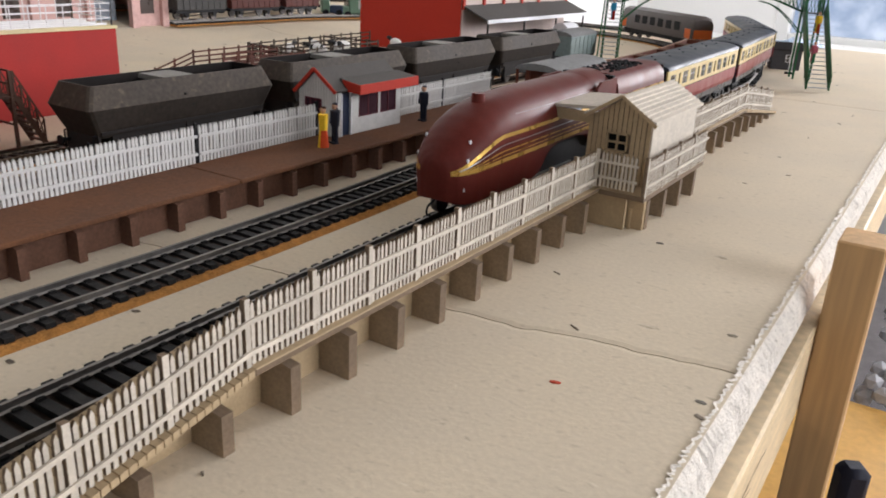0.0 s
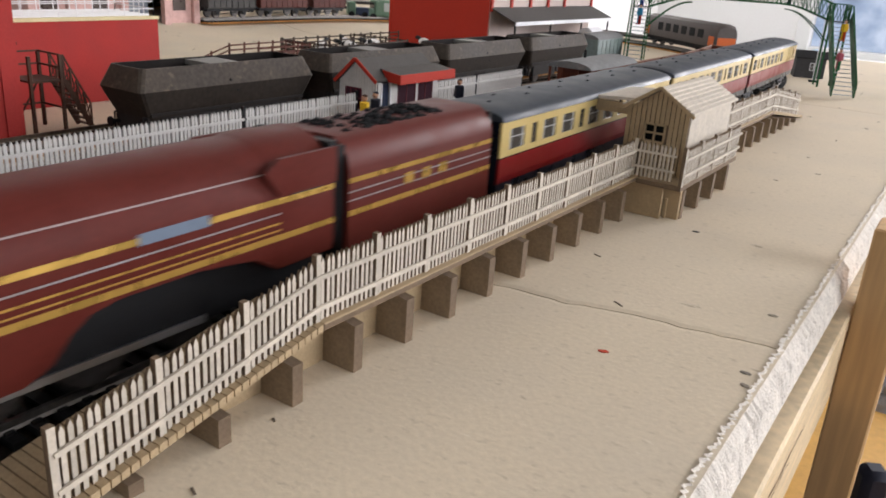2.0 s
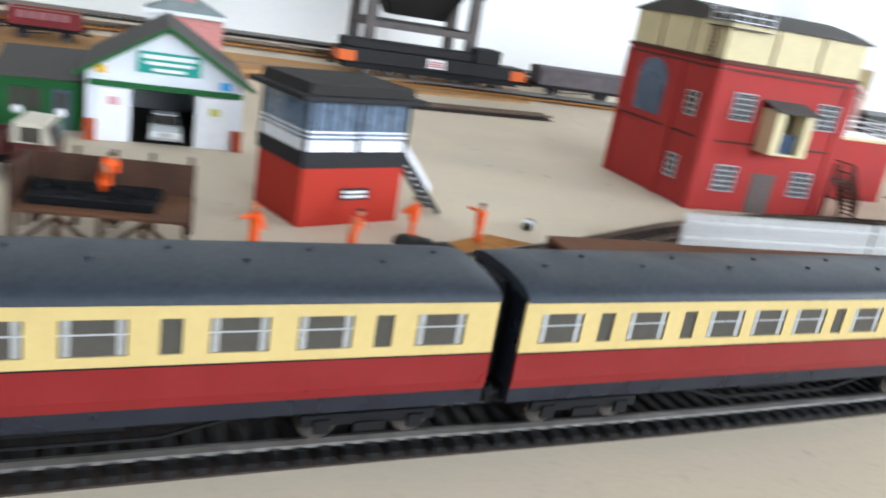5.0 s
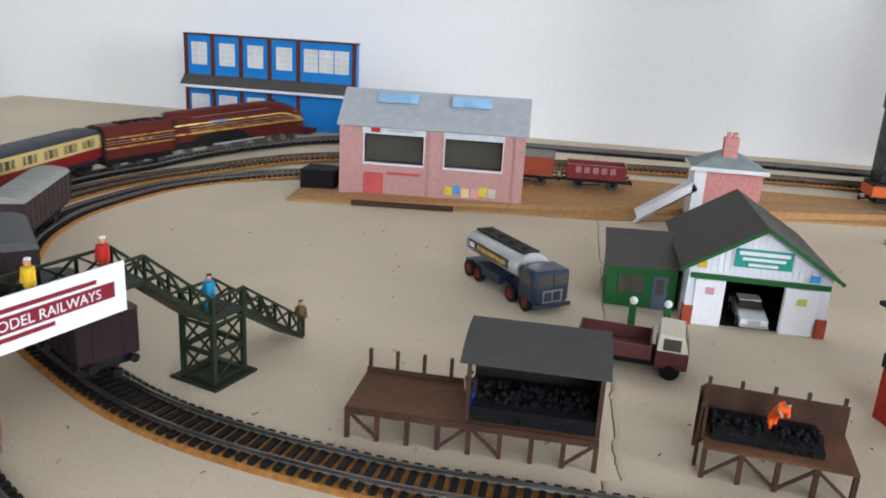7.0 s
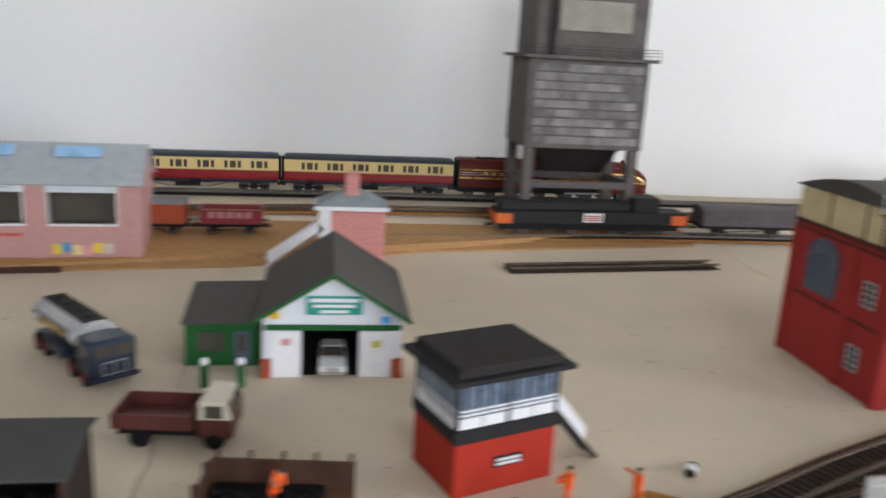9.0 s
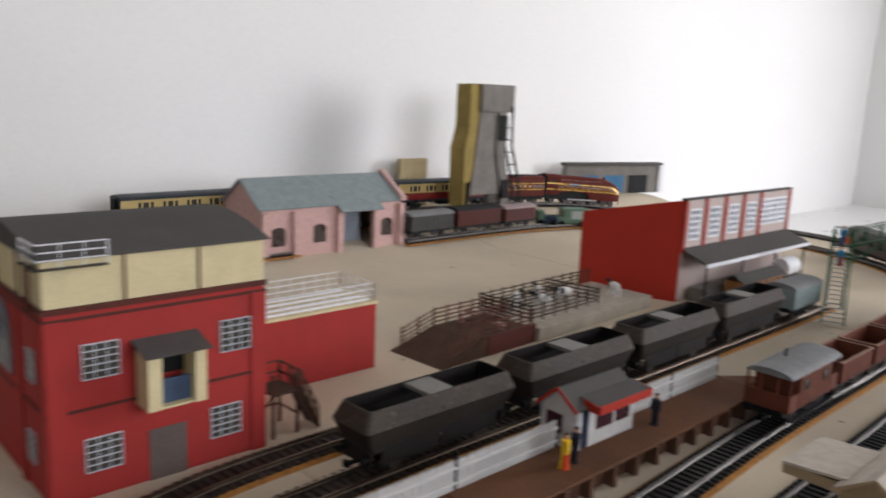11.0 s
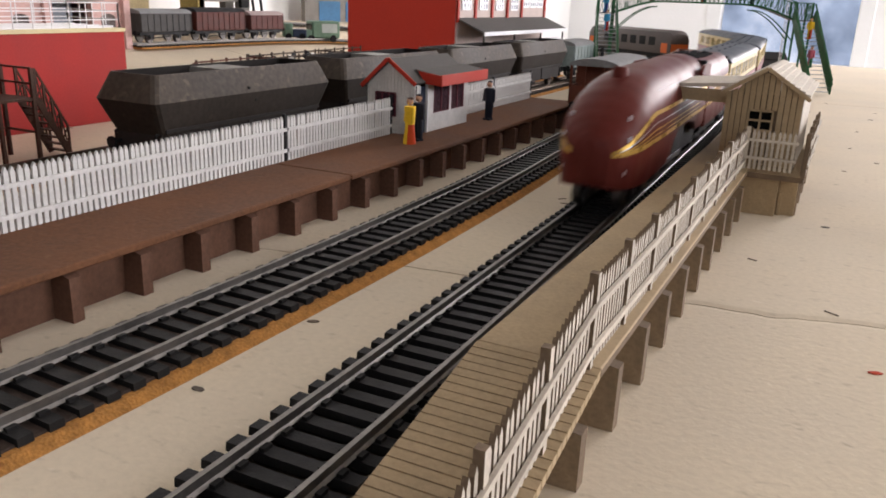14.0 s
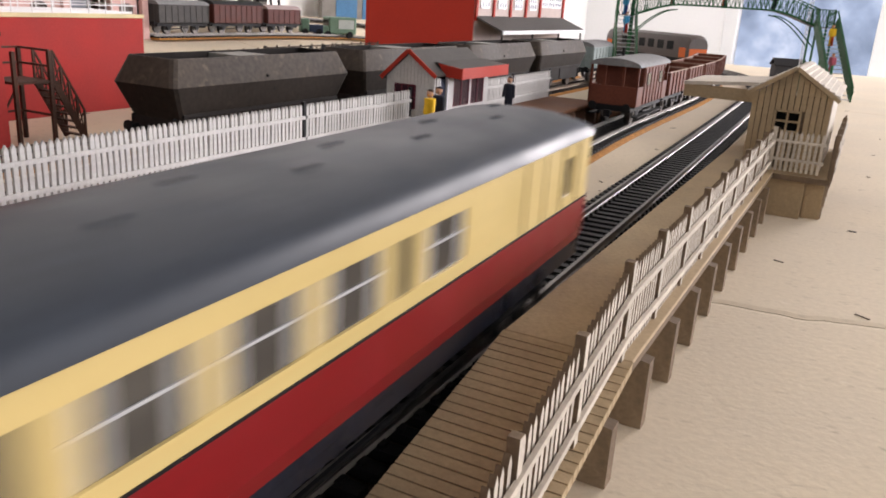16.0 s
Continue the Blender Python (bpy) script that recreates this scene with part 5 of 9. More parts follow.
def water_tower():
    x0, x1, y0, y1, zb, zt = -0.586, -0.461, 0.177, 0.309, 0.110, 0.140
    th = thing("water_tower", (x0 + x1) / 2, (y0 + y1) / 2, 0, 0, "red brick water tower building with a cream tank on top", "water tower")
    off = Matrix.Translation((-(x0 + x1) / 2, -(y0 + y1) / 2, 0))
    def add(name, bm, m, label="", parent=None, smooth=False):
        bmesh.ops.transform(bm, matrix=off, verts=bm.verts)
        return part(name, bm, m, parent or th, label, smooth)
    bm = B()
    box(bm, x0, x1, y0, y1, 0, zb, bev=0.0006)
    add("wall", bm, M_RED, "red walls")
    bm = B()
    for z in (0.053, 0.1055):
        box(bm, x0 - 0.0008, x1 + 0.0008, y0 - 0.0008, y1 + 0.0008, z, z + 0.0018)
    add("string_course", bm, M_OXIDE)
    for a, b in (((x1, y0), 1), ((x1, y1 - 0.010), 1), ((x1, y0 + 0.061), 0)):
        if b:
            bm = B()
            box(bm, x1, x1 + 0.0012, a[1], a[1] + 0.010, 0, zb - 0.004)
            add("pilaster", bm, M_RED)
    for a in (x0, x0 + 0.075, x1 - 0.008):
        bm = B()
        box(bm, a, a + 0.008, y0 - 0.0012, y0, 0, zb - 0.004)
        add("pilaster", bm, M_RED)
    grey = mat("grey_window_bars", (0.55, 0.58, 0.62), 0.5)
    for y, z, w, h in ((0.206, 0.071, 0.020, 0.020), (0.288, 0.071, 0.020, 0.020), (0.206, 0.016, 0.020, 0.020), (0.281, 0.016, 0.020, 0.020)):
        window(th, off @ wpose(x1 + 0.0002, y, z, "+x"), w, h, 3, 5, grey)
    for x, z in ((-0.484, 0.068), (-0.490, 0.018)):
        window(th, off @ wpose(x, y0 - 0.0002, z, "-y"), 0.013, 0.018, 2, 4, grey)
    bm = B()
    pr = [(-0.562, 0.060), (-0.522, 0.060), (-0.522, 0.090)] + [(-0.542 + 0.020 * math.cos(a * math.pi / 8), 0.090 + 0.014 * math.sin(a * math.pi / 8)) for a in range(1, 8)] + [(-0.562, 0.090)]
    prism(bm, pr, "y", y0 - 0.0009, y0 + 0.0006)
    add("arched_window", bm, mat("blue_grey_pane", (0.06, 0.09, 0.15), 0.25), "tall arched window of blue-grey glass")
    bm = B()
    box(bm, x1 - 0.0005, x1 + 0.0006, 0.232, 0.255, 0, 0.032)
    add("door", bm, mat("weathered_door", (0.13, 0.10, 0.09), 0.7), "weathered brown door")
    # oriel cabin
    bm = B()
    box(bm, x1 - 0.0006, x1 + 0.017, 0.2255, 0.2335, 0.050, 0.083), box(bm, x1 - 0.0006, x1 + 0.017, 0.2535, 0.2605, 0.050, 0.083), box(bm, x1, x1 + 0.016, 0.2335, 0.2535, 0.050, 0.0512)
    cab = add("oriel", bm, M_CREAMW, "cream timber oriel cabin")
    bm = B()
    slab(bm, (x1 - 0.001, 0.223, 0.0895), (x1 - 0.001, 0.263, 0.0895), (x1 + 0.020, 0.263, 0.0830), (x1 + 0.020, 0.223, 0.0830), 0.001)
    add("oriel_roof", bm, M_FELT)
    bm = B()
    box(bm, x1 + 0.010, x1 + 0.0112, 0.2335, 0.2535, 0.0512, 0.066)
    add("oriel_panel", bm, mat("blue_grey_pane", (0.06, 0.09, 0.15), 0.25))
    bm = B()
    box(bm, x1 + 0.0002, x1 + 0.0014, 0.2335, 0.2535, 0.066, 0.083)
    add("oriel_opening", bm, M_BLACK)
    # tank
    bm = B()
    box(bm, x0 - 0.001, x1 + 0.001, y0 - 0.001, y1 + 0.001, zb, zb + 0.0030)
    add("tank_base", bm, M_OXIDE)
    bm = B()
    box(bm, x0 + 0.0005, x1 - 0.0005, y0 + 0.0005, y1 - 0.0005, zb + 0.003, zt, bev=0.0005)
    add("tank", bm, M_CREAMW, "riveted cream tank panels")
    bm = B()
    for y in (y0 + 0.044, y0 + 0.088):
        box(bm, x1 - 0.0004, x1 + 0.0004, y - 0.0006, y + 0.0006, zb + 0.003, zt)
    for x in (x0 + 0.042, x0 + 0.084):
        box(bm, x - 0.0006, x + 0.0006, y0 - 0.0004, y0 + 0.0006, zb + 0.003, zt)
    add("panel_seam", bm, M_OXIDE)
    bm = B()
    n = 12
    prof = [(x0 - 0.002 + (x1 - x0 + 0.004) * k / n, zt + 0.0004 + 0.0115 * math.sin(math.pi * k / n)) for k in range(n + 1)]
    prism(bm, prof + [(x1 + 0.002, zt - 0.0006), (x0 - 0.002, zt - 0.0006)], "y", y0 - 0.002, y1 + 0.002)
    add("roof", bm, M_FELT, "shallow barrel roof of grey felt", smooth=True)
    railing(th, [off @ Vector(p) for p in ((x1 + 0.0035, y0 - 0.003, zt - 0.004), (x1 + 0.0035, y0 + 0.034, zt - 0.004))], 0.013, M_WHITE)
    railing(th, [off @ Vector(p) for p in ((x1 - 0.022, y0 - 0.003, zt - 0.004), (x1 + 0.0035, y0 - 0.003, zt - 0.004))], 0.013, M_WHITE)
    bm = B()
    box(bm, x1 - 0.022, x1 + 0.0035, y0 - 0.004, y0 - 0.0012, zt - 0.0050, zt - 0.0040), box(bm, x1 + 0.0012, x1 + 0.004, y0 - 0.004, y0 + 0.034, zt - 0.0050, zt - 0.0040)
    add("gallery", bm, M_GREYP)
    bm = B()
    for k in range(8):
        box(bm, x1 - 0.018, x1 - 0.012, y0 - 0.0030, y0 - 0.0022, zb + 0.001 + k * 0.003, zb + 0.0016 + k * 0.003)
    for x in (-0.018, -0.012):
        box(bm, x1 + x - 0.0004, x1 + x + 0.0004, y0 - 0.0030, y0 - 0.0020, zb, zt - 0.004)
    add("ladder", bm, M_OXIDE)


def annex():
    x0, x1, y0, y1, zt = -0.590, -0.538, 0.332, 0.461, 0.057
    th = thing("annex_block", x1, y0, 0, 0, "low red card annex with a cream parapet and white roof rails", "building")
    bm = B()
    box(bm, x0 - x1, 0, 0, y1 - y0, 0, zt, bev=0.0004)
    part("wall", bm, M_RED, th)
    bm = B()
    box(bm, x0 - x1 - 0.0005, 0.0006, -0.0002, y1 - y0 + 0.0006, zt, zt + 0.0022)
    part("coping", bm, M_CREAMW, th)
    bm = B()
    for k in range(4):
        box(bm, -0.044 + k * 0.012, -0.041 + k * 0.012, 0.004, y1 - y0 - 0.004, zt + 0.0022, zt + 0.0036)
    part("roof_batten", bm, M_WHITE, th)
    z = zt + 0.0022
    L = y1 - y0
    railing(th, ((-0.002, 0.0, z), (-0.002, L * 0.5, z), (-0.002, L - 0.002, z)), 0.0155, M_WHITE)
    railing(th, ((-0.002, L - 0.002, z), (x0 - x1 + 0.002, L - 0.002, z)), 0.0155, M_WHITE)
    railing(th, ((x0 - x1 + 0.002, 0.0, z), (x0 - x1 + 0.002, L - 0.002, z)), 0.0155, M_WHITE)


def outside_stair():
    th = thing("outside_stair", -0.478, 0.318, 0, 0, "dark brown timber stair and landing against the red tower", "stair")
    bm = B()
    box(bm, -0.012, 0.012, 0.0, 0.020, 0.0300, 0.0312)
    part("landing", bm, M_BWOOD, th)
    for x in (-0.0115, 0.0115):
        for y in (0.0005, 0.0195):
            bm = B()
            box(bm, x - 0.0009, x + 0.0009, y - 0.0009, y + 0.0009, 0, 0.0455)
            part("post", bm, M_BWOOD, th)
    for z in (0.014, 0.038, 0.0455):
        for e, f in (((-0.0115, 0.0005, z), (-0.0115, 0.0195, z)), ((-0.0115, 0.0195, z), (0.0115, 0.0195, z))):
            bm = B()
            beam(bm, e, f, 0.0010)
            part("rail", bm, M_BWOOD, th)
    bm = B()
    beam(bm, (-0.0115, 0.0005, 0.0), (-0.0115, 0.0195, 0.030), 0.0008)
    part("brace", bm, M_BWOOD, th)
    lattice_stair(th, (0.006, 0.036, 0.0005), (0.004, 0.0215, 0.0305), (0.0145, 0, 0), M_BWOOD, 8, 0.0150)


def pink_shed():
    x0, x1, y0, y1, ze, za = -1.005, -0.908, 0.565, 0.797, 0.077, 0.112
    th = thing("goods_shed", x1, y0, 0.0, 0, "pale pink brick-paper goods shed with a blue-grey slate roof", "shed")
    W, L = x1 - x0, y1 - y0
    xm = -W / 2
    bm = B()
    d0, d1 = 0.126, 0.178
    box(bm, -0.002, 0, 0, d0, 0, ze), box(bm, -0.002, 0, d1, L, 0, ze), box(bm, -0.002, 0, d0, d1, 0.066, ze)
    box(bm, -W, -W + 0.002, 0, L, rise(x0) * 0, ze)
    for y in (0.0, L - 0.002):
        prism(bm, ((-W, 0), (0, 0), (0, ze), (xm, za - 0.001), (-W, ze)), "y", y, y + 0.002)
    part("wall", bm, M_PINK, th, "pink brick-paper walls")
    for y in (-0.001, 0.046, d0 - 0.010, d1, L - 0.008):
        bm = B()
        box(bm, 0, 0.006, y, y + 0.010, 0, ze - 0.004, bev=0.0005)
        part("pilaster", bm, M_PINK, th)
    bm = B()
    prism(bm, ((0.006, ze), (-W - 0.004, ze), (-W - 0.004, ze + 0.006), (xm, za + 0.006), (0.006, ze + 0.006)), "y", L - 0.004, L + 0.004)
    part("parapet", bm, M_PINK, th)
    for s in (0, 1):
        bm = B()
        x = 0.004 if s == 0 else -W - 0.003
        slab(bm, (xm, -0.004, za + 0.001), (xm, L - 0.004, za + 0.001), (x, L - 0.004, ze + 0.0005), (x, -0.004, ze + 0.0005), 0.0015)
        part("roof_slope", bm, M_SLATE, th)
    bm = B()
    slab(bm, (-0.012, d0 - 0.012, ze + 0.012), (-0.012, d1 + 0.012, ze + 0.012), (0.016, d1 + 0.010, ze - 0.008), (0.016, d0 - 0.010, ze - 0.008), 0.0012)
    part("porch_roof", bm, M_SLATE, th)
    bm = B()
    slab(bm, (-0.040, 0.100, ze + 0.0300), (-0.040, 0.150, ze + 0.0300), (-0.022, 0.150, ze + 0.0170), (-0.022, 0.100, ze + 0.0170), 0.0015)
    part("roof_opening", bm, mat("brown_board", (0.16, 0.10, 0.07), 0.8), th, "brown unglazed roof light")
    bm = B()
    box(bm, -0.030, -0.028, d0, d1, 0, 0.066), box(bm, -0.028, 0.002, d0 + 0.002, d1 - 0.002, 0.0, 0.012)
    part("loading_bay", bm, mat("bay_blue_grey", (0.28, 0.31, 0.36), 0.8), th, "pale blue-grey recess and loading step")
    for y in (0.026, 0.090, 0.205):
        bm = B()
        pr = [(y - 0.010, 0.028), (y + 0.010, 0.028), (y + 0.010, 0.048)] + [(y + 0.010 * math.cos(a * math.pi / 6), 0.048 + 0.005 * math.sin(a * math.pi / 6)) for a in range(1, 6)] + [(y - 0.010, 0.048)]
        prism(bm, pr, "x", -0.0004, 0.0006)
        part("arched_window", bm, mat("dark_pane_brown", (0.05, 0.035, 0.03), 0.3), th)


def factory():
    """Red flank wall facing the yard, pale facade with tall windows facing the tracks, and a canopy."""
    L = 0.282
    th = thing("factory_building", -0.508, 0.893, 0, 0, "red-sided factory building with a windowed pale facade and canopy", "factory")
    bm = B()
    prism(bm, ((-0.120, 0), (0, 0), (0, 0.1225), (-0.120, 0.0975)), "y", -0.0005, 0.0030)
    w = part("flank_wall", bm, M_REDFLAT, th, "plain bright red flank wall")
    w.matrix_basis = pose(0, 0, 0, 0, 0, 22)
    bm = B()
    box(bm, -0.0030, 0, 0.0032, L, 0, 0.1225)
    part("facade", bm, mat("pinkish_facade", (0.50, 0.40, 0.36), 0.75, var=0.08, scale=80), th, "pale pinkish facade card")
    for k, y in enumerate((0.002, 0.048, 0.096, 0.144, 0.192, L - 0.003)):
        bm = B()
        box(bm, 0, 0.0022, y, y + 0.0045, 0.060, 0.1225)
        part("pilaster", bm, M_REDFLAT, th)
    bm = B()
    box(bm, -0.004, 0.003, 0.0, L, 0.1225, 0.1245)
    part("coping", bm, M_FELT, th)
    for y in (0.027, 0.074, 0.122, 0.170):
        window(th, wpose(0.0003, y, 0.074, "+x"), 0.022, 0.036, 3, 5, M_WHITE, mat("slate_pane", (0.10, 0.12, 0.16), 0.2), 0.0022)
    for y in (0.211, 0.236, 0.261):
        window(th, wpose(0.0003, y, 0.078, "+x"), 0.021, 0.034, 3, 5, M_WHITE, mat("slate_pane", (0.10, 0.12, 0.16), 0.2), 0.0022)
    bm = B()
    slab(bm, (0.0, 0.004, 0.0650), (0.0, L + 0.004, 0.0650), (0.034, L + 0.004, 0.0510), (0.034, 0.004, 0.0510), 0.0015)
    part("canopy", bm, M_FELT, th, "grey felt canopy with a white edge")
    bm = B()
    box(bm, 0.0340, 0.0352, 0.004, L + 0.004, 0.0470, 0.0512)
    part("canopy_edge", bm, M_WHITE, th)
    for y in (0.010, 0.10, 0.19, L - 0.004):
        bm = B()
        box(bm, 0.0300, 0.0318, y, y + 0.0018, 0, 0.0495)
        part("canopy_post", bm, M_GREYP, th)
    bm = B()
    box(bm, 0.004, 0.030, 0.02, L - 0.01, 0, 0.017, bev=0.0008)
    part("loading_dock", bm, M_CONC2, th)


def timber_store():
    th = thing("timber_store", -0.462, 0.945, 0.0, 0, "small orange-brown timber hut with a grey roof beside the dock", "hut")
    bm = B()
    box(bm, -0.012, 0.012, 0, 0.105, 0, 0.028, bev=0.0005)
    part("wall", bm, mat("orange_timber", (0.40, 0.17, 0.06), 0.7, var=0.25, scale=90), th)
    bm = B()
    slab(bm, (0, -0.004, 0.036), (0, 0.109, 0.036), (0.015, 0.109, 0.027), (0.015, -0.004, 0.027), 0.001)
    slab(bm, (0, -0.004, 0.036), (0, 0.109, 0.036), (-0.015, 0.109, 0.027), (-0.015, -0.004, 0.027), 0.001)
    part("roof", bm, M_FELT, th)
    for k in range(6):
        bm = B()
        box(bm, 0.0121, 0.0126, 0.008 + 0.016 * k, 0.016 + 0.016 * k, 0.012, 0.024)
        part("panel", bm, M_BWOOD, th)
    th2 = thing("storage_tank", -0.462, 1.085, 0.0, 0, "white cylindrical storage tank on cradles", "tank")
    bm = B()
    tube(bm, (0, -0.018, 0.030), (0, 0.018, 0.030), 0.012, 20)
    part("barrel", bm, M_WHITE, th2, smooth=True)
    bm = B()
    box(bm, -0.010, 0.010, -0.014, -0.010, 0, 0.022), box(bm, -0.010, 0.010, 0.010, 0.014, 0, 0.022)
    part("cradle", bm, M_GREYP, th2)


def signal_cabin():
    a = Vector((-0.361, -0.137, 0))
    b, c = Vector((-0.3835, -0.077, 0)), Vector((-0.404, -0.1565, 0))
    w, d = (b - a).length, 0.0480
    rz = math.degrees(math.atan2((b - a).y, (b - a).x))
    th = thing("signal_cabin", a.x, a.y, 0, rz, "red signal cabin with white window panels and flat black roof", "signal cabin")
    # local x along the front, y to the back
    bm = B()
    box(bm, 0, w, 0, d, 0, 0.0315, bev=0.0004)
    part("brick_base", bm, M_REDFLAT, th, "red lower storey")
    bm = B()
    box(bm, -0.0008, w + 0.0008, -0.0008, d + 0.0008, 0.0315, 0.0395)
    part("black_band", bm, M_BLACKCARD, th)
    bm = B()
    box(bm, 0.0035, w - 0.0035, 0.0035, d - 0.0035, 0.0395, 0.0405), box(bm, 0.012, w - 0.012, d - 0.012, d - 0.009, 0.0405, 0.060)
    part("cabin_floor", bm, M_GREYP, th)
    for x in (0.0006, w / 2, w - 0.0006):
        for y in (0.0006, d - 0.0006):
            bm = B()
            box(bm, x - 0.0008, x + 0.0008, y - 0.0008, y + 0.0008, 0.0395, 0.0665)
            part("corner_post", bm, M_BLACKCARD, th)
    sheen = mat("cabin_glass", (0.16, 0.21, 0.28), 0.08, var=0.3, scale=120, bump=0.0)
    for (x0, x1, n) in ((0.0016, w / 2 - 0.001, 2), (w / 2 + 0.001, w - 0.0016, 2)):
        for k in range(n):
            u0, u1 = x0 + (x1 - x0) * k / n, x0 + (x1 - x0) * (k + 0.93) / n
            bm = B()
            box(bm, u0, u1, -0.0004, 0.0006, 0.0400, 0.0460)
            part("white_panel", bm, M_WHITE, th)
        bm = B()
        for z in (0.0478, 0.0502):
            box(bm, x0, x1, -0.0004, 0.0004, z - 0.0005, z + 0.0005)
        part("sill_bar", bm, M_WHITE, th)
        bm = B()
        box(bm, x0, x1, 0.0006, 0.0010, 0.0462, 0.0660)
        part("pane", bm, sheen, th)
        bm = B()
        for k in range(4):
            u = x0 + (x1 - x0) * (k + 0.5) / 4
            box(bm, u - 0.0005, u + 0.0005, -0.0002, 0.0006, 0.0505, 0.0660)
        part("mullion", bm, M_BLACKCARD, th)
    for x in (0.0, w):
        s = -1 if x == 0 else 1
        for k in range(3):
            v0, v1 = 0.0016 + (d - 0.0032) * k / 3, 0.0016 + (d - 0.0032) * (k + 0.93) / 3
            bm = B()
            box(bm, min(x, x + s * 0.0004), max(x, x + s * 0.0004), v0, v1, 0.0400, 0.0460)
            part("white_panel", bm, M_WHITE, th)
            bm = B()
            box(bm, min(x - s * 0.0008, x - s * 0.0004), max(x - s * 0.0008, x - s * 0.0004), v0, v1, 0.0462, 0.0660)
            part("pane", bm, sheen, th)
        bm = B()
        for z in (0.0478, 0.0502):
            box(bm, min(x, x + s * 0.0004), max(x, x + s * 0.0004), 0.0016, d - 0.0016, z - 0.0005, z + 0.0005)
        part("sill_bar", bm, M_WHITE, th)
    bm = B()
    box(bm, -0.0065, w + 0.0065, -0.0065, d + 0.0065, 0.0665, 0.0692, bev=0.0004)
    r = part("roof", bm, M_BLACKCARD, th, "flat black overhanging roof")
    bm = B()
    prism(bm, ((-0.0015, 0.0692), (w + 0.0015, 0.0692), (w - 0.0005, 0.0745), (0.0005, 0.0745)), "y", -0.0015, d + 0.0015)
    part("roof_cap", bm, mat("black_felt", (0.030, 0.027, 0.024), 0.85, var=0.2, scale=90), r)
    text_bars(th, pose(w * 0.52, -0.0008, 0.0145), 0.0165, 0.0050, 2, M_WHITE, seed=5)
    bm = B()
    box(bm, w * 0.52 - 0.0090, w * 0.52 + 0.0090, -0.0006, 0.0002, 0.0138, 0.0202)
    part("name_board", bm, M_BLACKCARD, th)
    # side stair with white panel
    for y in (0.006, 0.018):
        bm = B()
        beam(bm, (w + 0.001, y, 0.0400), (w + 0.036, y, 0.0008), 0.0012, 0.0028)
        part("stringer", bm, M_BLACKCARD, th)
    for k in range(10):
        bm = B()
        t = (k + 0.5) / 10
        box(bm, w + 0.001 + 0.035 * t - 0.0016, w + 0.001 + 0.035 * t + 0.0016, 0.006, 0.018, 0.040 - 0.039 * t, 0.0406 - 0.039 * t)
        part("tread", bm, M_GREYP, th)
    bm = B()
    slab(bm, (w + 0.001, 0.0195, 0.0560), (w + 0.038, 0.0195, 0.0140), (w + 0.038, 0.0195, 0.0020), (w + 0.001, 0.0195, 0.0420), 0.0008)
    part("stair_screen", bm, M_WHITE, th, "white stair side panel")


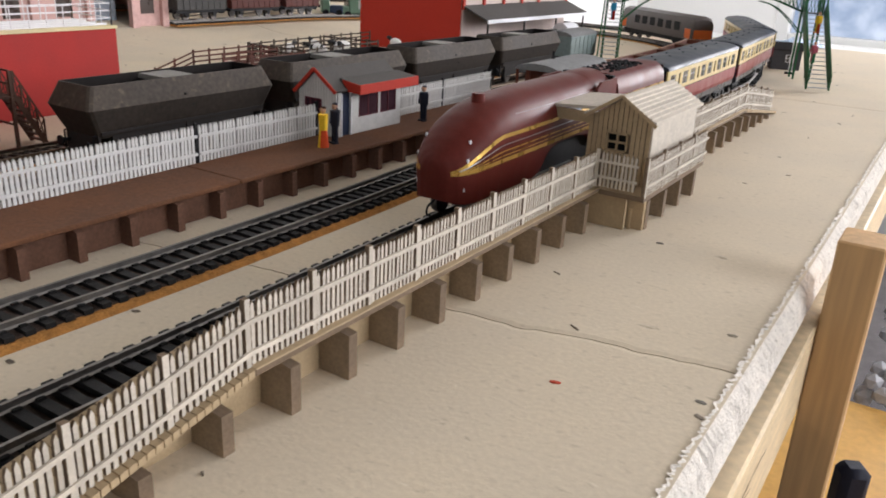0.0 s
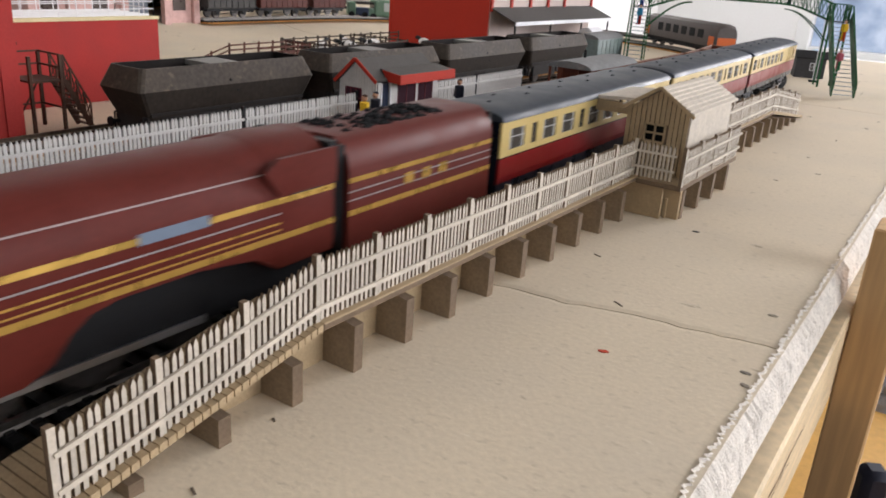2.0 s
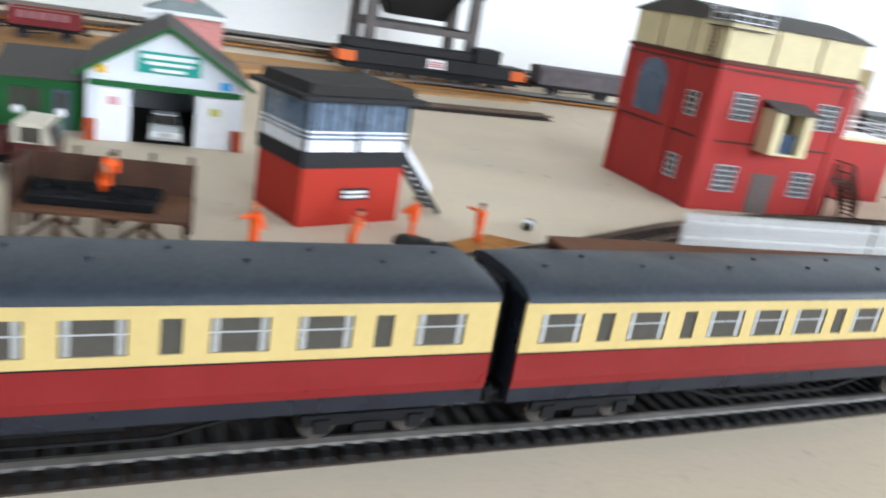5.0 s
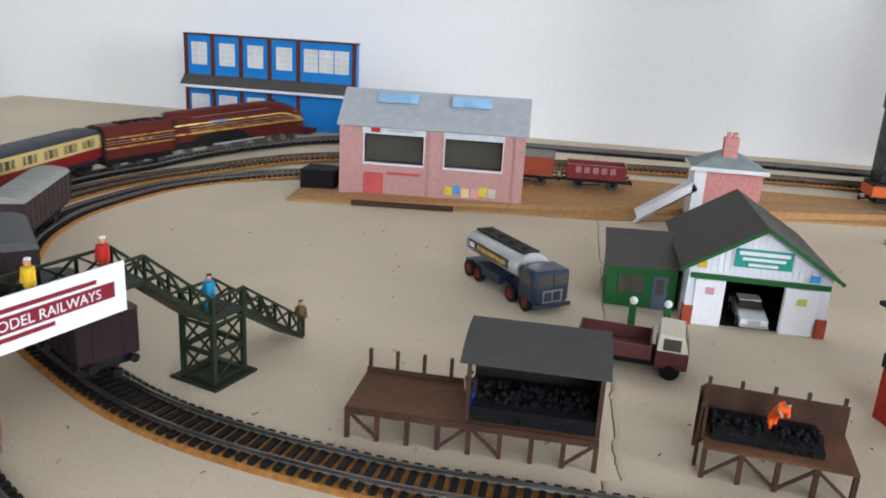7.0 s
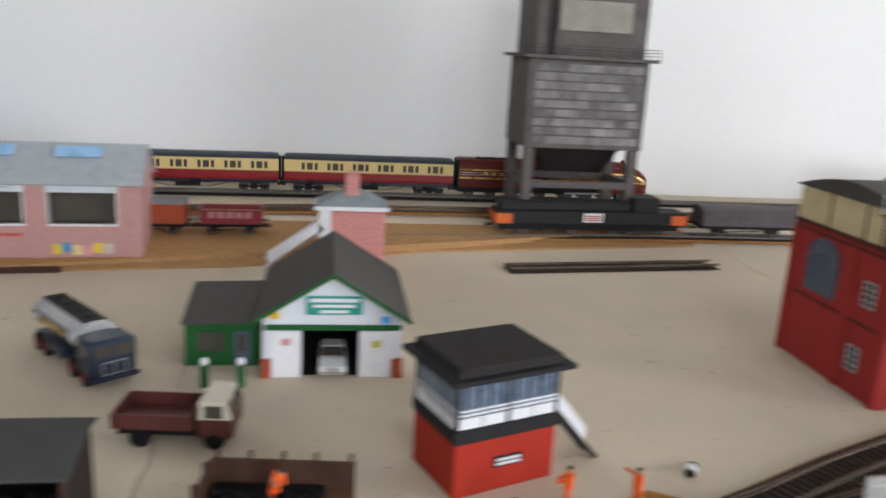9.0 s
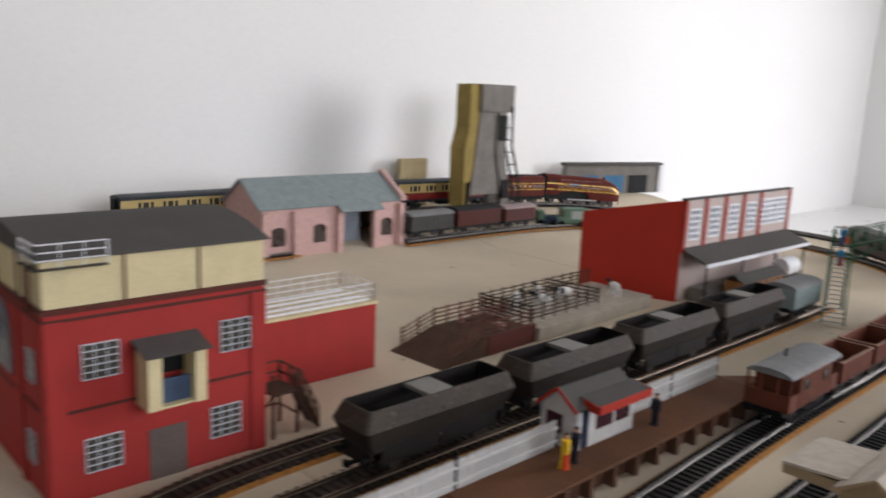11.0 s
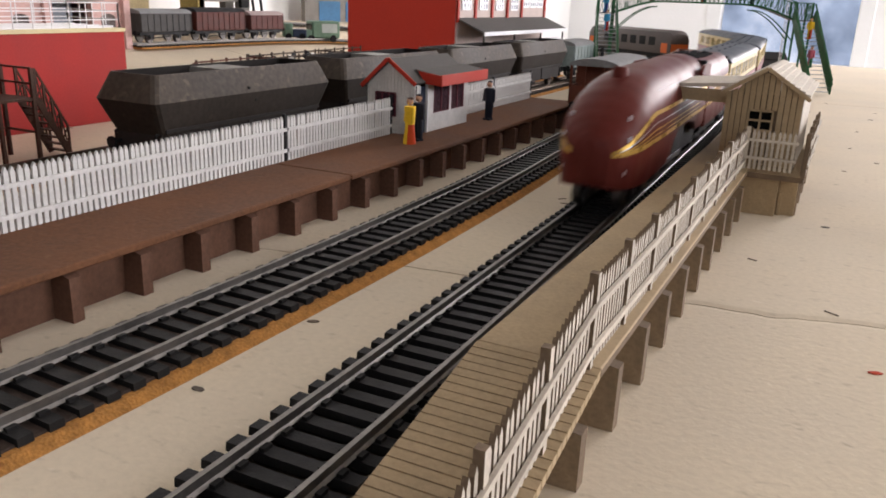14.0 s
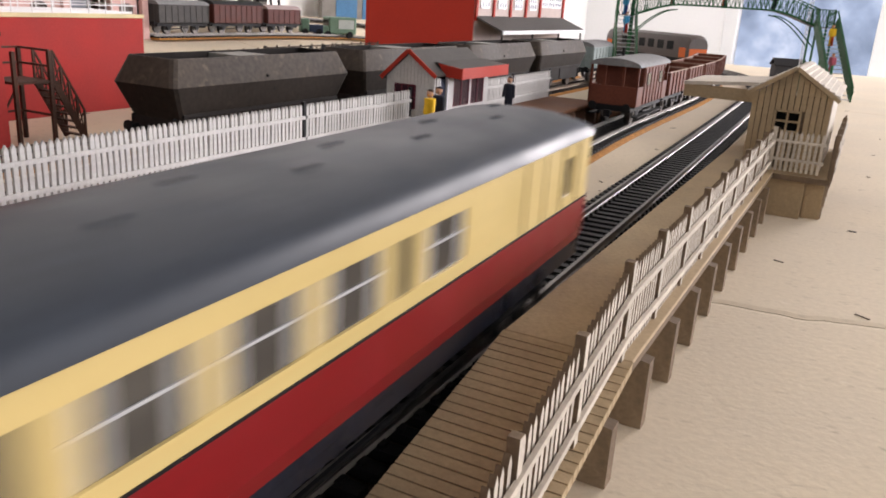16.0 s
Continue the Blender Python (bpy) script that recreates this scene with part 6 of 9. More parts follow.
def garage():
    x1, y0, y1, d, ze, za = -0.522, -0.248, -0.151, 0.125, 0.0460, 0.0765
    W = y1 - y0
    th = thing("motor_garage", x1, y0, 0, 90, "white-sided motor repair garage with a grey roof and green trim", "garage")
    # local x along the front, y to the back
    o0, o1, oz = 0.0265, 0.0665, 0.0365
    bm = B()
    box(bm, 0, o0, 0, 0.0015, 0, oz), box(bm, o1, W, 0, 0.0015, 0, oz)
    prism(bm, ((0, oz), (W, oz), (W, ze), (W / 2, za - 0.002), (0, ze)), "y", 0, 0.0015)
    box(bm, 0, 0.0015, 0.0015, d, 0, ze), box(bm, W - 0.0015, W, 0.0015, d, 0, ze)
    prism(bm, ((0.0015, 0), (W - 0.0015, 0), (W - 0.0015, ze), (W / 2, za - 0.002), (0.0015, ze)), "y", d - 0.0015, d)
    part("wall", bm, M_WCARD, th, "white corrugated walls")
    bm = B()
    for k in range(22):
        x = 0.0022 + k * (W - 0.004) / 22
        top = ze + (za - ze) * (1 - abs(x - W / 2) / (W / 2)) - 0.003
        lo = oz + 0.004
        box(bm, x, x + 0.0016, -0.0004, 0, lo, max(lo + 0.001, top))
        if x + 0.002 < 0.004 or x > W - 0.006:
            box(bm, x, x + 0.0016, -0.0004, 0, 0.0135, lo)
    part("siding_rib", bm, M_WCARD, th)
    for a, b in ((0.0055, o0 - 0.0006), (o1 + 0.0006, W - 0.0075)):
        bm = B()
        box(bm, a, b, -0.0014, -0.0004, 0.0003, oz - 0.0015, bev=0.0003)
        part("sliding_door", bm, M_WHITE, th)
    for a in (-0.0008, W - 0.0060):
        bm = B()
        box(bm, a, a + 0.0068, -0.0022, 0.0068, 0, 0.0140)
        part("brick_pier", bm, mat("orange_brick", (0.36, 0.07, 0.03), 0.8, var=0.25, scale=300), th, "red brick corner pier")
    bm = B()
    box(bm, 0.0015, W - 0.0010, -0.0030, -0.0004, oz - 0.0005, oz + 0.0030)
    part("door_track", bm, M_GREEN, th, "green door track")
    for s in (0, 1):
        bm = B()
        xe = -0.0065 if s == 0 else W + 0.0065
        slab(bm, (W / 2, -0.005, za + 0.0006), (W / 2, d + 0.003, za + 0.0006), (xe, d + 0.003, ze - 0.0030), (xe, -0.005, ze - 0.0030), 0.0013)
        part("roof_slope", bm, M_FELT, th)
        bm = B()
        beam(bm, (W / 2, -0.0054, za - 0.0002), (xe, -0.0054, ze - 0.0038), 0.0009, 0.0026)
        part("bargeboard", bm, M_GREEN, th)
    bm = B()
    box(bm, 0.0295, 0.0685, -0.0012, -0.0004, 0.0470, 0.0605)
    sg = part("sign", bm, M_TEAL, th, "teal garage sign with pale lettering")
    bm = B()
    for k, (ww, hh) in enumerate(((0.034, 0.0026), (0.029, 0.0020), (0.020, 0.0020))):
        z = 0.0575 - 0.0041 * k
        box(bm, 0.0490 - ww / 2, 0.0490 + ww / 2, -0.0016, -0.0012, z - hh / 2, z + hh / 2)
    part("lettering_bar", bm, M_WHITE, sg)
    for x, z, c in ((0.0085, 0.0440, (0.75, 0.45, 0.03)), (W - 0.0120, 0.0410, (0.05, 0.32, 0.7)), (0.0160, 0.0245, (0.6, 0.3, 0.32)), (0.0790, 0.0230, (0.55, 0.55, 0.12))):
        bm = B()
        box(bm, x - 0.0030, x + 0.0030, -0.0020, -0.0014, z, z + 0.0050, pose(0, 0, 0))
        part("badge", bm, mat("badge_%d" % int(x * 1e4), c, 0.5), th)
    bm = B()
    box(bm, 0.002, W - 0.002, 0.003, d - 0.002, 0.0002, 0.0008)
    part("floor_sheet", bm, M_GREYD, th)
    # lean-to office
    off = thing("garage_office", -0.543, -0.304, 0, 90, "small green timber garage office with a grey lean-to roof", "office")
    bm = B()
    box(bm, 0, 0.052, 0, 0.060, 0, 0.0325, bev=0.0004)
    part("wall", bm, M_GREEN, off)
    bm = B()
    slab(bm, (-0.002, -0.003, 0.0330), (0.0545, -0.003, 0.0345), (0.0545, 0.062, 0.0460), (-0.002, 0.062, 0.0445), 0.0012)
    part("roof", bm, M_FELT, off)
    window(off, pose(0.0185, -0.0002, 0.0110), 0.0190, 0.0150, 2, 1, M_GREEN, M_PANE)
    bm = B()
    box(bm, 0.0345, 0.0455, -0.0008, 0.0, 0, 0.0265)
    dr = part("door", bm, mat("slate_blue_door", (0.07, 0.09, 0.12), 0.5), off)
    bm = B()
    box(bm, 0.0370, 0.0430, -0.0011, -0.0008, 0.0120, 0.0240)
    part("pane", bm, M_PANE, dr)
    for x, y in ((-0.506, -0.285), (-0.506, -0.261)):
        p = thing("petrol_pump", x, y, 0, 90, "green petrol pump with a white globe on top", "petrol pump", "garage pumps")
        bm = B()
        box(bm, -0.0025, 0.0025, -0.002, 0.002, 0, 0.0160, bev=0.0005)
        part("body", bm, M_GREEN, p)
        bm = B()
        blob(bm, (0, 0, 0.0185), 0.0030, sub=2)
        part("globe", bm, M_WHITE, p, smooth=True)


def shop():
    x1, y0, y1, d, ze, za = -0.794, -0.592, -0.391, 0.085, 0.0835, 0.1160
    W = y1 - y0
    th = thing("depot_building", x1, y0, 0.0035, 94, "pink card depot building with big dark windows and a pale roof", "depot")
    ze, za = ze - 0.0035, za - 0.0035
    bm = B()
    w0, w1, w2, w3, zl, zh = 0.026, 0.092, 0.115, 0.178, 0.038, 0.070
    for a, b in ((0, w0), (w1, w2), (w3, W)):
        bm = B()
        box(bm, a, b, 0, 0.002, 0, ze)
        part("front_panel", bm, M_PINK2, th, "faded pink brick-paper wall")
    for a, b in ((w0, w1), (w2, w3)):
        for lo, hi in ((0, zl), (zh, ze)):
            bm = B()
            box(bm, a, b, 0, 0.002, lo, hi)
            part("front_panel", bm, M_PINK2, th, "faded pink brick-paper wall")
    for x in (0, W - 0.002):
        bm = B()
        prism(bm, ((0.002, 0), (d, 0), (d, ze), (d / 2, za), (0.002, ze)), "x", x, x + 0.002)
        part("gable_wall", bm, M_PINK2, th)
    bm = B()
    box(bm, 0.002, W - 0.002, d - 0.002, d, 0, ze)
    part("back_wall", bm, M_PINK2, th)
    for a in (-0.001, 0.0985, W - 0.010):
        bm = B()
        box(bm, a, a + 0.011, -0.002, 0, 0, ze - 0.001)
        part("pilaster", bm, M_PINK2, th)
    for a, b in ((w0, w1), (w2, w3)):
        bm = B()
        box(bm, a, b, 0.010, 0.0108, zl, zh)
        part("dark_window", bm, M_PANE, th, "large dark window")
        bm = B()
        for q in ((a - 0.001, b + 0.001, zl - 0.002, zl), (a - 0.001, a, zl, zh), (b, b + 0.001, zl, zh)):
            box(bm, q[0], q[1], -0.0012, 0.004, q[2], q[3])
        part("window_frame", bm, M_WHITE, th)
        bm = B()
        box(bm, a - 0.002, b + 0.002, -0.0018, 0, zh, zh + 0.009)
        part("fascia", bm, mat("pale_blue_fascia", (0.58, 0.62, 0.66), 0.6), th)
    bm = B()
    box(bm, 0.034, 0.044, -0.0023, -0.0018, zh + 0.002, zh + 0.0075)
    part("red_badge", bm, M_REDFLAT, th)
    text_bars(th, pose(0.066, -0.0019, zh + 0.0025), 0.036, 0.004, 1, mat("pale_grey_print", (0.45, 0.42, 0.45), 0.6))
    bm = B()
    box(bm, 0.026, 0.048, -0.0008, 0, 0, 0.027)
    part("red_door", bm, mat("red_door", (0.55, 0.10, 0.10), 0.6), th)
    bm = B()
    box(bm, 0.052, 0.090, -0.0010, 0, 0.0255, 0.0285)
    part("red_rail", bm, mat("red_door", (0.55, 0.10, 0.10), 0.6), th)
    rng = random.Random(12)
    for k, c in enumerate(((0.75, 0.6, 0.05), (0.1, 0.3, 0.6), (0.8, 0.65, 0.3), (0.75, 0.35, 0.35), (0.8, 0.62, 0.06), (0.6, 0.55, 0.5))):
        bm = B()
        x = 0.117 + 0.0095 * k
        box(bm, 0, 0.0085, -0.0006, 0, 0, 0.010, pose(x, 0, 0.006 + rng.uniform(0, 0.004), 0, rng.uniform(-15, 15), 0))
        part("graffiti_patch", bm, mat("graffiti_%d" % k, c, 0.6), th)
    for s in (0, 1):
        bm = B()
        y = -0.004 if s == 0 else d + 0.003
        slab(bm, (-0.004, d / 2, za + 0.001), (W + 0.004, d / 2, za + 0.001), (W + 0.004, y, ze - 0.002), (-0.004, y, ze - 0.002), 0.0014)
        part("roof_slope", bm, M_PALESLATE, th)
    for x in (0.036, 0.118):
        bm = B()
        slab(bm, (x, d / 2 - 0.008, za - 0.0020), (x + 0.044, d / 2 - 0.008, za - 0.0020), (x + 0.044, d / 2 - 0.020, za - 0.0110), (x, d / 2 - 0.020, za - 0.0110), -0.0010)
        part("skylight", bm, mat("blue_skylight", (0.30, 0.52, 0.75), 0.3), th, "pale blue skylight")
    b = thing("coal_box", -0.820, -0.622, 0.0035, 0, "black open box beside the depot", "box")
    bm = B()
    box(bm, -0.018, 0.018, -0.020, 0.020, 0, 0.022, bev=0.0008)
    part("body", bm, M_BLACK, b)


def blue_terrace():
    L, x = 0.252, -1.030
    th = thing("low_relief_terrace", x, -0.896, rise(x), 90.0, "bright blue low-relief terrace front with a grey canopy", "building front")
    zt = 0.152 - rise(x)
    bm = B()
    box(bm, 0, L, 0, 0.012, 0, zt)
    part("wall", bm, M_BLUEC, th, "bright blue wall")
    for k, u in enumerate((0.0, 0.040, 0.082, 0.124, 0.166, L - 0.006)):
        bm = B()
        box(bm, u, u + 0.0055, -0.0016, 0, 0, zt)
        part("pilaster", bm, M_OXIDE, th)
    bm = B()
    box(bm, -0.001, L + 0.001, -0.002, 0.013, zt, zt + 0.002)
    part("coping", bm, M_OXIDE, th)
    pale = mat("pale_blind", (0.62, 0.62, 0.60), 0.6)
    for u in (0.0225, 0.064, 0.106, 0.148):
        window(th, pose(u, -0.0002, 0.082), 0.022, 0.030, 2, 4, M_WHITE, pale)
    for u in (0.187, 0.209, 0.231):
        window(th, pose(u, -0.0002, 0.082), 0.0195, 0.030, 2, 4, M_WHITE, pale)
    for u in (0.0225, 0.064, 0.106):
        window(th, pose(u, -0.0002, 0.012), 0.026, 0.028, 2, 1, M_WHITE, pale)
    bm = B()
    slab(bm, (-0.001, 0, 0.068), (L - 0.004, 0, 0.068), (L - 0.004, -0.016, 0.054), (-0.001, -0.016, 0.054), 0.0015)
    part("canopy", bm, M_FELT, th)
    bm = B()
    box(bm, -0.001, L - 0.004, -0.0172, -0.016, 0.0510, 0.0545)
    part("canopy_edge", bm, M_WHITE, th)
    bm = B()
    box(bm, -0.006, 0.196, -0.030, -0.0018, 0.0002, 0.0060, bev=0.0006)
    part("plinth", bm, M_OXIDE, th, "dark red raised pavement along the foot")
    bm = B()
    box(bm, -0.006, 0.188, -0.0335, -0.0302, 0.0002, 0.0048)
    part("kerb", bm, M_FELT, th)


def pink_cabin():
    th = thing("lineside_cabin", -0.800, -0.214, rise(-0.80), 90, "small pink brick cabin with a chimney and white ramp", "cabin")
    bm = B()
    box(bm, 0.012, 0.068, 0, 0.045, 0, 0.066)
    part("wall", bm, mat("rose_brick", (0.60, 0.26, 0.24), 0.8, var=0.2, scale=260), th)
    bm = B()
    box(bm, 0.0, 0.012, 0.0, 0.045, 0, 0.066)
    part("white_end", bm, M_WHITE, th)
    bm = B()
    a = [(-0.004, -0.005, 0.066), (0.072, -0.005, 0.066), (0.072, 0.050, 0.066), (-0.004, 0.050, 0.066)]
    t = (0.034, 0.022, 0.086)
    vs = [bm.verts.new(p) for p in a]
    tv = bm.verts.new(t)
    for i in range(4):
        bm.faces.new((vs[i], vs[(i + 1) % 4], tv))
    bm.faces.new(vs[::-1])
    bmesh.ops.recalc_face_normals(bm, faces=bm.faces)
    part("hipped_roof", bm, M_SLATE, th)
    bm = B()
    box(bm, -0.0045, 0.0725, -0.0055, -0.0045, 0.0635, 0.0675), box(bm, -0.005, -0.0045, -0.0055, 0.050, 0.0635, 0.0675)
    part("gutter", bm, M_WHITE, th)
    bm = B()
    box(bm, 0.027, 0.041, 0.010, 0.022, 0.066, 0.097), box(bm, 0.029, 0.033, 0.013, 0.019, 0.097, 0.102), box(bm, 0.035, 0.039, 0.013, 0.019, 0.097, 0.102)
    part("chimney", bm, mat("rose_brick", (0.60, 0.26, 0.24), 0.8), th)
    bm = B()
    slab(bm, (0.0, 0.0, 0.040), (0.0, 0.016, 0.040), (-0.055, 0.016, 0.001), (-0.055, 0.0, 0.001), 0.0015)
    part("ramp", bm, M_WHITE, th, "white sloping ramp")
    for y in (0.0, 0.016):
        bm = B()
        slab(bm, (0.0, y, 0.050), (0.0, y + 0.0008, 0.050), (-0.055, y + 0.0008, 0.012), (-0.055, y, 0.012), 0.010)
        part("ramp_side", bm, M_WHITE, th)


def coaling_tower():
    x0, x1, y0, y1 = -1.000, -0.910, 0.024, 0.166
    th = thing("coaling_tower", x1, y0, 0, 91.0, "tall weathered grey concrete coaling tower over the siding", "coaling tower")
    W, D = y1 - y0, x1 - x0
    zr = 0.012
    for x in (0, W - 0.012):
        for y in (0, D - 0.012):
            bm = B()
            box(bm, x, x + 0.012, y, y + 0.012, 0.002, 0.122, bev=0.0006)
            part("leg", bm, M_CONC, th)
    bm = B()
    for y in (0, D - 0.010):
        box(bm, 0.012, W - 0.012, y + 0.001, y + 0.009, 0.074, 0.082)
    for x in (0, W - 0.010):
        box(bm, x + 0.001, x + 0.009, 0.012, D - 0.012, 0.074, 0.082)
    part("cross_beam", bm, M_CONC, th)
    bm = B()
    box(bm, -0.002, W + 0.002, -0.002, D + 0.002, 0.122, 0.226, bev=0.001)
    part("bunker", bm, M_CONC, th, "board-marked concrete bunker")
    rng = random.Random(21)
    for k in range(9):
        z = 0.128 + k * 0.0105
        x = 0.006
        while x < W - 0.012:
            w = rng.uniform(0.012, 0.03)
            bm = B()
            box(bm, x, min(W - 0.006, x + w), -0.0034, -0.0018, z, z + 0.0085)
            part("stone", bm, M_STONE, th)
            x += w + 0.0015
    bm = B()
    loft(bm, [[(0.02, 0.012, 0.122), (W - 0.02, 0.012, 0.122), (W - 0.02, D - 0.012, 0.122), (0.02, D - 0.012, 0.122)], [(0.035, 0.03, 0.090), (W - 0.035, 0.03, 0.090), (W - 0.035, D - 0.03, 0.090), (0.035, D - 0.03, 0.090)]])
    part("hopper", bm, M_GREYD, th, "dark steel hopper chute")
    bm = B()
    box(bm, -0.010, W + 0.010, -0.010, D + 0.008, 0.226, 0.230)
    part("gallery", bm, M_CONC, th)
    railing(th, ((-0.009, -0.009, 0.230), (W + 0.009, -0.009, 0.230)), 0.011, M_GREYP)
    railing(th, ((W + 0.009, -0.009, 0.230), (W + 0.009, D + 0.007, 0.230)), 0.011, M_WHITE)
    bm = B()
    box(bm, 0.004, W - 0.004, 0.002, D, 0.230, 0.330, bev=0.001)
    part("top_house", bm, M_CONC, th)
    bm = B()
    box(bm, 0.030, W - 0.025, -0.0005, 0.002, 0.258, 0.292)
    part("panel", bm, mat("pale_concrete", (0.30, 0.28, 0.24), 0.85, var=0.2, scale=60), th, "pale rendered panel")
    bm = B()
    box(bm, 0.020, 0.026, -0.002, 0.002, 0.230, 0.330)
    part("pipe", bm, M_GREYD, th)


def ash_tower():
    """The tall tapering tower near the far corner."""
    th = thing("ash_tower", -0.945, 0.955, 0, 90, "tall tapering stained concrete and ochre tower with iron ladder", "tower")
    # local x along the yard (world y), local y to the wall
    def slice_(z, x0, x1, y0, y1):
        return [(x0, y0, z), (x1, y0, z), (x1, y1, z), (x0, y1, z)]
    bm = B()
    loft(bm, [slice_(0.068, 0.022, 0.100, 0.004, 0.040), slice_(0.110, 0.030, 0.094, 0.004, 0.040), slice_(0.205, 0.040, 0.090, 0.004, 0.040)])
    part("shaft", bm, M_CONC2, th, "grey stained concrete shaft")
    bm = B()
    box(bm, 0.038, 0.116, 0.0, 0.042, 0.205, 0.250, bev=0.001)
    part("head_house", bm, M_CONC2, th)
    bm = B()
    prism(bm, ((0.012, 0.03), (0.021, 0.04), (0.030, 0.11), (0.039, 0.205), (0.039, 0.249), (0.018, 0.249), (0.018, 0.18), (0.008, 0.145)), "y", 0.006, 0.040)
    part("ochre_flank", bm, M_OCHRE, th, "ochre yellow weathered flank")
    for pts in (((0.080, 0.205), (0.098, 0.205), (0.098, 0.140), (0.112, 0.075), (0.120, 0.0), (0.100, 0.0), (0.094, 0.075), (0.078, 0.14)),):
        for y in (0.0, 0.030):
            bm = B()
            prism(bm, pts, "y", y, y + 0.012)
            part("leg", bm, M_CONC2, th)
    bm = B()
    box(bm, 0.014, 0.024, 0.006, 0.014, 0.002, 0.09), box(bm, 0.014, 0.024, 0.030, 0.040, 0.002, 0.09)
    part("rear_leg", bm, M_CONC2, th)
    bm = B()
    for a, b in (((0.098, 0.215), (0.100, 0.150)), ((0.100, 0.150), (0.122, 0.09)), ((0.122, 0.09), (0.138, 0.0))):
        for y in (-0.004, 0.012):
            beam(bm, (a[0] + 0.01, y, a[1]), (b[0] + 0.01, y, b[1]), 0.0030)
    for k in range(9):
        z = 0.012 + k * 0.021
        x = 0.146 - z * 0.22
        beam(bm, (x, -0.004, z), (x, 0.012, z), 0.0014)
    part("hoist_rail", bm, M_BLACK, th, "black iron hoist rails")
    bm = B()
    box(bm, 0.081, 0.100, -0.002, 0.004, 0.158, 0.200), box(bm, 0.094, 0.112, -0.002, 0.004, 0.060, 0.092)
    part("opening", bm, M_DARK, th)


def back_shed():
    th = thing("low_relief_shed", -1.085, 1.40, rise(-1.1), 75, "grey low-relief engine shed with blue doors against the wall", "building front")
    bm = B()
    box(bm, 0, 0.265, 0, 0.012, 0, 0.062)
    part("wall", bm, M_CONC2, th)
    for x, c in ((0.035, M_BLUEC), (0.105, M_BLUEC), (0.175, M_BLACK)):
        bm = B()
        box(bm, x, x + 0.055, -0.001, 0, 0, 0.040)
        part("door", bm, mat("dull_blue_door", (0.05, 0.15, 0.27), 0.7) if c is M_BLUEC else c, th)
    bm = B()
    box(bm, -0.003, 0.268, -0.006, 0.014, 0.062, 0.068)
    part("coping", bm, M_FELT, th)
    bm = B()
    box(bm, 0.262, 0.276, -0.004, 0.014, 0, 0.060)
    part("white_pier", bm, M_WHITE, th)
    th2 = thing("card_backing", -1.10, 0.955, rise(-1.1), 88, "small ochre card building end against the wall", "building front")
    bm = B()
    box(bm, 0, 0.060, 0, 0.010, 0, 0.085)
    part("wall", bm, mat("ochre_card", (0.45, 0.36, 0.2), 0.8, var=0.2, scale=60), th2)


station_building()
water_tower()
annex()
outside_stair()
pink_shed()
factory()
timber_store()
signal_cabin()
garage()
shop()
blue_terrace()
pink_cabin()
coaling_tower()
ash_tower()
back_shed()

# ---- standing rolling stock ----
def on_track(line, y, near_x):
    """Place and heading on a line, at y and closest to near_x."""
    best = min(range(1, len(line) - 1), key=lambda i: abs(line[i].y - y) + 0.6 * abs(line[i].x - near_x))
    p, d = line[best], tangent(line, best)
    return p.x, p.y, rise(p.x) + 0.0061, math.degrees(math.atan2(-d.x, d.y))


def stand(th, where):
    x, y, z, rz = where
    th.matrix_basis = pose(x, y, z, 0, 0, rz)
    return th


def chassis(th, L, wheel_y, r=0.0062, w=0.0125):
    bm = B()
    for s in (-1, 1):
        box(bm, s * w - 0.0008, s * w + 0.0008, -L / 2, L / 2, 0.0100, 0.0135)
        for y in wheel_y:
            prism(bm, ((y - 0.0045, 0.0100), (y + 0.0045, 0.0100), (y + 0.0016, 0.0050), (y - 0.0016, 0.0050)), "x", min(s * w, s * (w + 0.001)), max(s * w, s * (w + 0.001)))
        beam(bm, (s * (w + 0.0008), -L * 0.3, 0.0060), (s * (w + 0.0008), L * 0.1, 0.0085), 0.0006, 0.0012)
    box(bm, -w, w, -L / 2, -L / 2 + 0.0015, 0.0100, 0.0145), box(bm, -w, w, L / 2 - 0.0015, L / 2, 0.0100, 0.0145)
    part("chassis", bm, M_BLACK, th)
    wheels(th, wheel_y, r)
    for y, d in ((-L / 2, -1), (L / 2, 1)):
        buffers(th, y, d)


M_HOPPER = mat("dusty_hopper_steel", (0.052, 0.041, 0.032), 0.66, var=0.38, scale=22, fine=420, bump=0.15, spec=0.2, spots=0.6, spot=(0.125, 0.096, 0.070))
# the darker of the two hopper colours, for the lower side sheets
M_HOPLOW = mat("dark_hopper_steel", (0.024, 0.018, 0.014), 0.70, var=0.35, scale=30, fine=420, bump=0.15, spec=0.2, spots=0.4, spot=(0.060, 0.042, 0.030))


def rounded(x, y, z, c):
    """An oblong ring at height z with corners taken off in two facets."""
    k = c * 0.3
    corner = [(x, y - c), (x - k, y - k), (x - c, y)]
    ring = [(a, b, z) for a, b in corner]
    ring += [(-a, b, z) for a, b in corner[::-1]]
    ring += [(-a, -b, z) for a, b in corner]
    return ring + [(a, -b, z) for a, b in corner[::-1]]


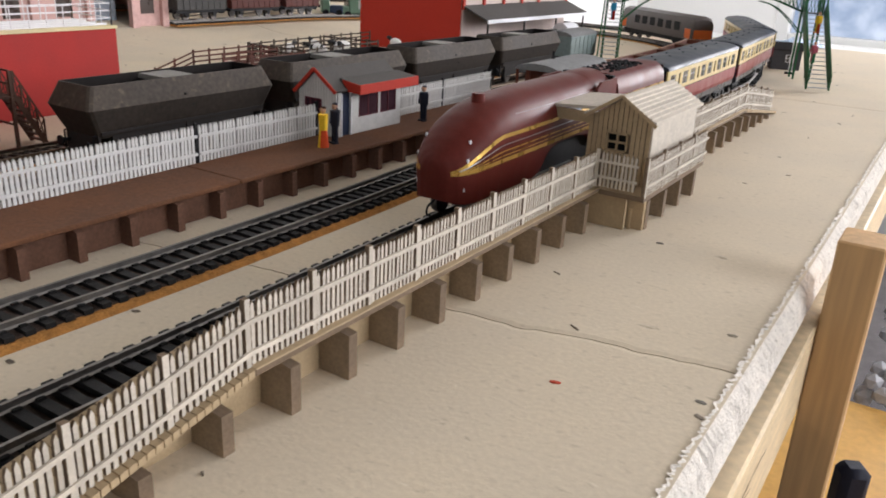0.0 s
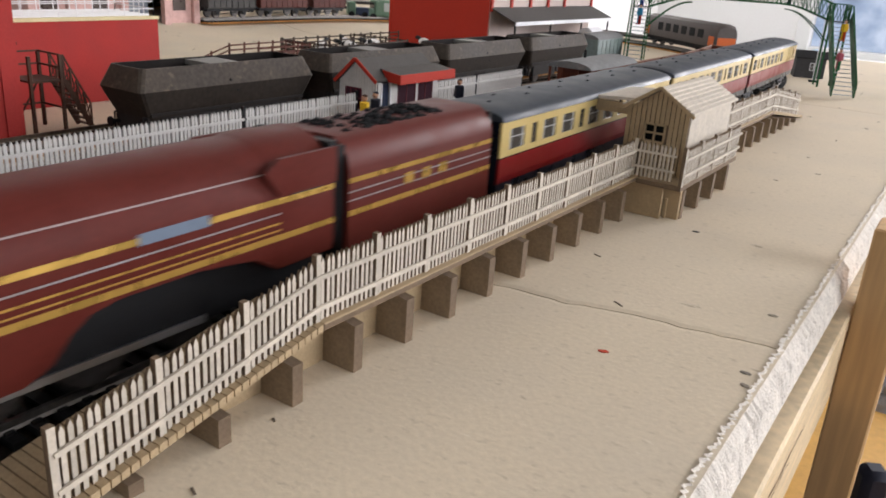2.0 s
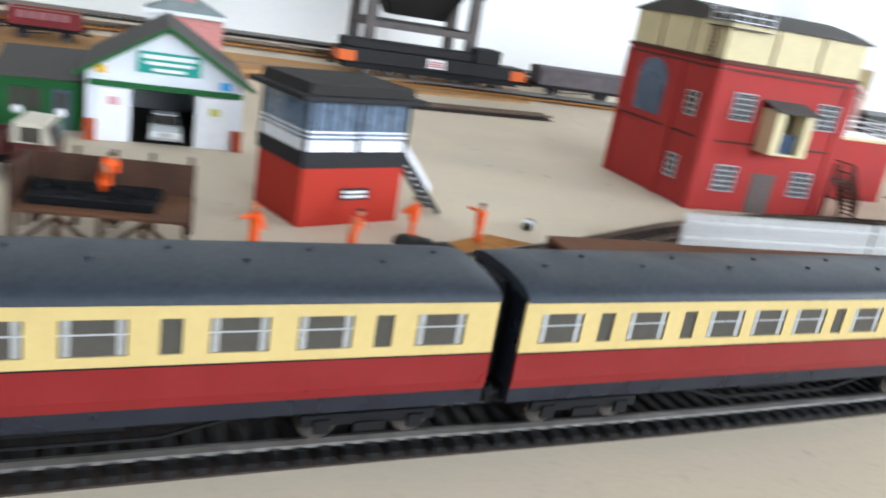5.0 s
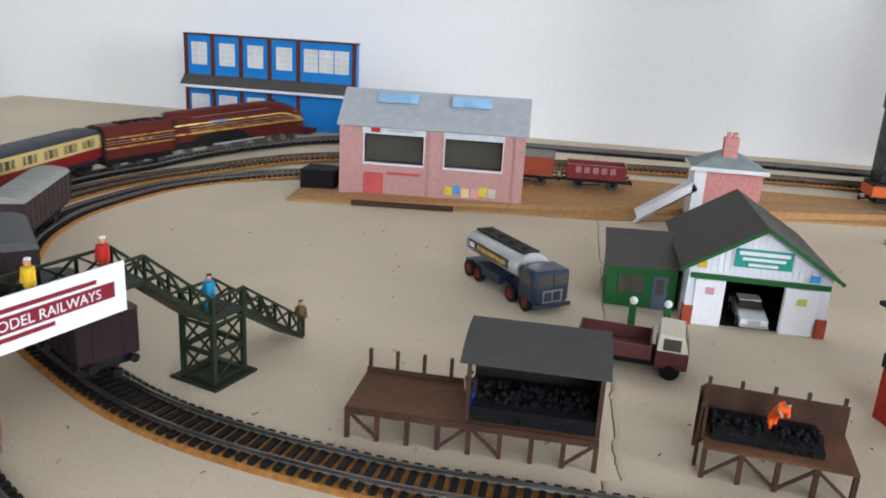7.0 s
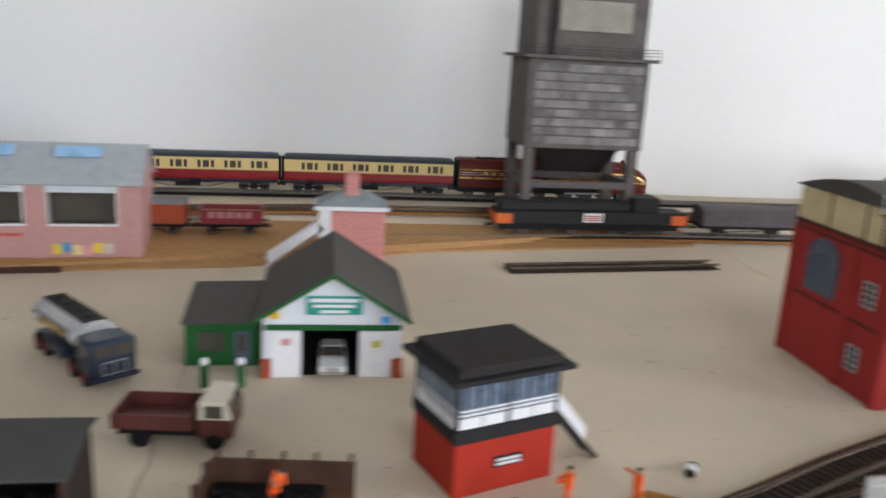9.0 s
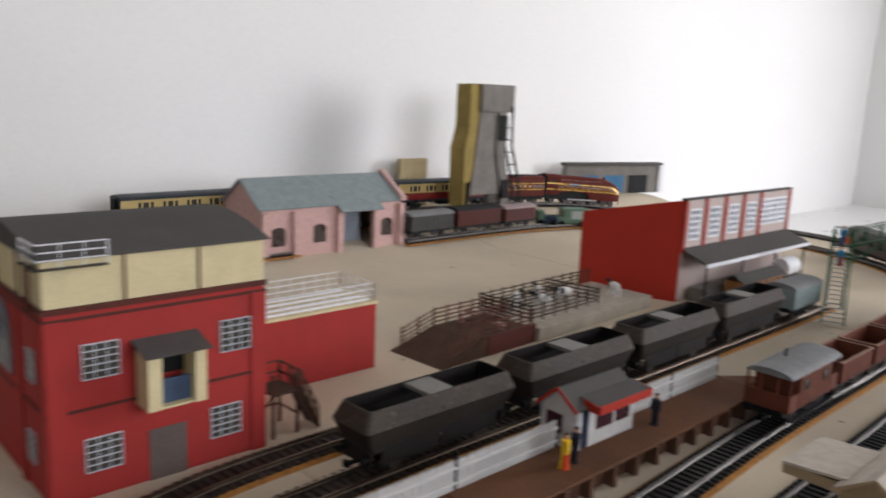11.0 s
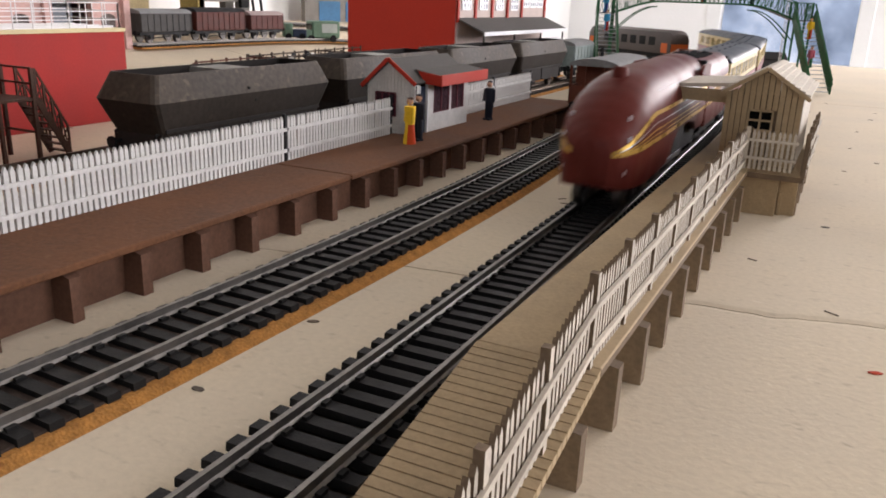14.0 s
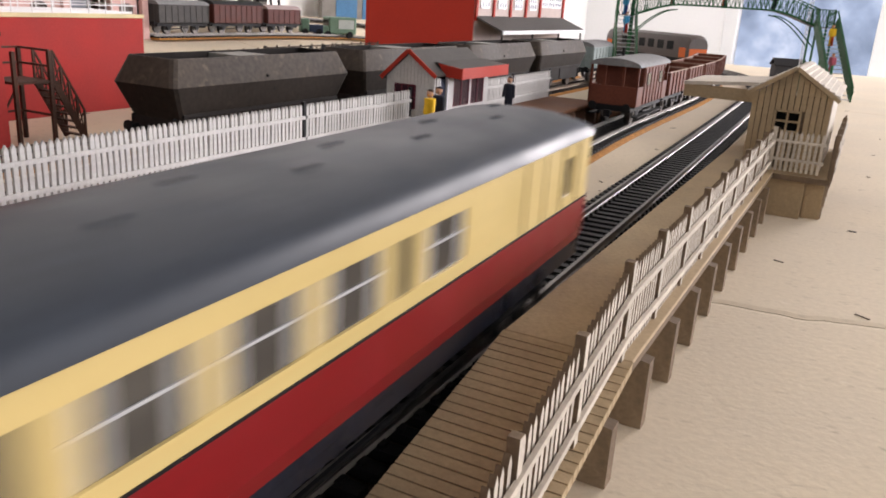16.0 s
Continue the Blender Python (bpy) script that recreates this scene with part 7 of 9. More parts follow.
def hopper_wagon(where):
    th = stand(thing("hopper_wagon", 0, 0, 0, 0, "dirty brown-grey steel coal hopper wagon, empty, open topped", "wagon", "grey hopper wagons"), where)
    L = 0.124
    sec = [(0.0140, 0.0170), (0.0152, 0.0215), (0.0180, 0.0325), (0.0138, 0.0440)]
    ends = [(0.0575, 0.0170), (0.0600, 0.0215), (0.0650, 0.0325), (0.0600, 0.0440)]
    bm = B()
    rings = []
    for (x, z), (y, _) in zip(sec, ends):
        rings.append(rounded(x, y, z, 0.0026))
    loft(bm, rings[2:], caps=False)
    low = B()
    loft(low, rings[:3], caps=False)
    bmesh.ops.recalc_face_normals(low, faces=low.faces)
    part("lower_body", low, M_HOPLOW, th, "darker brown-black lower side sheets")
    inner = []
    for (x, z), (y, _) in zip(sec[::-1], ends[::-1]):
        inner.append(rounded(x - 0.0010, y - 0.0010, z, 0.0020))
    vs = [[bm.verts.new(p) for p in r] for r in (rings[-1], inner[0])]
    for i in range(len(vs[0])):
        j = (i + 1) % len(vs[0])
        bm.faces.new((vs[0][i], vs[0][j], vs[1][j], vs[1][i]))
    bmesh.ops.recalc_face_normals(bm, faces=bm.faces)
    part("body", bm, M_HOPPER, th, "weathered brown-grey sloping upper sheets")
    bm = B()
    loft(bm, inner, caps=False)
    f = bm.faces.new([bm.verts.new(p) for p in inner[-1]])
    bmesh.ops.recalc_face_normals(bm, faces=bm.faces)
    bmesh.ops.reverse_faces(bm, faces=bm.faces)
    part("lining", bm, M_GREYD, th, "dark grey inside faces")
    bm = B()
    box(bm, -0.0137, 0.0137, -0.0105, 0.0105, 0.0405, 0.0432)
    part("top_plate", bm, mat("pale_grey_plate", (0.22, 0.21, 0.19), 0.6, var=0.2, scale=60), th)
    for s in (-1, 1):
        for name, x, t, y0, y1, z0, z1 in (("sole_bar", 0.0150, 0.0006, -0.057, 0.057, 0.0190, 0.0206), ("side_frame", 0.0136, 0.0007, -0.050, -0.003, 0.0080, 0.0190), ("side_frame", 0.0136, 0.0007, 0.003, 0.050, 0.0080, 0.0190), ("bracket", 0.0142, 0.0006, -0.002, 0.002, 0.0090, 0.0190)):
            bm = B()
            box(bm, s * x - t, s * x + t, y0, y1, z0, z1)
            part(name, bm, M_GREYD, th)
        bm = B()
        box(bm, -0.0135, 0.0135, s * 0.05725 - 0.00075, s * 0.05725 + 0.00075, 0.0080, 0.0200)
        part("headstock", bm, M_GREYD, th)
    for s in (-1, 1):
        bm = B()
        tube(bm, (s * 0.0165, -0.004, 0.0350), (s * 0.0178, -0.004, 0.0346), 0.0007, 6), tube(bm, (s * 0.0160, 0.0015, 0.0285), (s * 0.0172, 0.0015, 0.0285), 0.0007, 6)
        part("rivet_boss", bm, M_BLACK, th)
        bm = B()
        beam(bm, (s * 0.012, -0.0600, 0.0185), (s * 0.012, -0.0600, 0.0090), 0.0007), beam(bm, (s * 0.012, -0.0600, 0.0185), (s * 0.012, -0.0570, 0.0185), 0.0007)
        part("step_rail", bm, M_BLACK, th)
    wheels(th, (-0.036, 0.036), 0.0066)
    for y, d in ((-0.058, -1), (0.058, 1)):
        buffers(th, y, d)
    return th


first = hopper_wagon(on_track(line_c2, 0.386, -0.39))
for k in range(1, 4):
    x, y, z, rz = on_track(line_c2, 0.386 + 0.1405 * k, -0.39)
    copy_thing(first, pose(x, y, z, 0, 0, rz))


def box_van(where, L, col, roof, label, h=0.036, w=0.0165, planks=6, name="covered_van"):
    th = stand(thing(name, 0, 0, 0, 0, label, "wagon"), where)
    bm = B()
    box(bm, -w, w, -L / 2, L / 2, 0.0140, h, bev=0.0004)
    part("body", bm, col, th)
    for s in (-1, 1):
        for k in range(planks + 1):
            y = -L / 2 + 0.001 + (L - 0.002) * k / planks
            bm = B()
            box(bm, min(s * w, s * (w + 0.0006)), max(s * w, s * (w + 0.0006)), y - 0.0006, y + 0.0006, 0.0145, h - 0.001)
            part("side_strut", bm, col, th)
    for y in (-L / 2, L / 2):
        for x in (-w * 0.5, w * 0.5):
            bm = B()
            box(bm, x - 0.0006, x + 0.0006, min(y, y * 1.012), max(y, y * 1.012), 0.0145, h)
            part("end_strut", bm, col, th)
    bm = B()
    n = 8
    prof = [(-(w + 0.0008) * math.cos(math.pi * k / n), h + 0.0055 * math.sin(math.pi * k / n)) for k in range(n + 1)]
    prism(bm, prof, "y", -L / 2 - 0.0008, L / 2 + 0.0008)
    part("roof", bm, roof, th, smooth=True)
    chassis(th, L, (-L * 0.28, L * 0.28))
    return th


M_GREYROOF = mat("grey_van_roof", (0.20, 0.20, 0.20), 0.7, var=0.2, scale=60)
M_VANGREY = mat("goods_grey", (0.055, 0.052, 0.050), 0.65, var=0.2, scale=60)
box_van(on_track(line_c2, 0.938, -0.388), 0.072, mat("pale_green_grey", (0.22, 0.27, 0.26), 0.6, var=0.15, scale=60), M_GREYROOF, "pale grey-green covered van behind the hoppers")


def brake_van(where):
    th = stand(thing("brake_van", 0, 0, 0, 0, "brown goods brake van with open verandah and grey roof", "wagon"), where)
    L, w, h = 0.090, 0.0165, 0.0395
    bm = B()
    box(bm, -w, w, -L / 2 + 0.016, L / 2 - 0.016, 0.0140, h, bev=0.0004)
    for y in (-L / 2, L / 2 - 0.0012):
        po = B()
        box(po, -w, w, y, y + 0.0012, 0.0140, 0.0265)
        part("verandah_panel", po, M_BROWNW, th)
        for x in (-w, -w / 2.4, w / 2.4 - 0.0012, w - 0.0016):
            po = B()
            box(po, x, x + 0.0016, y, y + 0.0012, 0.0265, h)
            part("verandah_post", po, M_BROWNW, th)
    for s in (-1, 1):
        for a, b in ((-L / 2, -L / 2 + 0.016), (L / 2 - 0.016, L / 2)):
            po = B()
            box(po, min(s * w, s * (w - 0.001)), max(s * w, s * (w - 0.001)), a, b, 0.0140, 0.0265)
            part("verandah_side", po, M_BROWNW, th)
        for k in range(7):
            y = -0.028 + k * 0.0093
            po = B()
            box(po, min(s * w, s * (w + 0.0006)), max(s * w, s * (w + 0.0006)), y - 0.0006, y + 0.0006, 0.0145, h - 0.001)
            part("side_strut", po, M_BROWNW, th)
    part("body", bm, M_BROWNW, th, "brown planked body and verandahs")
    bm = B()
    box(bm, -w + 0.002, w - 0.002, -L / 2 + 0.0155, -L / 2 + 0.016, 0.0150, h - 0.002), box(bm, -w + 0.001, w - 0.001, -L / 2 + 0.001, L / 2 - 0.001, 0.0130, 0.0142)
    part("inner_wall", bm, M_DARK, th)
    for s in (-1, 1):
        for y in (-0.018, 0.018):
            bm = B()
            box(bm, min(s * (w + 0.0003), s * (w + 0.0007)), max(s * (w + 0.0003), s * (w + 0.0007)), y - 0.004, y + 0.004, 0.0270, 0.0350)
            part("window", bm, M_PANE, th)
        bm = B()
        box(bm, min(s * 0.013, s * 0.0175), max(s * 0.013, s * 0.0175), -L / 2 + 0.006, L / 2 - 0.006, 0.0062, 0.0070)
        part("footboard", bm, M_BLACK, th)
    bm = B()
    n = 8
    prof = [(-(w + 0.001) * math.cos(math.pi * k / n), h + 0.0050 * math.sin(math.pi * k / n)) for k in range(n + 1)]
    prism(bm, prof, "y", -L / 2 - 0.001, L / 2 + 0.001)
    part("roof", bm, M_GREYROOF, th, smooth=True)
    bm = B()
    tube(bm, (0.006, 0.006, h + 0.003), (0.006, 0.006, h + 0.0105), 0.0011, 8)
    part("stove_pipe", bm, M_BLACK, th)
    chassis(th, L, (-0.026, 0.026))


def open_wagon(where, col, L=0.068, h=0.0310, label="empty brown steel-sided open wagon", group="brown open wagons"):
    th = stand(thing("open_wagon", 0, 0, 0, 0, label, "wagon", group), where)
    w = 0.0160
    bm = B()
    for s in (-1, 1):
        box(bm, min(s * w, s * (w - 0.0011)), max(s * w, s * (w - 0.0011)), -L / 2, L / 2, 0.0140, h)
        for k in range(6):
            y = -L / 2 + 0.002 + (L - 0.004) * k / 5
            box(bm, min(s * w, s * (w + 0.0008)), max(s * w, s * (w + 0.0008)), y - 0.0008, y + 0.0008, 0.0140, h)
    for y in (-L / 2, L / 2 - 0.0011):
        box(bm, -w + 0.0011, w - 0.0011, y, y + 0.0011, 0.0140, h)
    box(bm, -w + 0.0011, w - 0.0011, -L / 2 + 0.0011, L / 2 - 0.0011, 0.0140, 0.0150)
    part("body", bm, col, th)
    bm = B()
    for s in (-1, 1):
        box(bm, min(s * (w + 0.0004), s * (w - 0.0013)), max(s * (w + 0.0004), s * (w - 0.0013)), -L / 2 - 0.0003, L / 2 + 0.0003, h, h + 0.0007)
    for y in (-L / 2 - 0.0003, L / 2 - 0.0013):
        box(bm, -w + 0.0013, w - 0.0013, y, y + 0.0016, h, h + 0.0007)
    part("capping", bm, mat("worn_edge", (0.30, 0.18, 0.13), 0.6), th)
    chassis(th, L, (-0.020, 0.020))
    return th


brake_van(on_track(line_b, 0.648, -0.246))
for y in (0.736, 0.812, 0.888, 0.964, 1.038):
    open_wagon(on_track(line_b, y, -0.25), M_BROWNW)


def diesel(where, L, col, end_col, label):
    th = stand(thing("diesel_locomotive", 0, 0, 0, 0, label, "locomotive"), where)
    w, h = 0.0175, 0.0440
    sec = [(w, 0.0135), (w, 0.0370), (w - 0.0030, 0.0435), (0.006, 0.0465), (-0.006, 0.0465), (-w + 0.0030, 0.0435), (-w, 0.0370), (-w, 0.0135)]
    bm = B()
    rings = []
    for y, k in ((-L / 2, 0.86), (-L / 2 + 0.006, 1.0), (L / 2 - 0.006, 1.0), (L / 2, 0.86)):
        rings.append([(x * (0.92 + 0.08 * (k - 0.86) / 0.14), y, 0.0135 + (z - 0.0135) * k) for x, z in sec])
    loft(bm, rings)
    part("body", bm, col, th, smooth=True)
    for s in (-1, 1):
        bm = B()
        y = s * (L / 2 + 0.0004)
        box(bm, -0.0150, 0.0150, min(y, y - s * 0.001), max(y, y - s * 0.001), 0.0150, 0.0275)
        box(bm, -0.0178, -0.0174, min(y - s * 0.020, y - s * 0.006), max(y - s * 0.020, y - s * 0.006), 0.0150, 0.0285), box(bm, 0.0174, 0.0178, min(y - s * 0.020, y - s * 0.006), max(y - s * 0.020, y - s * 0.006), 0.0150, 0.0285)
        part("cab_front", bm, end_col, th, "orange warning panel")
        bm = B()
        y = s * (L / 2 - 0.0015)
        for x in (-0.0075, 0.0075):
            box(bm, x - 0.0062, x + 0.0062, min(y, y + s * 0.0012), max(y, y + s * 0.0012), 0.0300, 0.0375)
        part("windscreen", bm, M_PANE, th)
    for s in (-1, 1):
        bm = B()
        for k in range(6):
            y = -L * 0.28 + L * 0.11 * k
            box(bm, min(s * w, s * (w + 0.0004)), max(s * w, s * (w + 0.0004)), y, y + L * 0.07, 0.0240, 0.0360)
        part("grille", bm, M_BLACK, th)
    bm = B()
    box(bm, -0.014, 0.014, -L / 2 + 0.01, L / 2 - 0.01, 0.0080, 0.0135)
    part("underframe", bm, M_BLACK, th)
    for y in (-L * 0.32, L * 0.32):
        bogie(th, y)
    for y, d in ((-L / 2, -1), (L / 2, 1)):
        buffers(th, y, d)


M_DIESEL = mat("dark_brown_diesel", (0.060, 0.045, 0.040), 0.45, var=0.2, scale=60)
M_ORANGEP = mat("orange_panel", (0.62, 0.13, 0.03), 0.5, var=0.1)
diesel(on_track(line_b, 1.345, -0.43), 0.215, M_DIESEL, M_ORANGEP, "dark brown diesel locomotive with orange cab ends")


def black_engine(where):
    th = stand(thing("tank_engine", 0, 0, 0, 0, "black shunting locomotive with orange buffer beams under the coaling tower", "locomotive"), where)
    L = 0.240
    bm = B()
    box(bm, -0.0165, 0.0165, -L / 2, L / 2, 0.0135, 0.0290, bev=0.0005)
    box(bm, -0.0165, 0.0165, 0.050, 0.085, 0.0290, 0.0470, bev=0.001)
    box(bm, -0.0150, 0.0150, -L / 2 + 0.004, 0.048, 0.0290, 0.0400, bev=0.002)
    part("body", bm, M_BLACKCARD, th)
    for y in (-L / 2 - 0.0012, L / 2):
        bm = B()
        box(bm, -0.0166, 0.0166, y, y + 0.0012, 0.0135, 0.0250)
        a = y if y < 0 else y - 0.018
        box(bm, -0.0170, -0.0166, a, a + 0.020, 0.0140, 0.0260), box(bm, 0.0166, 0.0170, a, a + 0.020, 0.0140, 0.0260)
        part("buffer_beam", bm, M_ORANGEP, th, "orange warning panels")
    bm = B()
    box(bm, 0.0166, 0.0171, -0.012, 0.012, 0.0165, 0.0275)
    pl = part("panel", bm, M_WHITE, th, "white lettered panel")
    bm = B()
    for z in (0.0190, 0.0215, 0.0240):
        box(bm, 0.0171, 0.0173, -0.010, 0.010, z - 0.0007, z + 0.0007)
    part("lettering_bar", bm, M_REDFLAT, pl)
    bm = B()
    box(bm, -0.0130, 0.0130, -L / 2 + 0.006, L / 2 - 0.006, 0.006, 0.0135)
    part("underframe", bm, M_BLACK, th)
    wheels(th, (-0.085, -0.055, -0.025, 0.03, 0.06, 0.09), 0.0070)
    for y, d in ((-L / 2, -1), (L / 2, 1)):
        buffers(th, y, d)


black_engine(on_track(line_b, 0.110, -0.91))
box_van(on_track(line_b, 0.320, -0.915), 0.130, mat("mauve_grey", (0.10, 0.085, 0.09), 0.6, var=0.25, scale=60), mat("mauve_grey", (0.10, 0.085, 0.09), 0.6), "weathered grey covered hopper behind the black engine", h=0.032)
box_van(on_track(line_b, -0.390, -0.89), 0.062, mat("orange_brown", (0.34, 0.07, 0.03), 0.6, var=0.15, scale=60), M_GREYROOF, "orange-brown covered van with a grey roof")
red_w = open_wagon(on_track(line_b, -0.310, -0.89), mat("crimson_wagon", (0.22, 0.03, 0.035), 0.6, var=0.15, scale=60), label="crimson open coal wagon with faded lettering", group="back siding wagons", h=0.030)
for s in (-1, 1):
    bm = B()
    for k in range(5):
        y = -0.024 + 0.0098 * k
        box(bm, s * 0.0172 - 0.0002, s * 0.0172 + 0.0002, y, y + 0.0062, 0.0210, 0.0280)
    part("lettering_bar", bm, mat("faded_lettering", (0.42, 0.20, 0.21), 0.6), red_w)
box_van(on_track(line_b, -0.605, -0.33), 0.075, mat("chocolate_van", (0.024, 0.014, 0.014), 0.75, var=0.25, scale=60, spec=0.15), mat("dark_van_roof", (0.05, 0.045, 0.045), 0.7), "very dark brown covered van under the footbridge", h=0.040)
box_van(on_track(line_b, -0.712, -0.43), 0.082, mat("dark_brown_van", (0.032, 0.022, 0.022), 0.75, var=0.25, scale=60, spec=0.15), mat("sooty_van_roof", (0.10, 0.10, 0.105), 0.7, var=0.2, scale=60), "dark van with a plain grey roof", h=0.040)
box_van(on_track(line_b, -0.785, -0.545), 0.120, mat("umber_van", (0.060, 0.043, 0.040), 0.75, var=0.25, scale=60, spec=0.15), mat("pale_roof", (0.30, 0.30, 0.28), 0.7, var=0.2, scale=50), "umber bogie van with a pale grey roof", h=0.040, planks=10)
box_van(on_track(line_b, 0.845, -0.905), 0.085, M_VANGREY, M_GREYROOF, "grey planked brake van on the back siding", h=0.036, planks=8)
box_van(on_track(line_b, 0.945, -0.903), 0.095, mat("teak_coach", (0.080, 0.018, 0.012), 0.55, var=0.15, scale=60), M_BLACKCARD, "red-brown old coach on the back siding", h=0.038, planks=9)
box_van(on_track(line_b, 1.040, -0.90), 0.072, mat("faded_maroon", (0.10, 0.035, 0.030), 0.65, var=0.2, scale=60), mat("pinkish_roof", (0.36, 0.28, 0.27), 0.7), "faded maroon van with diagonal framing", h=0.034, planks=6)


# ---- yard things ----
def coal_heap(th, x0, x1, y0, y1, z, h, n, seed):
    rng = random.Random(seed)
    bm = B()
    for _ in range(n):
        u, v = rng.random(), rng.random()
        hh = h * (1 - 0.7 * abs(u - 0.5) * 2) * (0.5 + 0.5 * rng.random())
        r = rng.uniform(0.0011, 0.0026)
        m = Matrix.Translation((x0 + (x1 - x0) * u, y0 + (y1 - y0) * v, z + hh * 0.6)) @ Euler((rng.random() * 3, rng.random() * 3, 0)).to_matrix().to_4x4() @ Matrix.Diagonal((r, r * 0.8, r * 0.7, 1))
        bmesh.ops.create_icosphere(bm, subdivisions=1, radius=1.0, matrix=m)
    box(bm, x0, x1, y0, y1, z, z + h * 0.35)
    return tagged(part("coal_heap", bm, M_COAL, th, "heap of black coal"), kind="stuff")


def stage_legs(th, xs, ys, z, brace):
    for x in xs:
        for y in ys:
            bm = B()
            box(bm, x - 0.0012, x + 0.0012, y - 0.0012, y + 0.0012, 0, z)
            part("leg", bm, M_BWOOD, th)
        for a, b in brace:
            bm = B()
            beam(bm, (x, ys[a], 0.001), (x, ys[b], z - 0.001), 0.0014)
            part("brace", bm, M_BWOOD, th)


def coal_stage():
    th = thing("coal_stage", -0.304, -0.437, 0, 0, "dark brown timber coal stage with a curved grey-roofed shed", "coal stage")
    z, D, L = 0.0160, -0.042, 0.126
    ys = [0.001 + k * (L - 0.002) / 8 for k in range(9)]
    stage_legs(th, (-0.0012, D + 0.0012), ys, z, ((1, 0), (3, 4), (5, 4), (7, 8)))
    for k in range(14):
        bm = B()
        box(bm, D * (k + 0.97) / 14, D * k / 14, 0, L, z, z + 0.0014)
        part("deck_board", bm, M_BWOOD2, th)
    bm = B()
    box(bm, -0.0004, 0.0006, 0, L, z - 0.002, z + 0.0016), box(bm, D - 0.0008, D, 0, 0.058, z, z + 0.0040)
    part("edge_beam", bm, M_BWOOD, th)
    for y in (0.001, 0.016, 0.031, 0.046):
        bm = B()
        box(bm, D - 0.0010, D + 0.0008, y, y + 0.0018, z, z + 0.0150)
        part("post", bm, M_BWOOD, th)
    bm = B()
    box(bm, D, D + 0.0012, 0.060, L, z, 0.0535), box(bm, D + 0.0012, -0.004, L - 0.0012, L, z, 0.0505)
    part("shed_wall", bm, mat("very_dark_board", (0.022, 0.016, 0.013), 0.8, var=0.3, scale=60), th, "very dark brown boards")
    bm = B()
    box(bm, -0.0055, -0.0035, 0.0600, 0.0620, z, 0.0500), box(bm, -0.0055, -0.0035, L - 0.0022, L - 0.0002, z, 0.0500)
    part("shed_post", bm, M_BWOOD, th)
    bm = B()
    n = 8
    top = [(-0.001 + (D - 0.003 + 0.001) * k / n, 0.0478 + 0.0095 * math.sin(math.pi * (0.06 + 0.60 * k / n)) ** 0.9) for k in range(n + 1)]
    prism(bm, top + [(x, zz - 0.0012) for x, zz in top[::-1]], "y", 0.0565, L + 0.0025)
    part("shed_roof", bm, mat("dark_grey_roof", (0.060, 0.060, 0.058), 0.75, var=0.15, scale=60), th, "curved dark grey roof", True)
    coal_heap(th, D + 0.003, -0.004, 0.064, L - 0.002, z + 0.001, 0.023, 420, 2)


def coal_bunker():
    th = thing("coal_bunker", -0.3140, -0.2615, 0, -6, "brown timber coal bunker on legs, heaped with coal", "coal bunker")
    z, D, L = 0.0160, -0.038, 0.069
    ys = [0.001 + k * (L - 0.002) / 4 for k in range(5)]
    stage_legs(th, (-0.0012, D + 0.0012), ys, z, ((0, 1), (2, 1), (2, 3), (4, 3)))
    for k in range(16):
        bm = B()
        box(bm, D * (k + 0.97) / 16, D * k / 16, 0, L, z, z + 0.0014)
        part("deck_board", bm, M_BWOOD2, th)
    bm = B()
    box(bm, D - 0.0012, D, 0, L, z, z + 0.0165)
    part("back_board", bm, M_BWOOD, th)
    bm = B()
    box(bm, D, -0.008, -0.0012, 0, z, z + 0.0165)
    part("side_board", bm, M_BWOOD, th)
    for y in (0.001, 0.017, 0.033, 0.049, 0.066):
        bm = B()
        box(bm, D - 0.0030, D - 0.0012, y, y + 0.0018, 0, z + 0.0200)
        part("stake", bm, M_BWOOD, th)
    for x in (D + 0.006, -0.012):
        bm = B()
        box(bm, x, x + 0.0018, -0.0030, -0.0012, 0, z + 0.0180)
        part("stake", bm, M_BWOOD, th)
    coal_heap(th, D + 0.002, -0.008, 0.004, L - 0.014, z + 0.001, 0.011, 330, 6)


coal_stage()
coal_bunker()


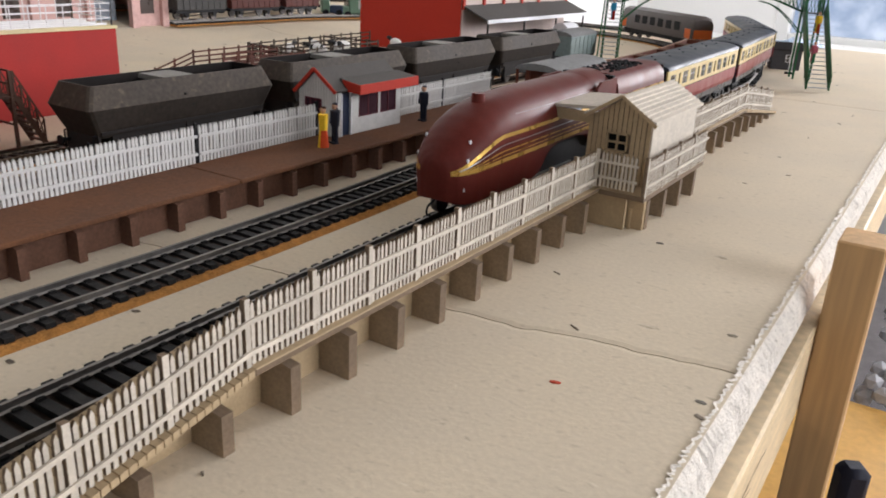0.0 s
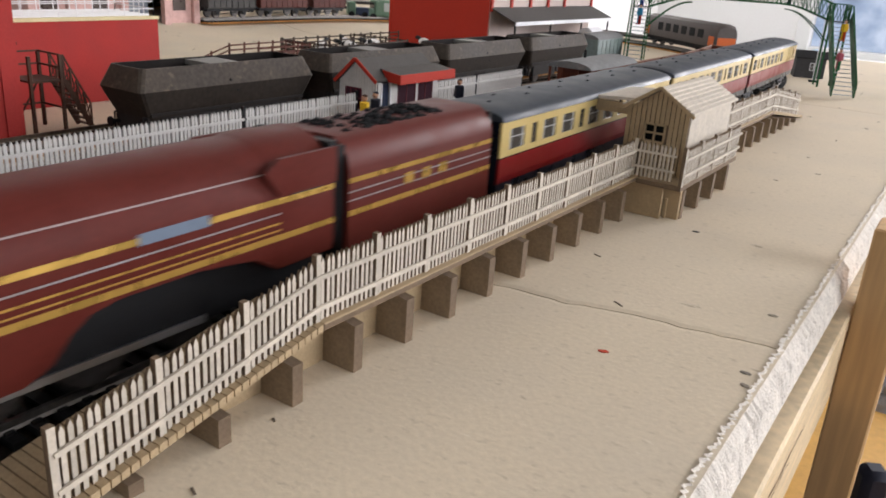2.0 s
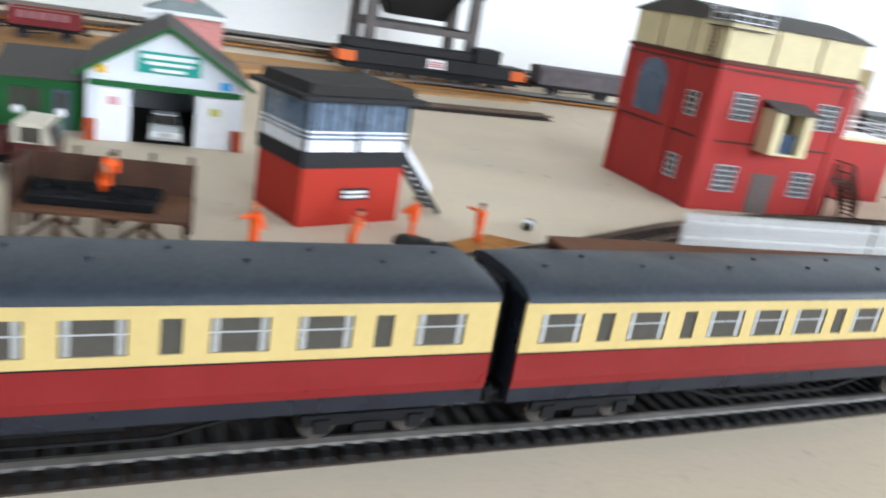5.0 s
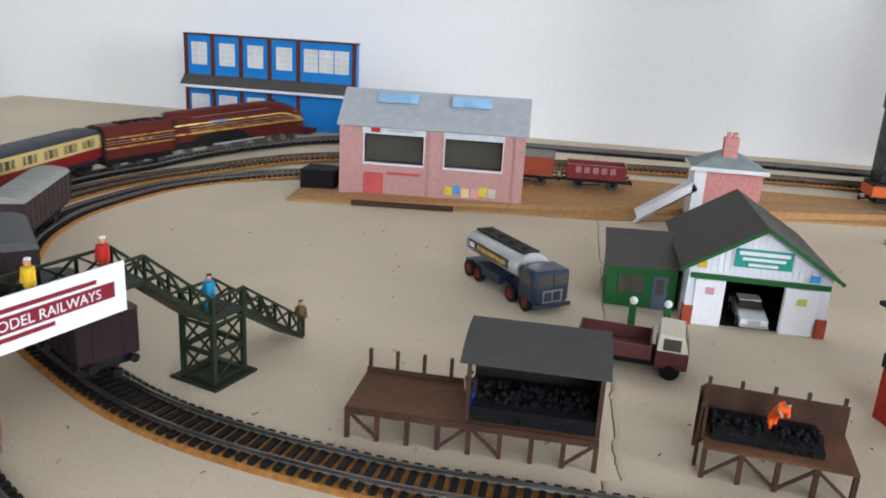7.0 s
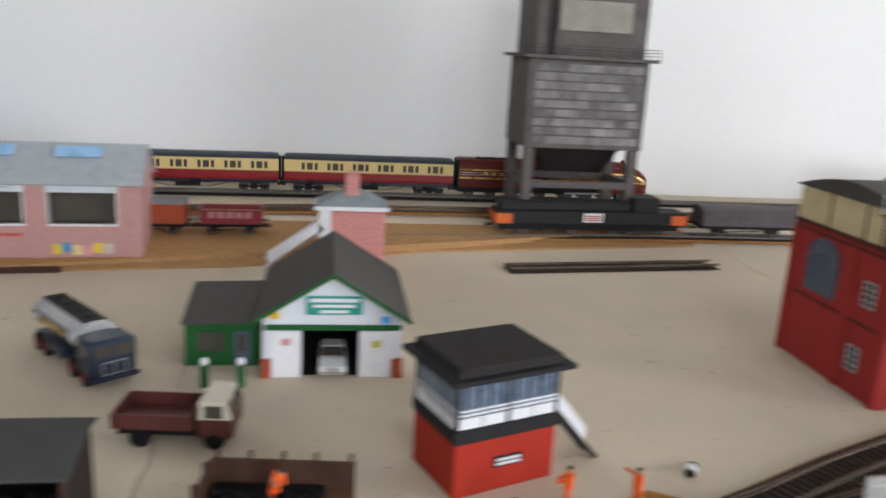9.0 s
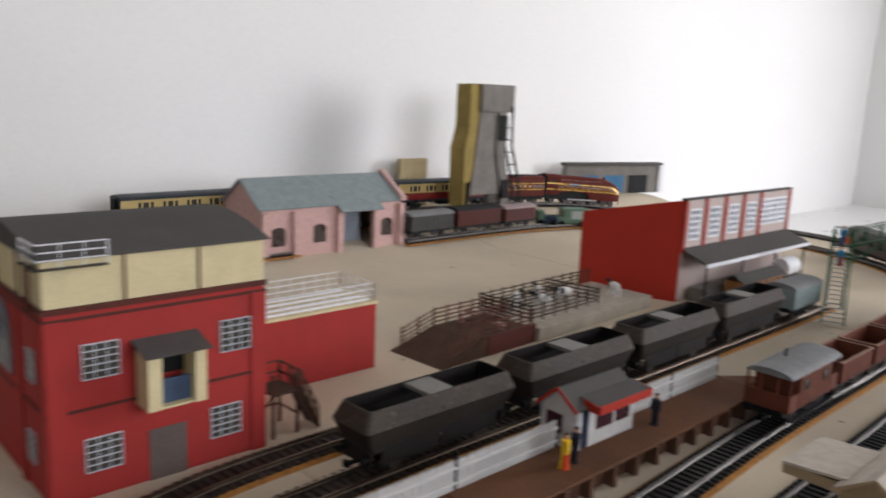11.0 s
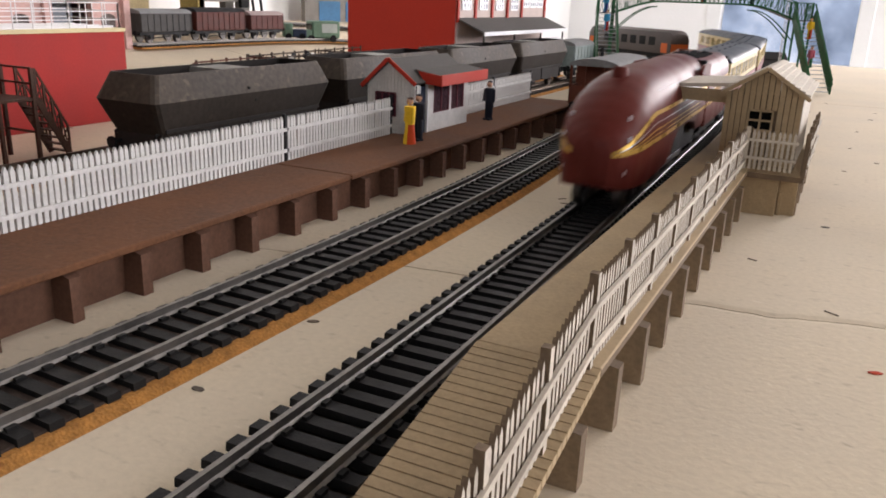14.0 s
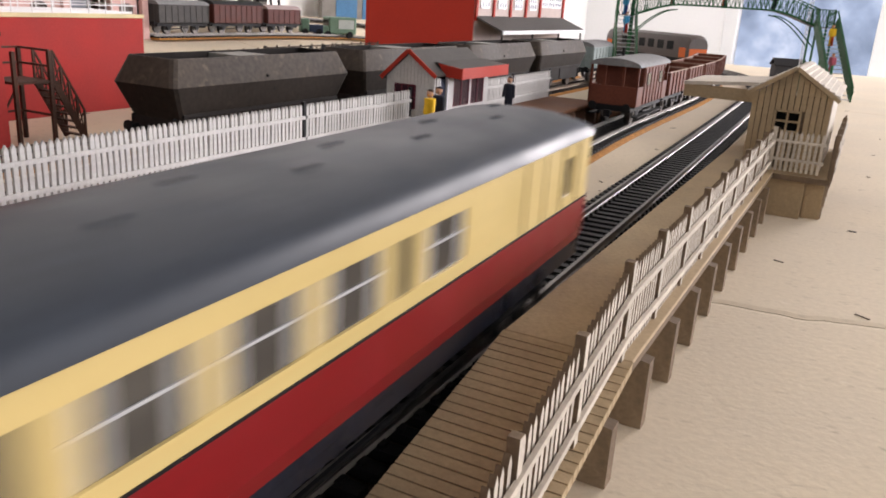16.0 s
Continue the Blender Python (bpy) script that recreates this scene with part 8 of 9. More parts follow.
def dark_footbridge():
    th = thing("footbridge", -0.3505, -0.5295, 0, -18, "dark green lattice footbridge with stairs carrying a white sign", "footbridge")
    hw = 0.0115
    bm = B()
    box(bm, -0.0175, 0.0175, -0.0175, 0.0175, 0, 0.0016, bev=0.0004)
    part("base_plate", bm, M_FBG, th)
    for x in (-0.012, 0.012):
        for y in (-hw, hw):
            bm = B()
            box(bm, x - 0.0013, x + 0.0013, y - 0.0013, y + 0.0013, 0.0016, 0.0530)
            part("tower_post", bm, M_FBG, th)
    def bay(a, b, h, name="lattice"):
        a, b, up = Vector(a), Vector(b), Vector((0, 0, h))
        bm = B()
        beam(bm, a, b, 0.0014), beam(bm, a + up, b + up, 0.0014)
        beam(bm, a, b + up, 0.0011), beam(bm, a + up, b, 0.0011)
        beam(bm, b, b + up, 0.0014), beam(bm, a, a + up, 0.0014)
        part(name, bm, M_FBG, th)
    for z in (0.003, 0.0205):
        for x in (-0.012, 0.012):
            bay((x, -hw, z), (x, hw, z), 0.0160)
        for y in (-hw, hw):
            bay((-0.012, y, z), (0.012, y, z), 0.0160)
    def deck(p, q):
        bm = B()
        p, q = Vector(p), Vector(q)
        slab(bm, p + Vector((0, -hw, 0)), p + Vector((0, hw, 0)), q + Vector((0, hw, 0)), q + Vector((0, -hw, 0)), 0.0014)
        part("deck", bm, M_FBG, th)
    deck((-0.0125, 0, 0.0400), (0.0125, 0, 0.0400))
    for s in (-1, 1):
        bay((-0.0125, s * hw, 0.0405), (0.0125, s * hw, 0.0405), 0.0120)
    A, Bp, C = Vector((-0.0125, 0, 0.0400)), Vector((-0.0680, 0, 0.0020)), Vector((0.0125, 0, 0.0400))
    Dp, E = Vector((0.0560, 0, 0.0760)), Vector((0.2150, 0, 0.0760))
    for p, q, n in ((A, Bp, 4), (C, Dp, 3), (Dp, E, 8)):
        deck(p, q)
        for s in (-1, 1):
            for k in range(n):
                a, b = p + (q - p) * k / n, p + (q - p) * (k + 1) / n
                bay(a + Vector((0, s * hw, 0.0006)), b + Vector((0, s * hw, 0.0006)), 0.0125)
    for p, q, n in ((A, Bp, 14), (C, Dp, 13)):
        for k in range(n):
            c = p + (q - p) * (k + 0.5) / n
            bm = B()
            box(bm, c.x - 0.0012, c.x + 0.0012, -hw + 0.001, hw - 0.001, c.z, c.z + 0.0012)
            part("tread", bm, M_FBG, th)
    bm = B()
    for x in (0.205, 0.215):
        for y in (-hw, hw):
            box(bm, x - 0.0013, x + 0.0013, y - 0.0013, y + 0.0013, 0.0, 0.0760)
    part("end_post", bm, M_FBG, th)
    # sign on the yard side
    bm = B()
    box(bm, 0.0690, 0.1950, hw + 0.0010, hw + 0.0018, 0.0660, 0.0905)
    sg = part("sign_board", bm, M_WHITE, th, "white name board with maroon lozenge lettering")
    mar = mat("maroon_print", (0.20, 0.015, 0.025), 0.5)
    for x0, x1, z in ((0.085, 0.185, 0.0845), (0.085, 0.185, 0.0720)):
        bm = B()
        box(bm, x0 + (0.022 if z < 0.08 else 0.0), x1, hw + 0.0018, hw + 0.0021, z - 0.0010, z + 0.0010)
        part("sign_stripe", bm, mar, sg)
    bm = B()
    box(bm, 0.0755, 0.1900, hw + 0.0018, hw + 0.0021, 0.0745, 0.0820)
    part("sign_band", bm, mar, sg)
    bm = B()
    box(bm, 0.1400, 0.1880, hw + 0.0021, hw + 0.0023, 0.0765, 0.0800)
    part("lettering_bar", bm, M_WHITE, sg)
    cu = bpy.data.curves.new("sign_lettering", "FONT")
    cu.body, cu.size, cu.extrude, cu.align_x = "MODEL RAILWAYS", 0.0066, 0.0001, "LEFT"
    tob = new("sign_lettering", cu)
    dg = bpy.context.evaluated_depsgraph_get()
    me = bpy.data.meshes.new_from_object(tob.evaluated_get(dg))
    bpy.data.objects.remove(tob)
    me.materials.clear()
    me.materials.append(M_WHITE)
    wd = new("sign_lettering", me)
    wd.parent = sg
    wd.matrix_basis = pose(0.1385, hw + 0.0023, 0.0760, 90, 0, 180)


dark_footbridge()


def green_footbridge():
    th = thing("footbridge", -0.376, 1.053, 0, 20.5, "bright green arched lattice station footbridge with two stairs", "footbridge")
    L, hw, zd = 0.208, 0.0115, 0.0760
    def arch(u):
        return 0.0150 * math.sin(math.pi / 2 * min(1.0, min(u, 1 - u) / 0.27)) ** 1.15
    n = 14
    for s in (-1, 1):
        bm = B()
        for k in range(n):
            a, b = k / n, (k + 1) / n
            p, q = Vector((L * a, s * hw, zd + arch(a))), Vector((L * b, s * hw, zd + arch(b)))
            up = Vector((0, 0, 0.0190))
            beam(bm, p, q, 0.0013, 0.0018), beam(bm, p + up, q + up, 0.0012)
            for j in range(3):
                m0, m1 = p + (q - p) * j / 3, p + (q - p) * (j + 1) / 3
                beam(bm, m0, m1 + up, 0.0005), beam(bm, m0 + up, m1, 0.0005)
            beam(bm, q, q + up, 0.0010)
        # spandrel bracket down to the towers
        for e in (0, 1):
            x = L * e
            d = 1 if e == 0 else -1
            for j in range(6):
                a0, a1 = j / 6, (j + 1) / 6
                f = lambda t: Vector((x + d * 0.050 * t, s * hw, 0.0520 + 0.0330 * math.sin(t * math.pi / 2)))
                beam(bm, f(a0), f(a1), 0.0012)
        part("lattice_girder", bm, M_FBG2, th)
    bm = B()
    for k in range(n):
        a, b = k / n, (k + 1) / n
        slab(bm, (L * a, -hw, zd + arch(a)), (L * a, hw, zd + arch(a)), (L * b, hw, zd + arch(b)), (L * b, -hw, zd + arch(b)), 0.001)
    part("deck", bm, M_GREYP, th)
    for x, turn, name in ((0.0, 0, "a"), (L, 0, "b")):
        base = Vector((x + (-0.009 if x == 0 else 0.009), 0, 0))
        for dx in (-0.009, 0.009):
            for dy in (-hw, hw):
                bm = B()
                box(bm, base.x + dx - 0.0010, base.x + dx + 0.0010, dy - 0.0010, dy + 0.0010, 0, zd + 0.019)
                part("tower_post", bm, M_FBG2, th)
        bm = B()
        box(bm, base.x - 0.010, base.x + 0.010, -hw, hw, zd - 0.001, zd)
        part("landing", bm, M_GREYP, th)
        bm = B()
        up = 0.019
        for a, b in (((-0.009, hw), (0.009, hw)), ((-0.009 if x == 0 else 0.009, -hw), (-0.009 if x == 0 else 0.009, hw))):
            p, q = Vector((base.x + a[0], a[1], zd)), Vector((base.x + b[0], b[1], zd))
            u3 = Vector((0, 0, up))
            beam(bm, p + u3, q + u3, 0.0011)
            for j in range(5):
                m0, m1 = p + (q - p) * j / 5, p + (q - p) * (j + 1) / 5
                beam(bm, m0, m1 + u3, 0.0005), beam(bm, m0 + u3, m1, 0.0005)
        part("landing_lattice", bm, M_FBG2, th)
        head = Vector((base.x, -hw, zd))
        ang = radians(-turn)
        foot = head + Vector((0.092 * math.sin(ang), -0.092 * math.cos(ang), -zd + 0.0015))
        side = Vector((math.cos(ang), math.sin(ang), 0)) * 0.023
        for s in (-0.5, 0.5):
            bm = B()
            w = side * s
            beam(bm, foot + w + Vector((0, 0, 0.006)), head + w + Vector((0, 0, 0.006)), 0.0011, 0.0125)
            beam(bm, foot + w + Vector((0, 0, 0.016)), head + w + Vector((0, 0, 0.018)), 0.0013, 0.0016)
            beam(bm, foot + w, foot + w + Vector((0, 0, 0.016)), 0.0016)
            part("stair_side", bm, M_FBG2, th, "solid green stair side")
        for k in range(18):
            c = foot + (head - foot) * (k + 0.5) / 18
            bm = B()
            beam(bm, c - side * 0.5, c + side * 0.5, 0.0030, 0.0007)
            part("tread", bm, M_PALESLATE, th)


green_footbridge()


# ---- vehicles on the board ----
def road_wheels(th, spots, r, hub):
    for x, y in spots:
        bm = B()
        tube(bm, (x - 0.0018, y, r), (x + 0.0018, y, r), r, 14)
        w = part("wheel", bm, M_BLACK, th, smooth=True)
        bm = B()
        s = 1 if x > 0 else -1
        tube(bm, (x + s * 0.0018, y, r), (x + s * 0.0022, y, r), r * 0.6, 12)
        part("hub", bm, hub, w)


def tanker():
    th = thing("tanker_lorry", -0.5475, -0.3735, 0, -52, "silver and blue eight-wheeled fuel tanker lorry", "lorry")
    # local +y is forward
    blue = mat("dark_blue_lorry", (0.014, 0.026, 0.052), 0.4, var=0.15, scale=90)
    bm = B()
    n = 18
    rings = []
    for y, k in ((-0.054, 0.90), (-0.052, 1.0), (0.021, 1.0), (0.023, 0.90)):
        rings.append([(0.0155 * k * math.cos(2 * math.pi * j / n), y, 0.0275 + 0.0105 * k * math.sin(2 * math.pi * j / n)) for j in range(n)])
    loft(bm, rings)
    part("tank", bm, mat("silver_tank", (0.55, 0.55, 0.55), 0.35, 0.5, var=0.12, scale=60), th, "silver elliptical tank", True)
    for s in (-1, 1):
        bm = B()
        box(bm, min(s * 0.0148, s * 0.0158), max(s * 0.0148, s * 0.0158), -0.047, 0.012, 0.0245, 0.0315)
        pn = part("panel", bm, mat("navy_panel", (0.03, 0.035, 0.05), 0.4), th)
        bm = B()
        box(bm, min(s * 0.0158, s * 0.0161), max(s * 0.0158, s * 0.0161), -0.033, 0.009, 0.0262, 0.0298)
        part("lettering_bar", bm, M_GOLD, pn)
        bm = B()
        box(bm, min(s * 0.0158, s * 0.0161), max(s * 0.0158, s * 0.0161), -0.045, -0.038, 0.0262, 0.0298)
        part("white_badge", bm, M_WHITE, pn)
    bm = B()
    box(bm, -0.0075, 0.0075, -0.050, 0.020, 0.0372, 0.0386)
    for k in range(4):
        tube(bm, (0, -0.040 + 0.017 * k, 0.0385), (0, -0.040 + 0.017 * k, 0.0402), 0.0028, 10)
    part("catwalk", bm, M_GREYD, th)
    bm = B()
    box(bm, -0.0160, 0.0160, 0.0270, 0.0495, 0.0075, 0.0330, bev=0.0025)
    cb = part("cab", bm, blue, th, "dark blue rounded cab", True)
    bm = B()
    box(bm, -0.0135, -0.0008, 0.0490, 0.0500, 0.0215, 0.0300), box(bm, 0.0008, 0.0135, 0.0490, 0.0500, 0.0215, 0.0300)
    part("windscreen", bm, M_PANE, cb)
    bm = B()
    for q in ((-0.0085, 0.0085, 0.0175, 0.0185), (-0.0085, 0.0085, 0.0090, 0.0100), (-0.0085, -0.0075, 0.0100, 0.0175), (0.0075, 0.0085, 0.0100, 0.0175), (-0.0004, 0.0004, 0.0100, 0.0175)):
        box(bm, q[0], q[1], 0.0493, 0.0503, q[2], q[3])
    part("grille", bm, M_SILVER, cb)
    for s in (-1, 1):
        bm = B()
        box(bm, min(s * 0.0156, s * 0.0163), max(s * 0.0156, s * 0.0163), 0.0320, 0.0450, 0.0215, 0.0295)
        part("side_window", bm, M_PANE, cb)
    bm = B()
    box(bm, -0.0120, 0.0120, -0.056, 0.048, 0.0080, 0.0120), box(bm, -0.0155, 0.0155, -0.030, 0.002, 0.0080, 0.0150)
    box(bm, -0.0160, 0.0160, 0.0490, 0.0515, 0.0055, 0.0085)
    part("chassis", bm, blue, th)
    hub = mat("maroon_hub", (0.16, 0.02, 0.02), 0.5)
    road_wheels(th, [(s * 0.0140, y) for s in (-1, 1) for y in (-0.045, -0.030, 0.018, 0.038)], 0.0068, hub)


def tipper():
    th = thing("tipper_lorry", -0.4370, -0.2870, 0, -6, "maroon dropside lorry with a cream cab", "lorry")
    mr = mat("maroon_lorry", (0.10, 0.025, 0.022), 0.45, var=0.15, scale=90)
    bm = B()
    for s in (-1, 1):
        box(bm, min(s * 0.0150, s * 0.0160), max(s * 0.0150, s * 0.0160), -0.036, 0.010, 0.0115, 0.0205)
    box(bm, -0.0150, 0.0150, -0.036, -0.035, 0.0115, 0.0205), box(bm, -0.0150, 0.0150, 0.009, 0.010, 0.0115, 0.0225)
    box(bm, -0.0150, 0.0150, -0.035, 0.009, 0.0115, 0.0125)
    part("load_bed", bm, mr, th)
    bm = B()
    box(bm, -0.0155, 0.0155, 0.0125, 0.0320, 0.0070, 0.0185, bev=0.0008)
    part("cab_lower", bm, mr, th)
    bm = B()
    prism(bm, ((0.0130, 0.0185), (0.0318, 0.0185), (0.0285, 0.0290), (0.0140, 0.0295)), "x", -0.0150, 0.0150)
    cb = part("cab", bm, mat("cream_cab", (0.68, 0.62, 0.50), 0.5, var=0.08), th, "cream cab roof and pillars")
    bm = B()
    for x in (-0.0072, 0.0072):
        slab(bm, (x - 0.0062, 0.0321, 0.0190), (x + 0.0062, 0.0321, 0.0190), (x + 0.0060, 0.0296, 0.0275), (x - 0.0060, 0.0296, 0.0275), -0.0003)
    part("windscreen", bm, M_PANE, cb)
    for s in (-1, 1):
        bm = B()
        box(bm, min(s * 0.0150, s * 0.0154), max(s * 0.0150, s * 0.0154), 0.0165, 0.0270, 0.0195, 0.0270)
        part("side_window", bm, M_PANE, cb)
    bm = B()
    box(bm, -0.0110, 0.0110, -0.034, 0.030, 0.0060, 0.0115)
    part("chassis", bm, M_BLACK, th)
    road_wheels(th, [(s * 0.0135, y) for s in (-1, 1) for y in (-0.020, 0.022)], 0.0062, M_BLACK)


def saloon_car():
    th = thing("saloon_car", -0.540, -0.1995, 0.0008, -90, "white and black old saloon car in the garage doorway", "car")
    bm = B()
    prism(bm, ((-0.024, 0.004), (0.024, 0.004), (0.0245, 0.0095), (0.012, 0.0115), (-0.018, 0.0115), (-0.0245, 0.0095)), "x", -0.0095, 0.0095)
    part("body", bm, mat("car_white", (0.70, 0.72, 0.70), 0.3), th)
    bm = B()
    prism(bm, ((-0.014, 0.0115), (0.008, 0.0115), (0.003, 0.0165), (-0.010, 0.0165)), "x", -0.0082, 0.0082)
    part("cabin", bm, M_PANE, th)
    bm = B()
    box(bm, -0.0080, 0.0080, -0.010, 0.003, 0.0165, 0.0172)
    part("roof", bm, M_WHITE, th)
    bm = B()
    box(bm, -0.0098, 0.0098, 0.0243, 0.0258, 0.0040, 0.0056), box(bm, -0.0045, 0.0045, 0.0240, 0.0250, 0.0062, 0.0090)
    part("bumper", bm, M_SILVER, th)
    road_wheels(th, [(s * 0.0085, y) for s in (-1, 1) for y in (-0.015, 0.015)], 0.0040, M_SILVER)


def green_van():
    g = mat("pale_green_van", (0.12, 0.20, 0.14), 0.5, var=0.15, scale=90)
    th = thing("delivery_van", -0.893, 1.178, rise(-0.893), 148, "pale green old delivery van parked near the back siding", "van")
    bm = B()
    box(bm, -0.0145, 0.0145, -0.030, 0.018, 0.0060, 0.0330, bev=0.0020)
    part("body", bm, g, th)
    bm = B()
    box(bm, -0.0135, 0.0135, 0.018, 0.030, 0.0060, 0.0190, bev=0.0015)
    part("bonnet", bm, g, th)
    bm = B()
    box(bm, -0.0120, 0.0120, 0.0178, 0.0186, 0.0195, 0.0285)
    part("windscreen", bm, M_PANE, th)
    bm = B()
    box(bm, 0.0143, 0.0149, -0.025, 0.002, 0.0150, 0.0290), box(bm, -0.0149, -0.0143, -0.025, 0.002, 0.0150, 0.0290)
    part("side_panel", bm, mat("pale_panel", (0.40, 0.44, 0.42), 0.5), th)
    road_wheels(th, [(s * 0.0130, y) for s in (-1, 1) for y in (-0.018, 0.020)], 0.0058, M_BLACK)
    th2 = thing("small_truck", -0.912, 1.135, rise(-0.912), 140, "small green cab with a dark blue body beside the van", "lorry")
    bm = B()
    box(bm, -0.0110, 0.0110, -0.018, 0.004, 0.0040, 0.0160, bev=0.001)
    part("body", bm, mat("dark_blue_body", (0.03, 0.045, 0.08), 0.5), th2)
    bm = B()
    box(bm, -0.0110, 0.0110, 0.004, 0.017, 0.0040, 0.0250, bev=0.0015)
    part("cab", bm, g, th2)
    road_wheels(th2, [(s * 0.0100, y) for s in (-1, 1) for y in (-0.011, 0.011)], 0.0050, M_BLACK)


tanker()
tipper()
saloon_car()
green_van()


# ---- cattle dock ----
def cattle_dock():
    th = thing("cattle_dock", -0.530, 0.500, 0, 3, "cattle dock with brown ramp pen and grey fenced platform", "cattle dock")
    th.matrix_basis = th.matrix_basis @ Matrix.Diagonal((0.62, 1, 1, 1))
    z = 0.0140
    bm = B()
    prism(bm, ((0.0, 0.0), (0.055, z), (0.130, z), (0.130, 0.0)), "x", -0.055, 0.052)
    part("ramp", bm, mat("dark_mud", (0.085, 0.045, 0.028), 0.85, var=0.3, scale=60), th, "dark brown muddy ramp")
    bm = B()
    box(bm, -0.075, 0.060, 0.131, 0.345, 0, z, bev=0.0005)
    part("dock_platform", bm, mat("pale_stone", (0.42, 0.37, 0.30), 0.85, var=0.15, scale=60), th, "pale stone dock platform")
    bm = B()
    box(bm, 0.0520, 0.0535, 0.060, 0.131, 0, 0.0185)
    part("red_side", bm, M_OXIDE, th)
    brown = mat("red_brown_fence", (0.11, 0.04, 0.028), 0.65, var=0.2, scale=90)
    def pen(pts, col, h=0.0165):
        P = [Vector(p) for p in pts]
        for a, b in zip(P, P[1:]):
            n = max(1, round((b - a).length / 0.019))
            for k in range(n + 1):
                c = a + (b - a) * k / n
                bm = B()
                box(bm, c.x - 0.0008, c.x + 0.0008, c.y - 0.0008, c.y + 0.0008, c.z, c.z + h + 0.002)
                part("fence_post", bm, col, th)
            for j in range(4):
                bm = B()
                up = Vector((0, 0, h * (j + 1) / 4))
                beam(bm, a + up, b + up, 0.0006, 0.0013)
                part("fence_rail", bm, col, th)
    pen(((-0.050, 0.012, 0.003), (-0.052, 0.055, z), (-0.052, 0.128, z)), brown)
    pen(((0.048, 0.012, 0.003), (0.048, 0.055, z), (0.048, 0.128, z)), brown)
    pen(((-0.052, 0.128, z), (-0.004, 0.128, z)), brown)
    pen(((-0.004, 0.060, z), (-0.004, 0.128, z)), brown)
    dk = mat("dark_fence", (0.06, 0.042, 0.030), 0.65, var=0.2, scale=90)
    pen(((-0.072, 0.135, z), (-0.072, 0.335, z)), dk)
    pen(((0.030, 0.140, z), (0.030, 0.260, z)), dk)
    pen(((-0.072, 0.137, z), (0.030, 0.140, z)), dk)
    pen(((-0.030, 0.140, z), (-0.030, 0.250, z)), dk)
    pen(((-0.072, 0.250, z), (0.030, 0.260, z)), dk)
    return z


def cow(x, y, z, rz, spots):
    th = thing("cow", x, y, z, rz, "black and white toy cow in the cattle pen", "cow", "dairy cows")
    wht, blk = mat("cow_white", (0.75, 0.73, 0.70), 0.6), mat("cow_black", (0.02, 0.02, 0.02), 0.6)
    bm = B()
    blob(bm, (0, 0, 0.0120), 0.0052, 0.85, 1.9, 0.95, 2)
    part("body", bm, wht, th, smooth=True)
    bm = B()
    for a, b in spots:
        blob(bm, (a, b, 0.0126), 0.0040, 0.98, 0.9, 1.0, 2)
    part("patch", bm, blk, th, smooth=True)
    for sx in (-0.0028, 0.0028):
        for sy in (-0.0070, 0.0070):
            bm = B()
            tube(bm, (sx, sy, 0), (sx, sy, 0.0095), 0.0009, 6, 0.0013)
            part("leg", bm, wht, th)
    bm = B()
    tube(bm, (0, 0.0085, 0.0140), (0, 0.0120, 0.0165), 0.0020, 8)
    blob(bm, (0, 0.0140, 0.0160), 0.0024, 0.8, 1.4, 0.9, 2)
    part("head", bm, blk, th, smooth=True)


zc = cattle_dock()
for x, y, rz, sp in ((-0.566, 0.672, 20, ((0.001, 0.003),)), (-0.545, 0.690, 110, ((0, -0.004), (0, 0.005))), (-0.572, 0.715, 60, ((0.001, -0.002),)), (-0.552, 0.735, 160, ((-0.001, 0.004),)), (-0.535, 0.805, 70, ((0, 0.0),))):
    cow(x, y, zc, rz, sp)
for x, y, rz in ((-0.560, 0.585, 40), (-0.520, 0.598, 100), (-0.575, 0.610, 10)):
    p = thing("pig", x, y, zc, rz, "pink toy pig in the brown ramp pen", "pig", "pigs")
    bm = B()
    blob(bm, (0, 0, 0.0050), 0.0032, 0.9, 1.8, 0.95, 2), blob(bm, (0, 0.0062, 0.0052), 0.0019, 0.9, 1.2, 0.9, 1)
    part("body", bm, mat("pig_pink", (0.55, 0.33, 0.28), 0.7), p, smooth=True)
    for sx in (-0.0018, 0.0018):
        for sy in (-0.0035, 0.0035):
            bm = B()
            tube(bm, (sx, sy, 0), (sx, sy, 0.0035), 0.0007, 6)
            part("leg", bm, mat("pig_pink", (0.55, 0.33, 0.28), 0.7), p)


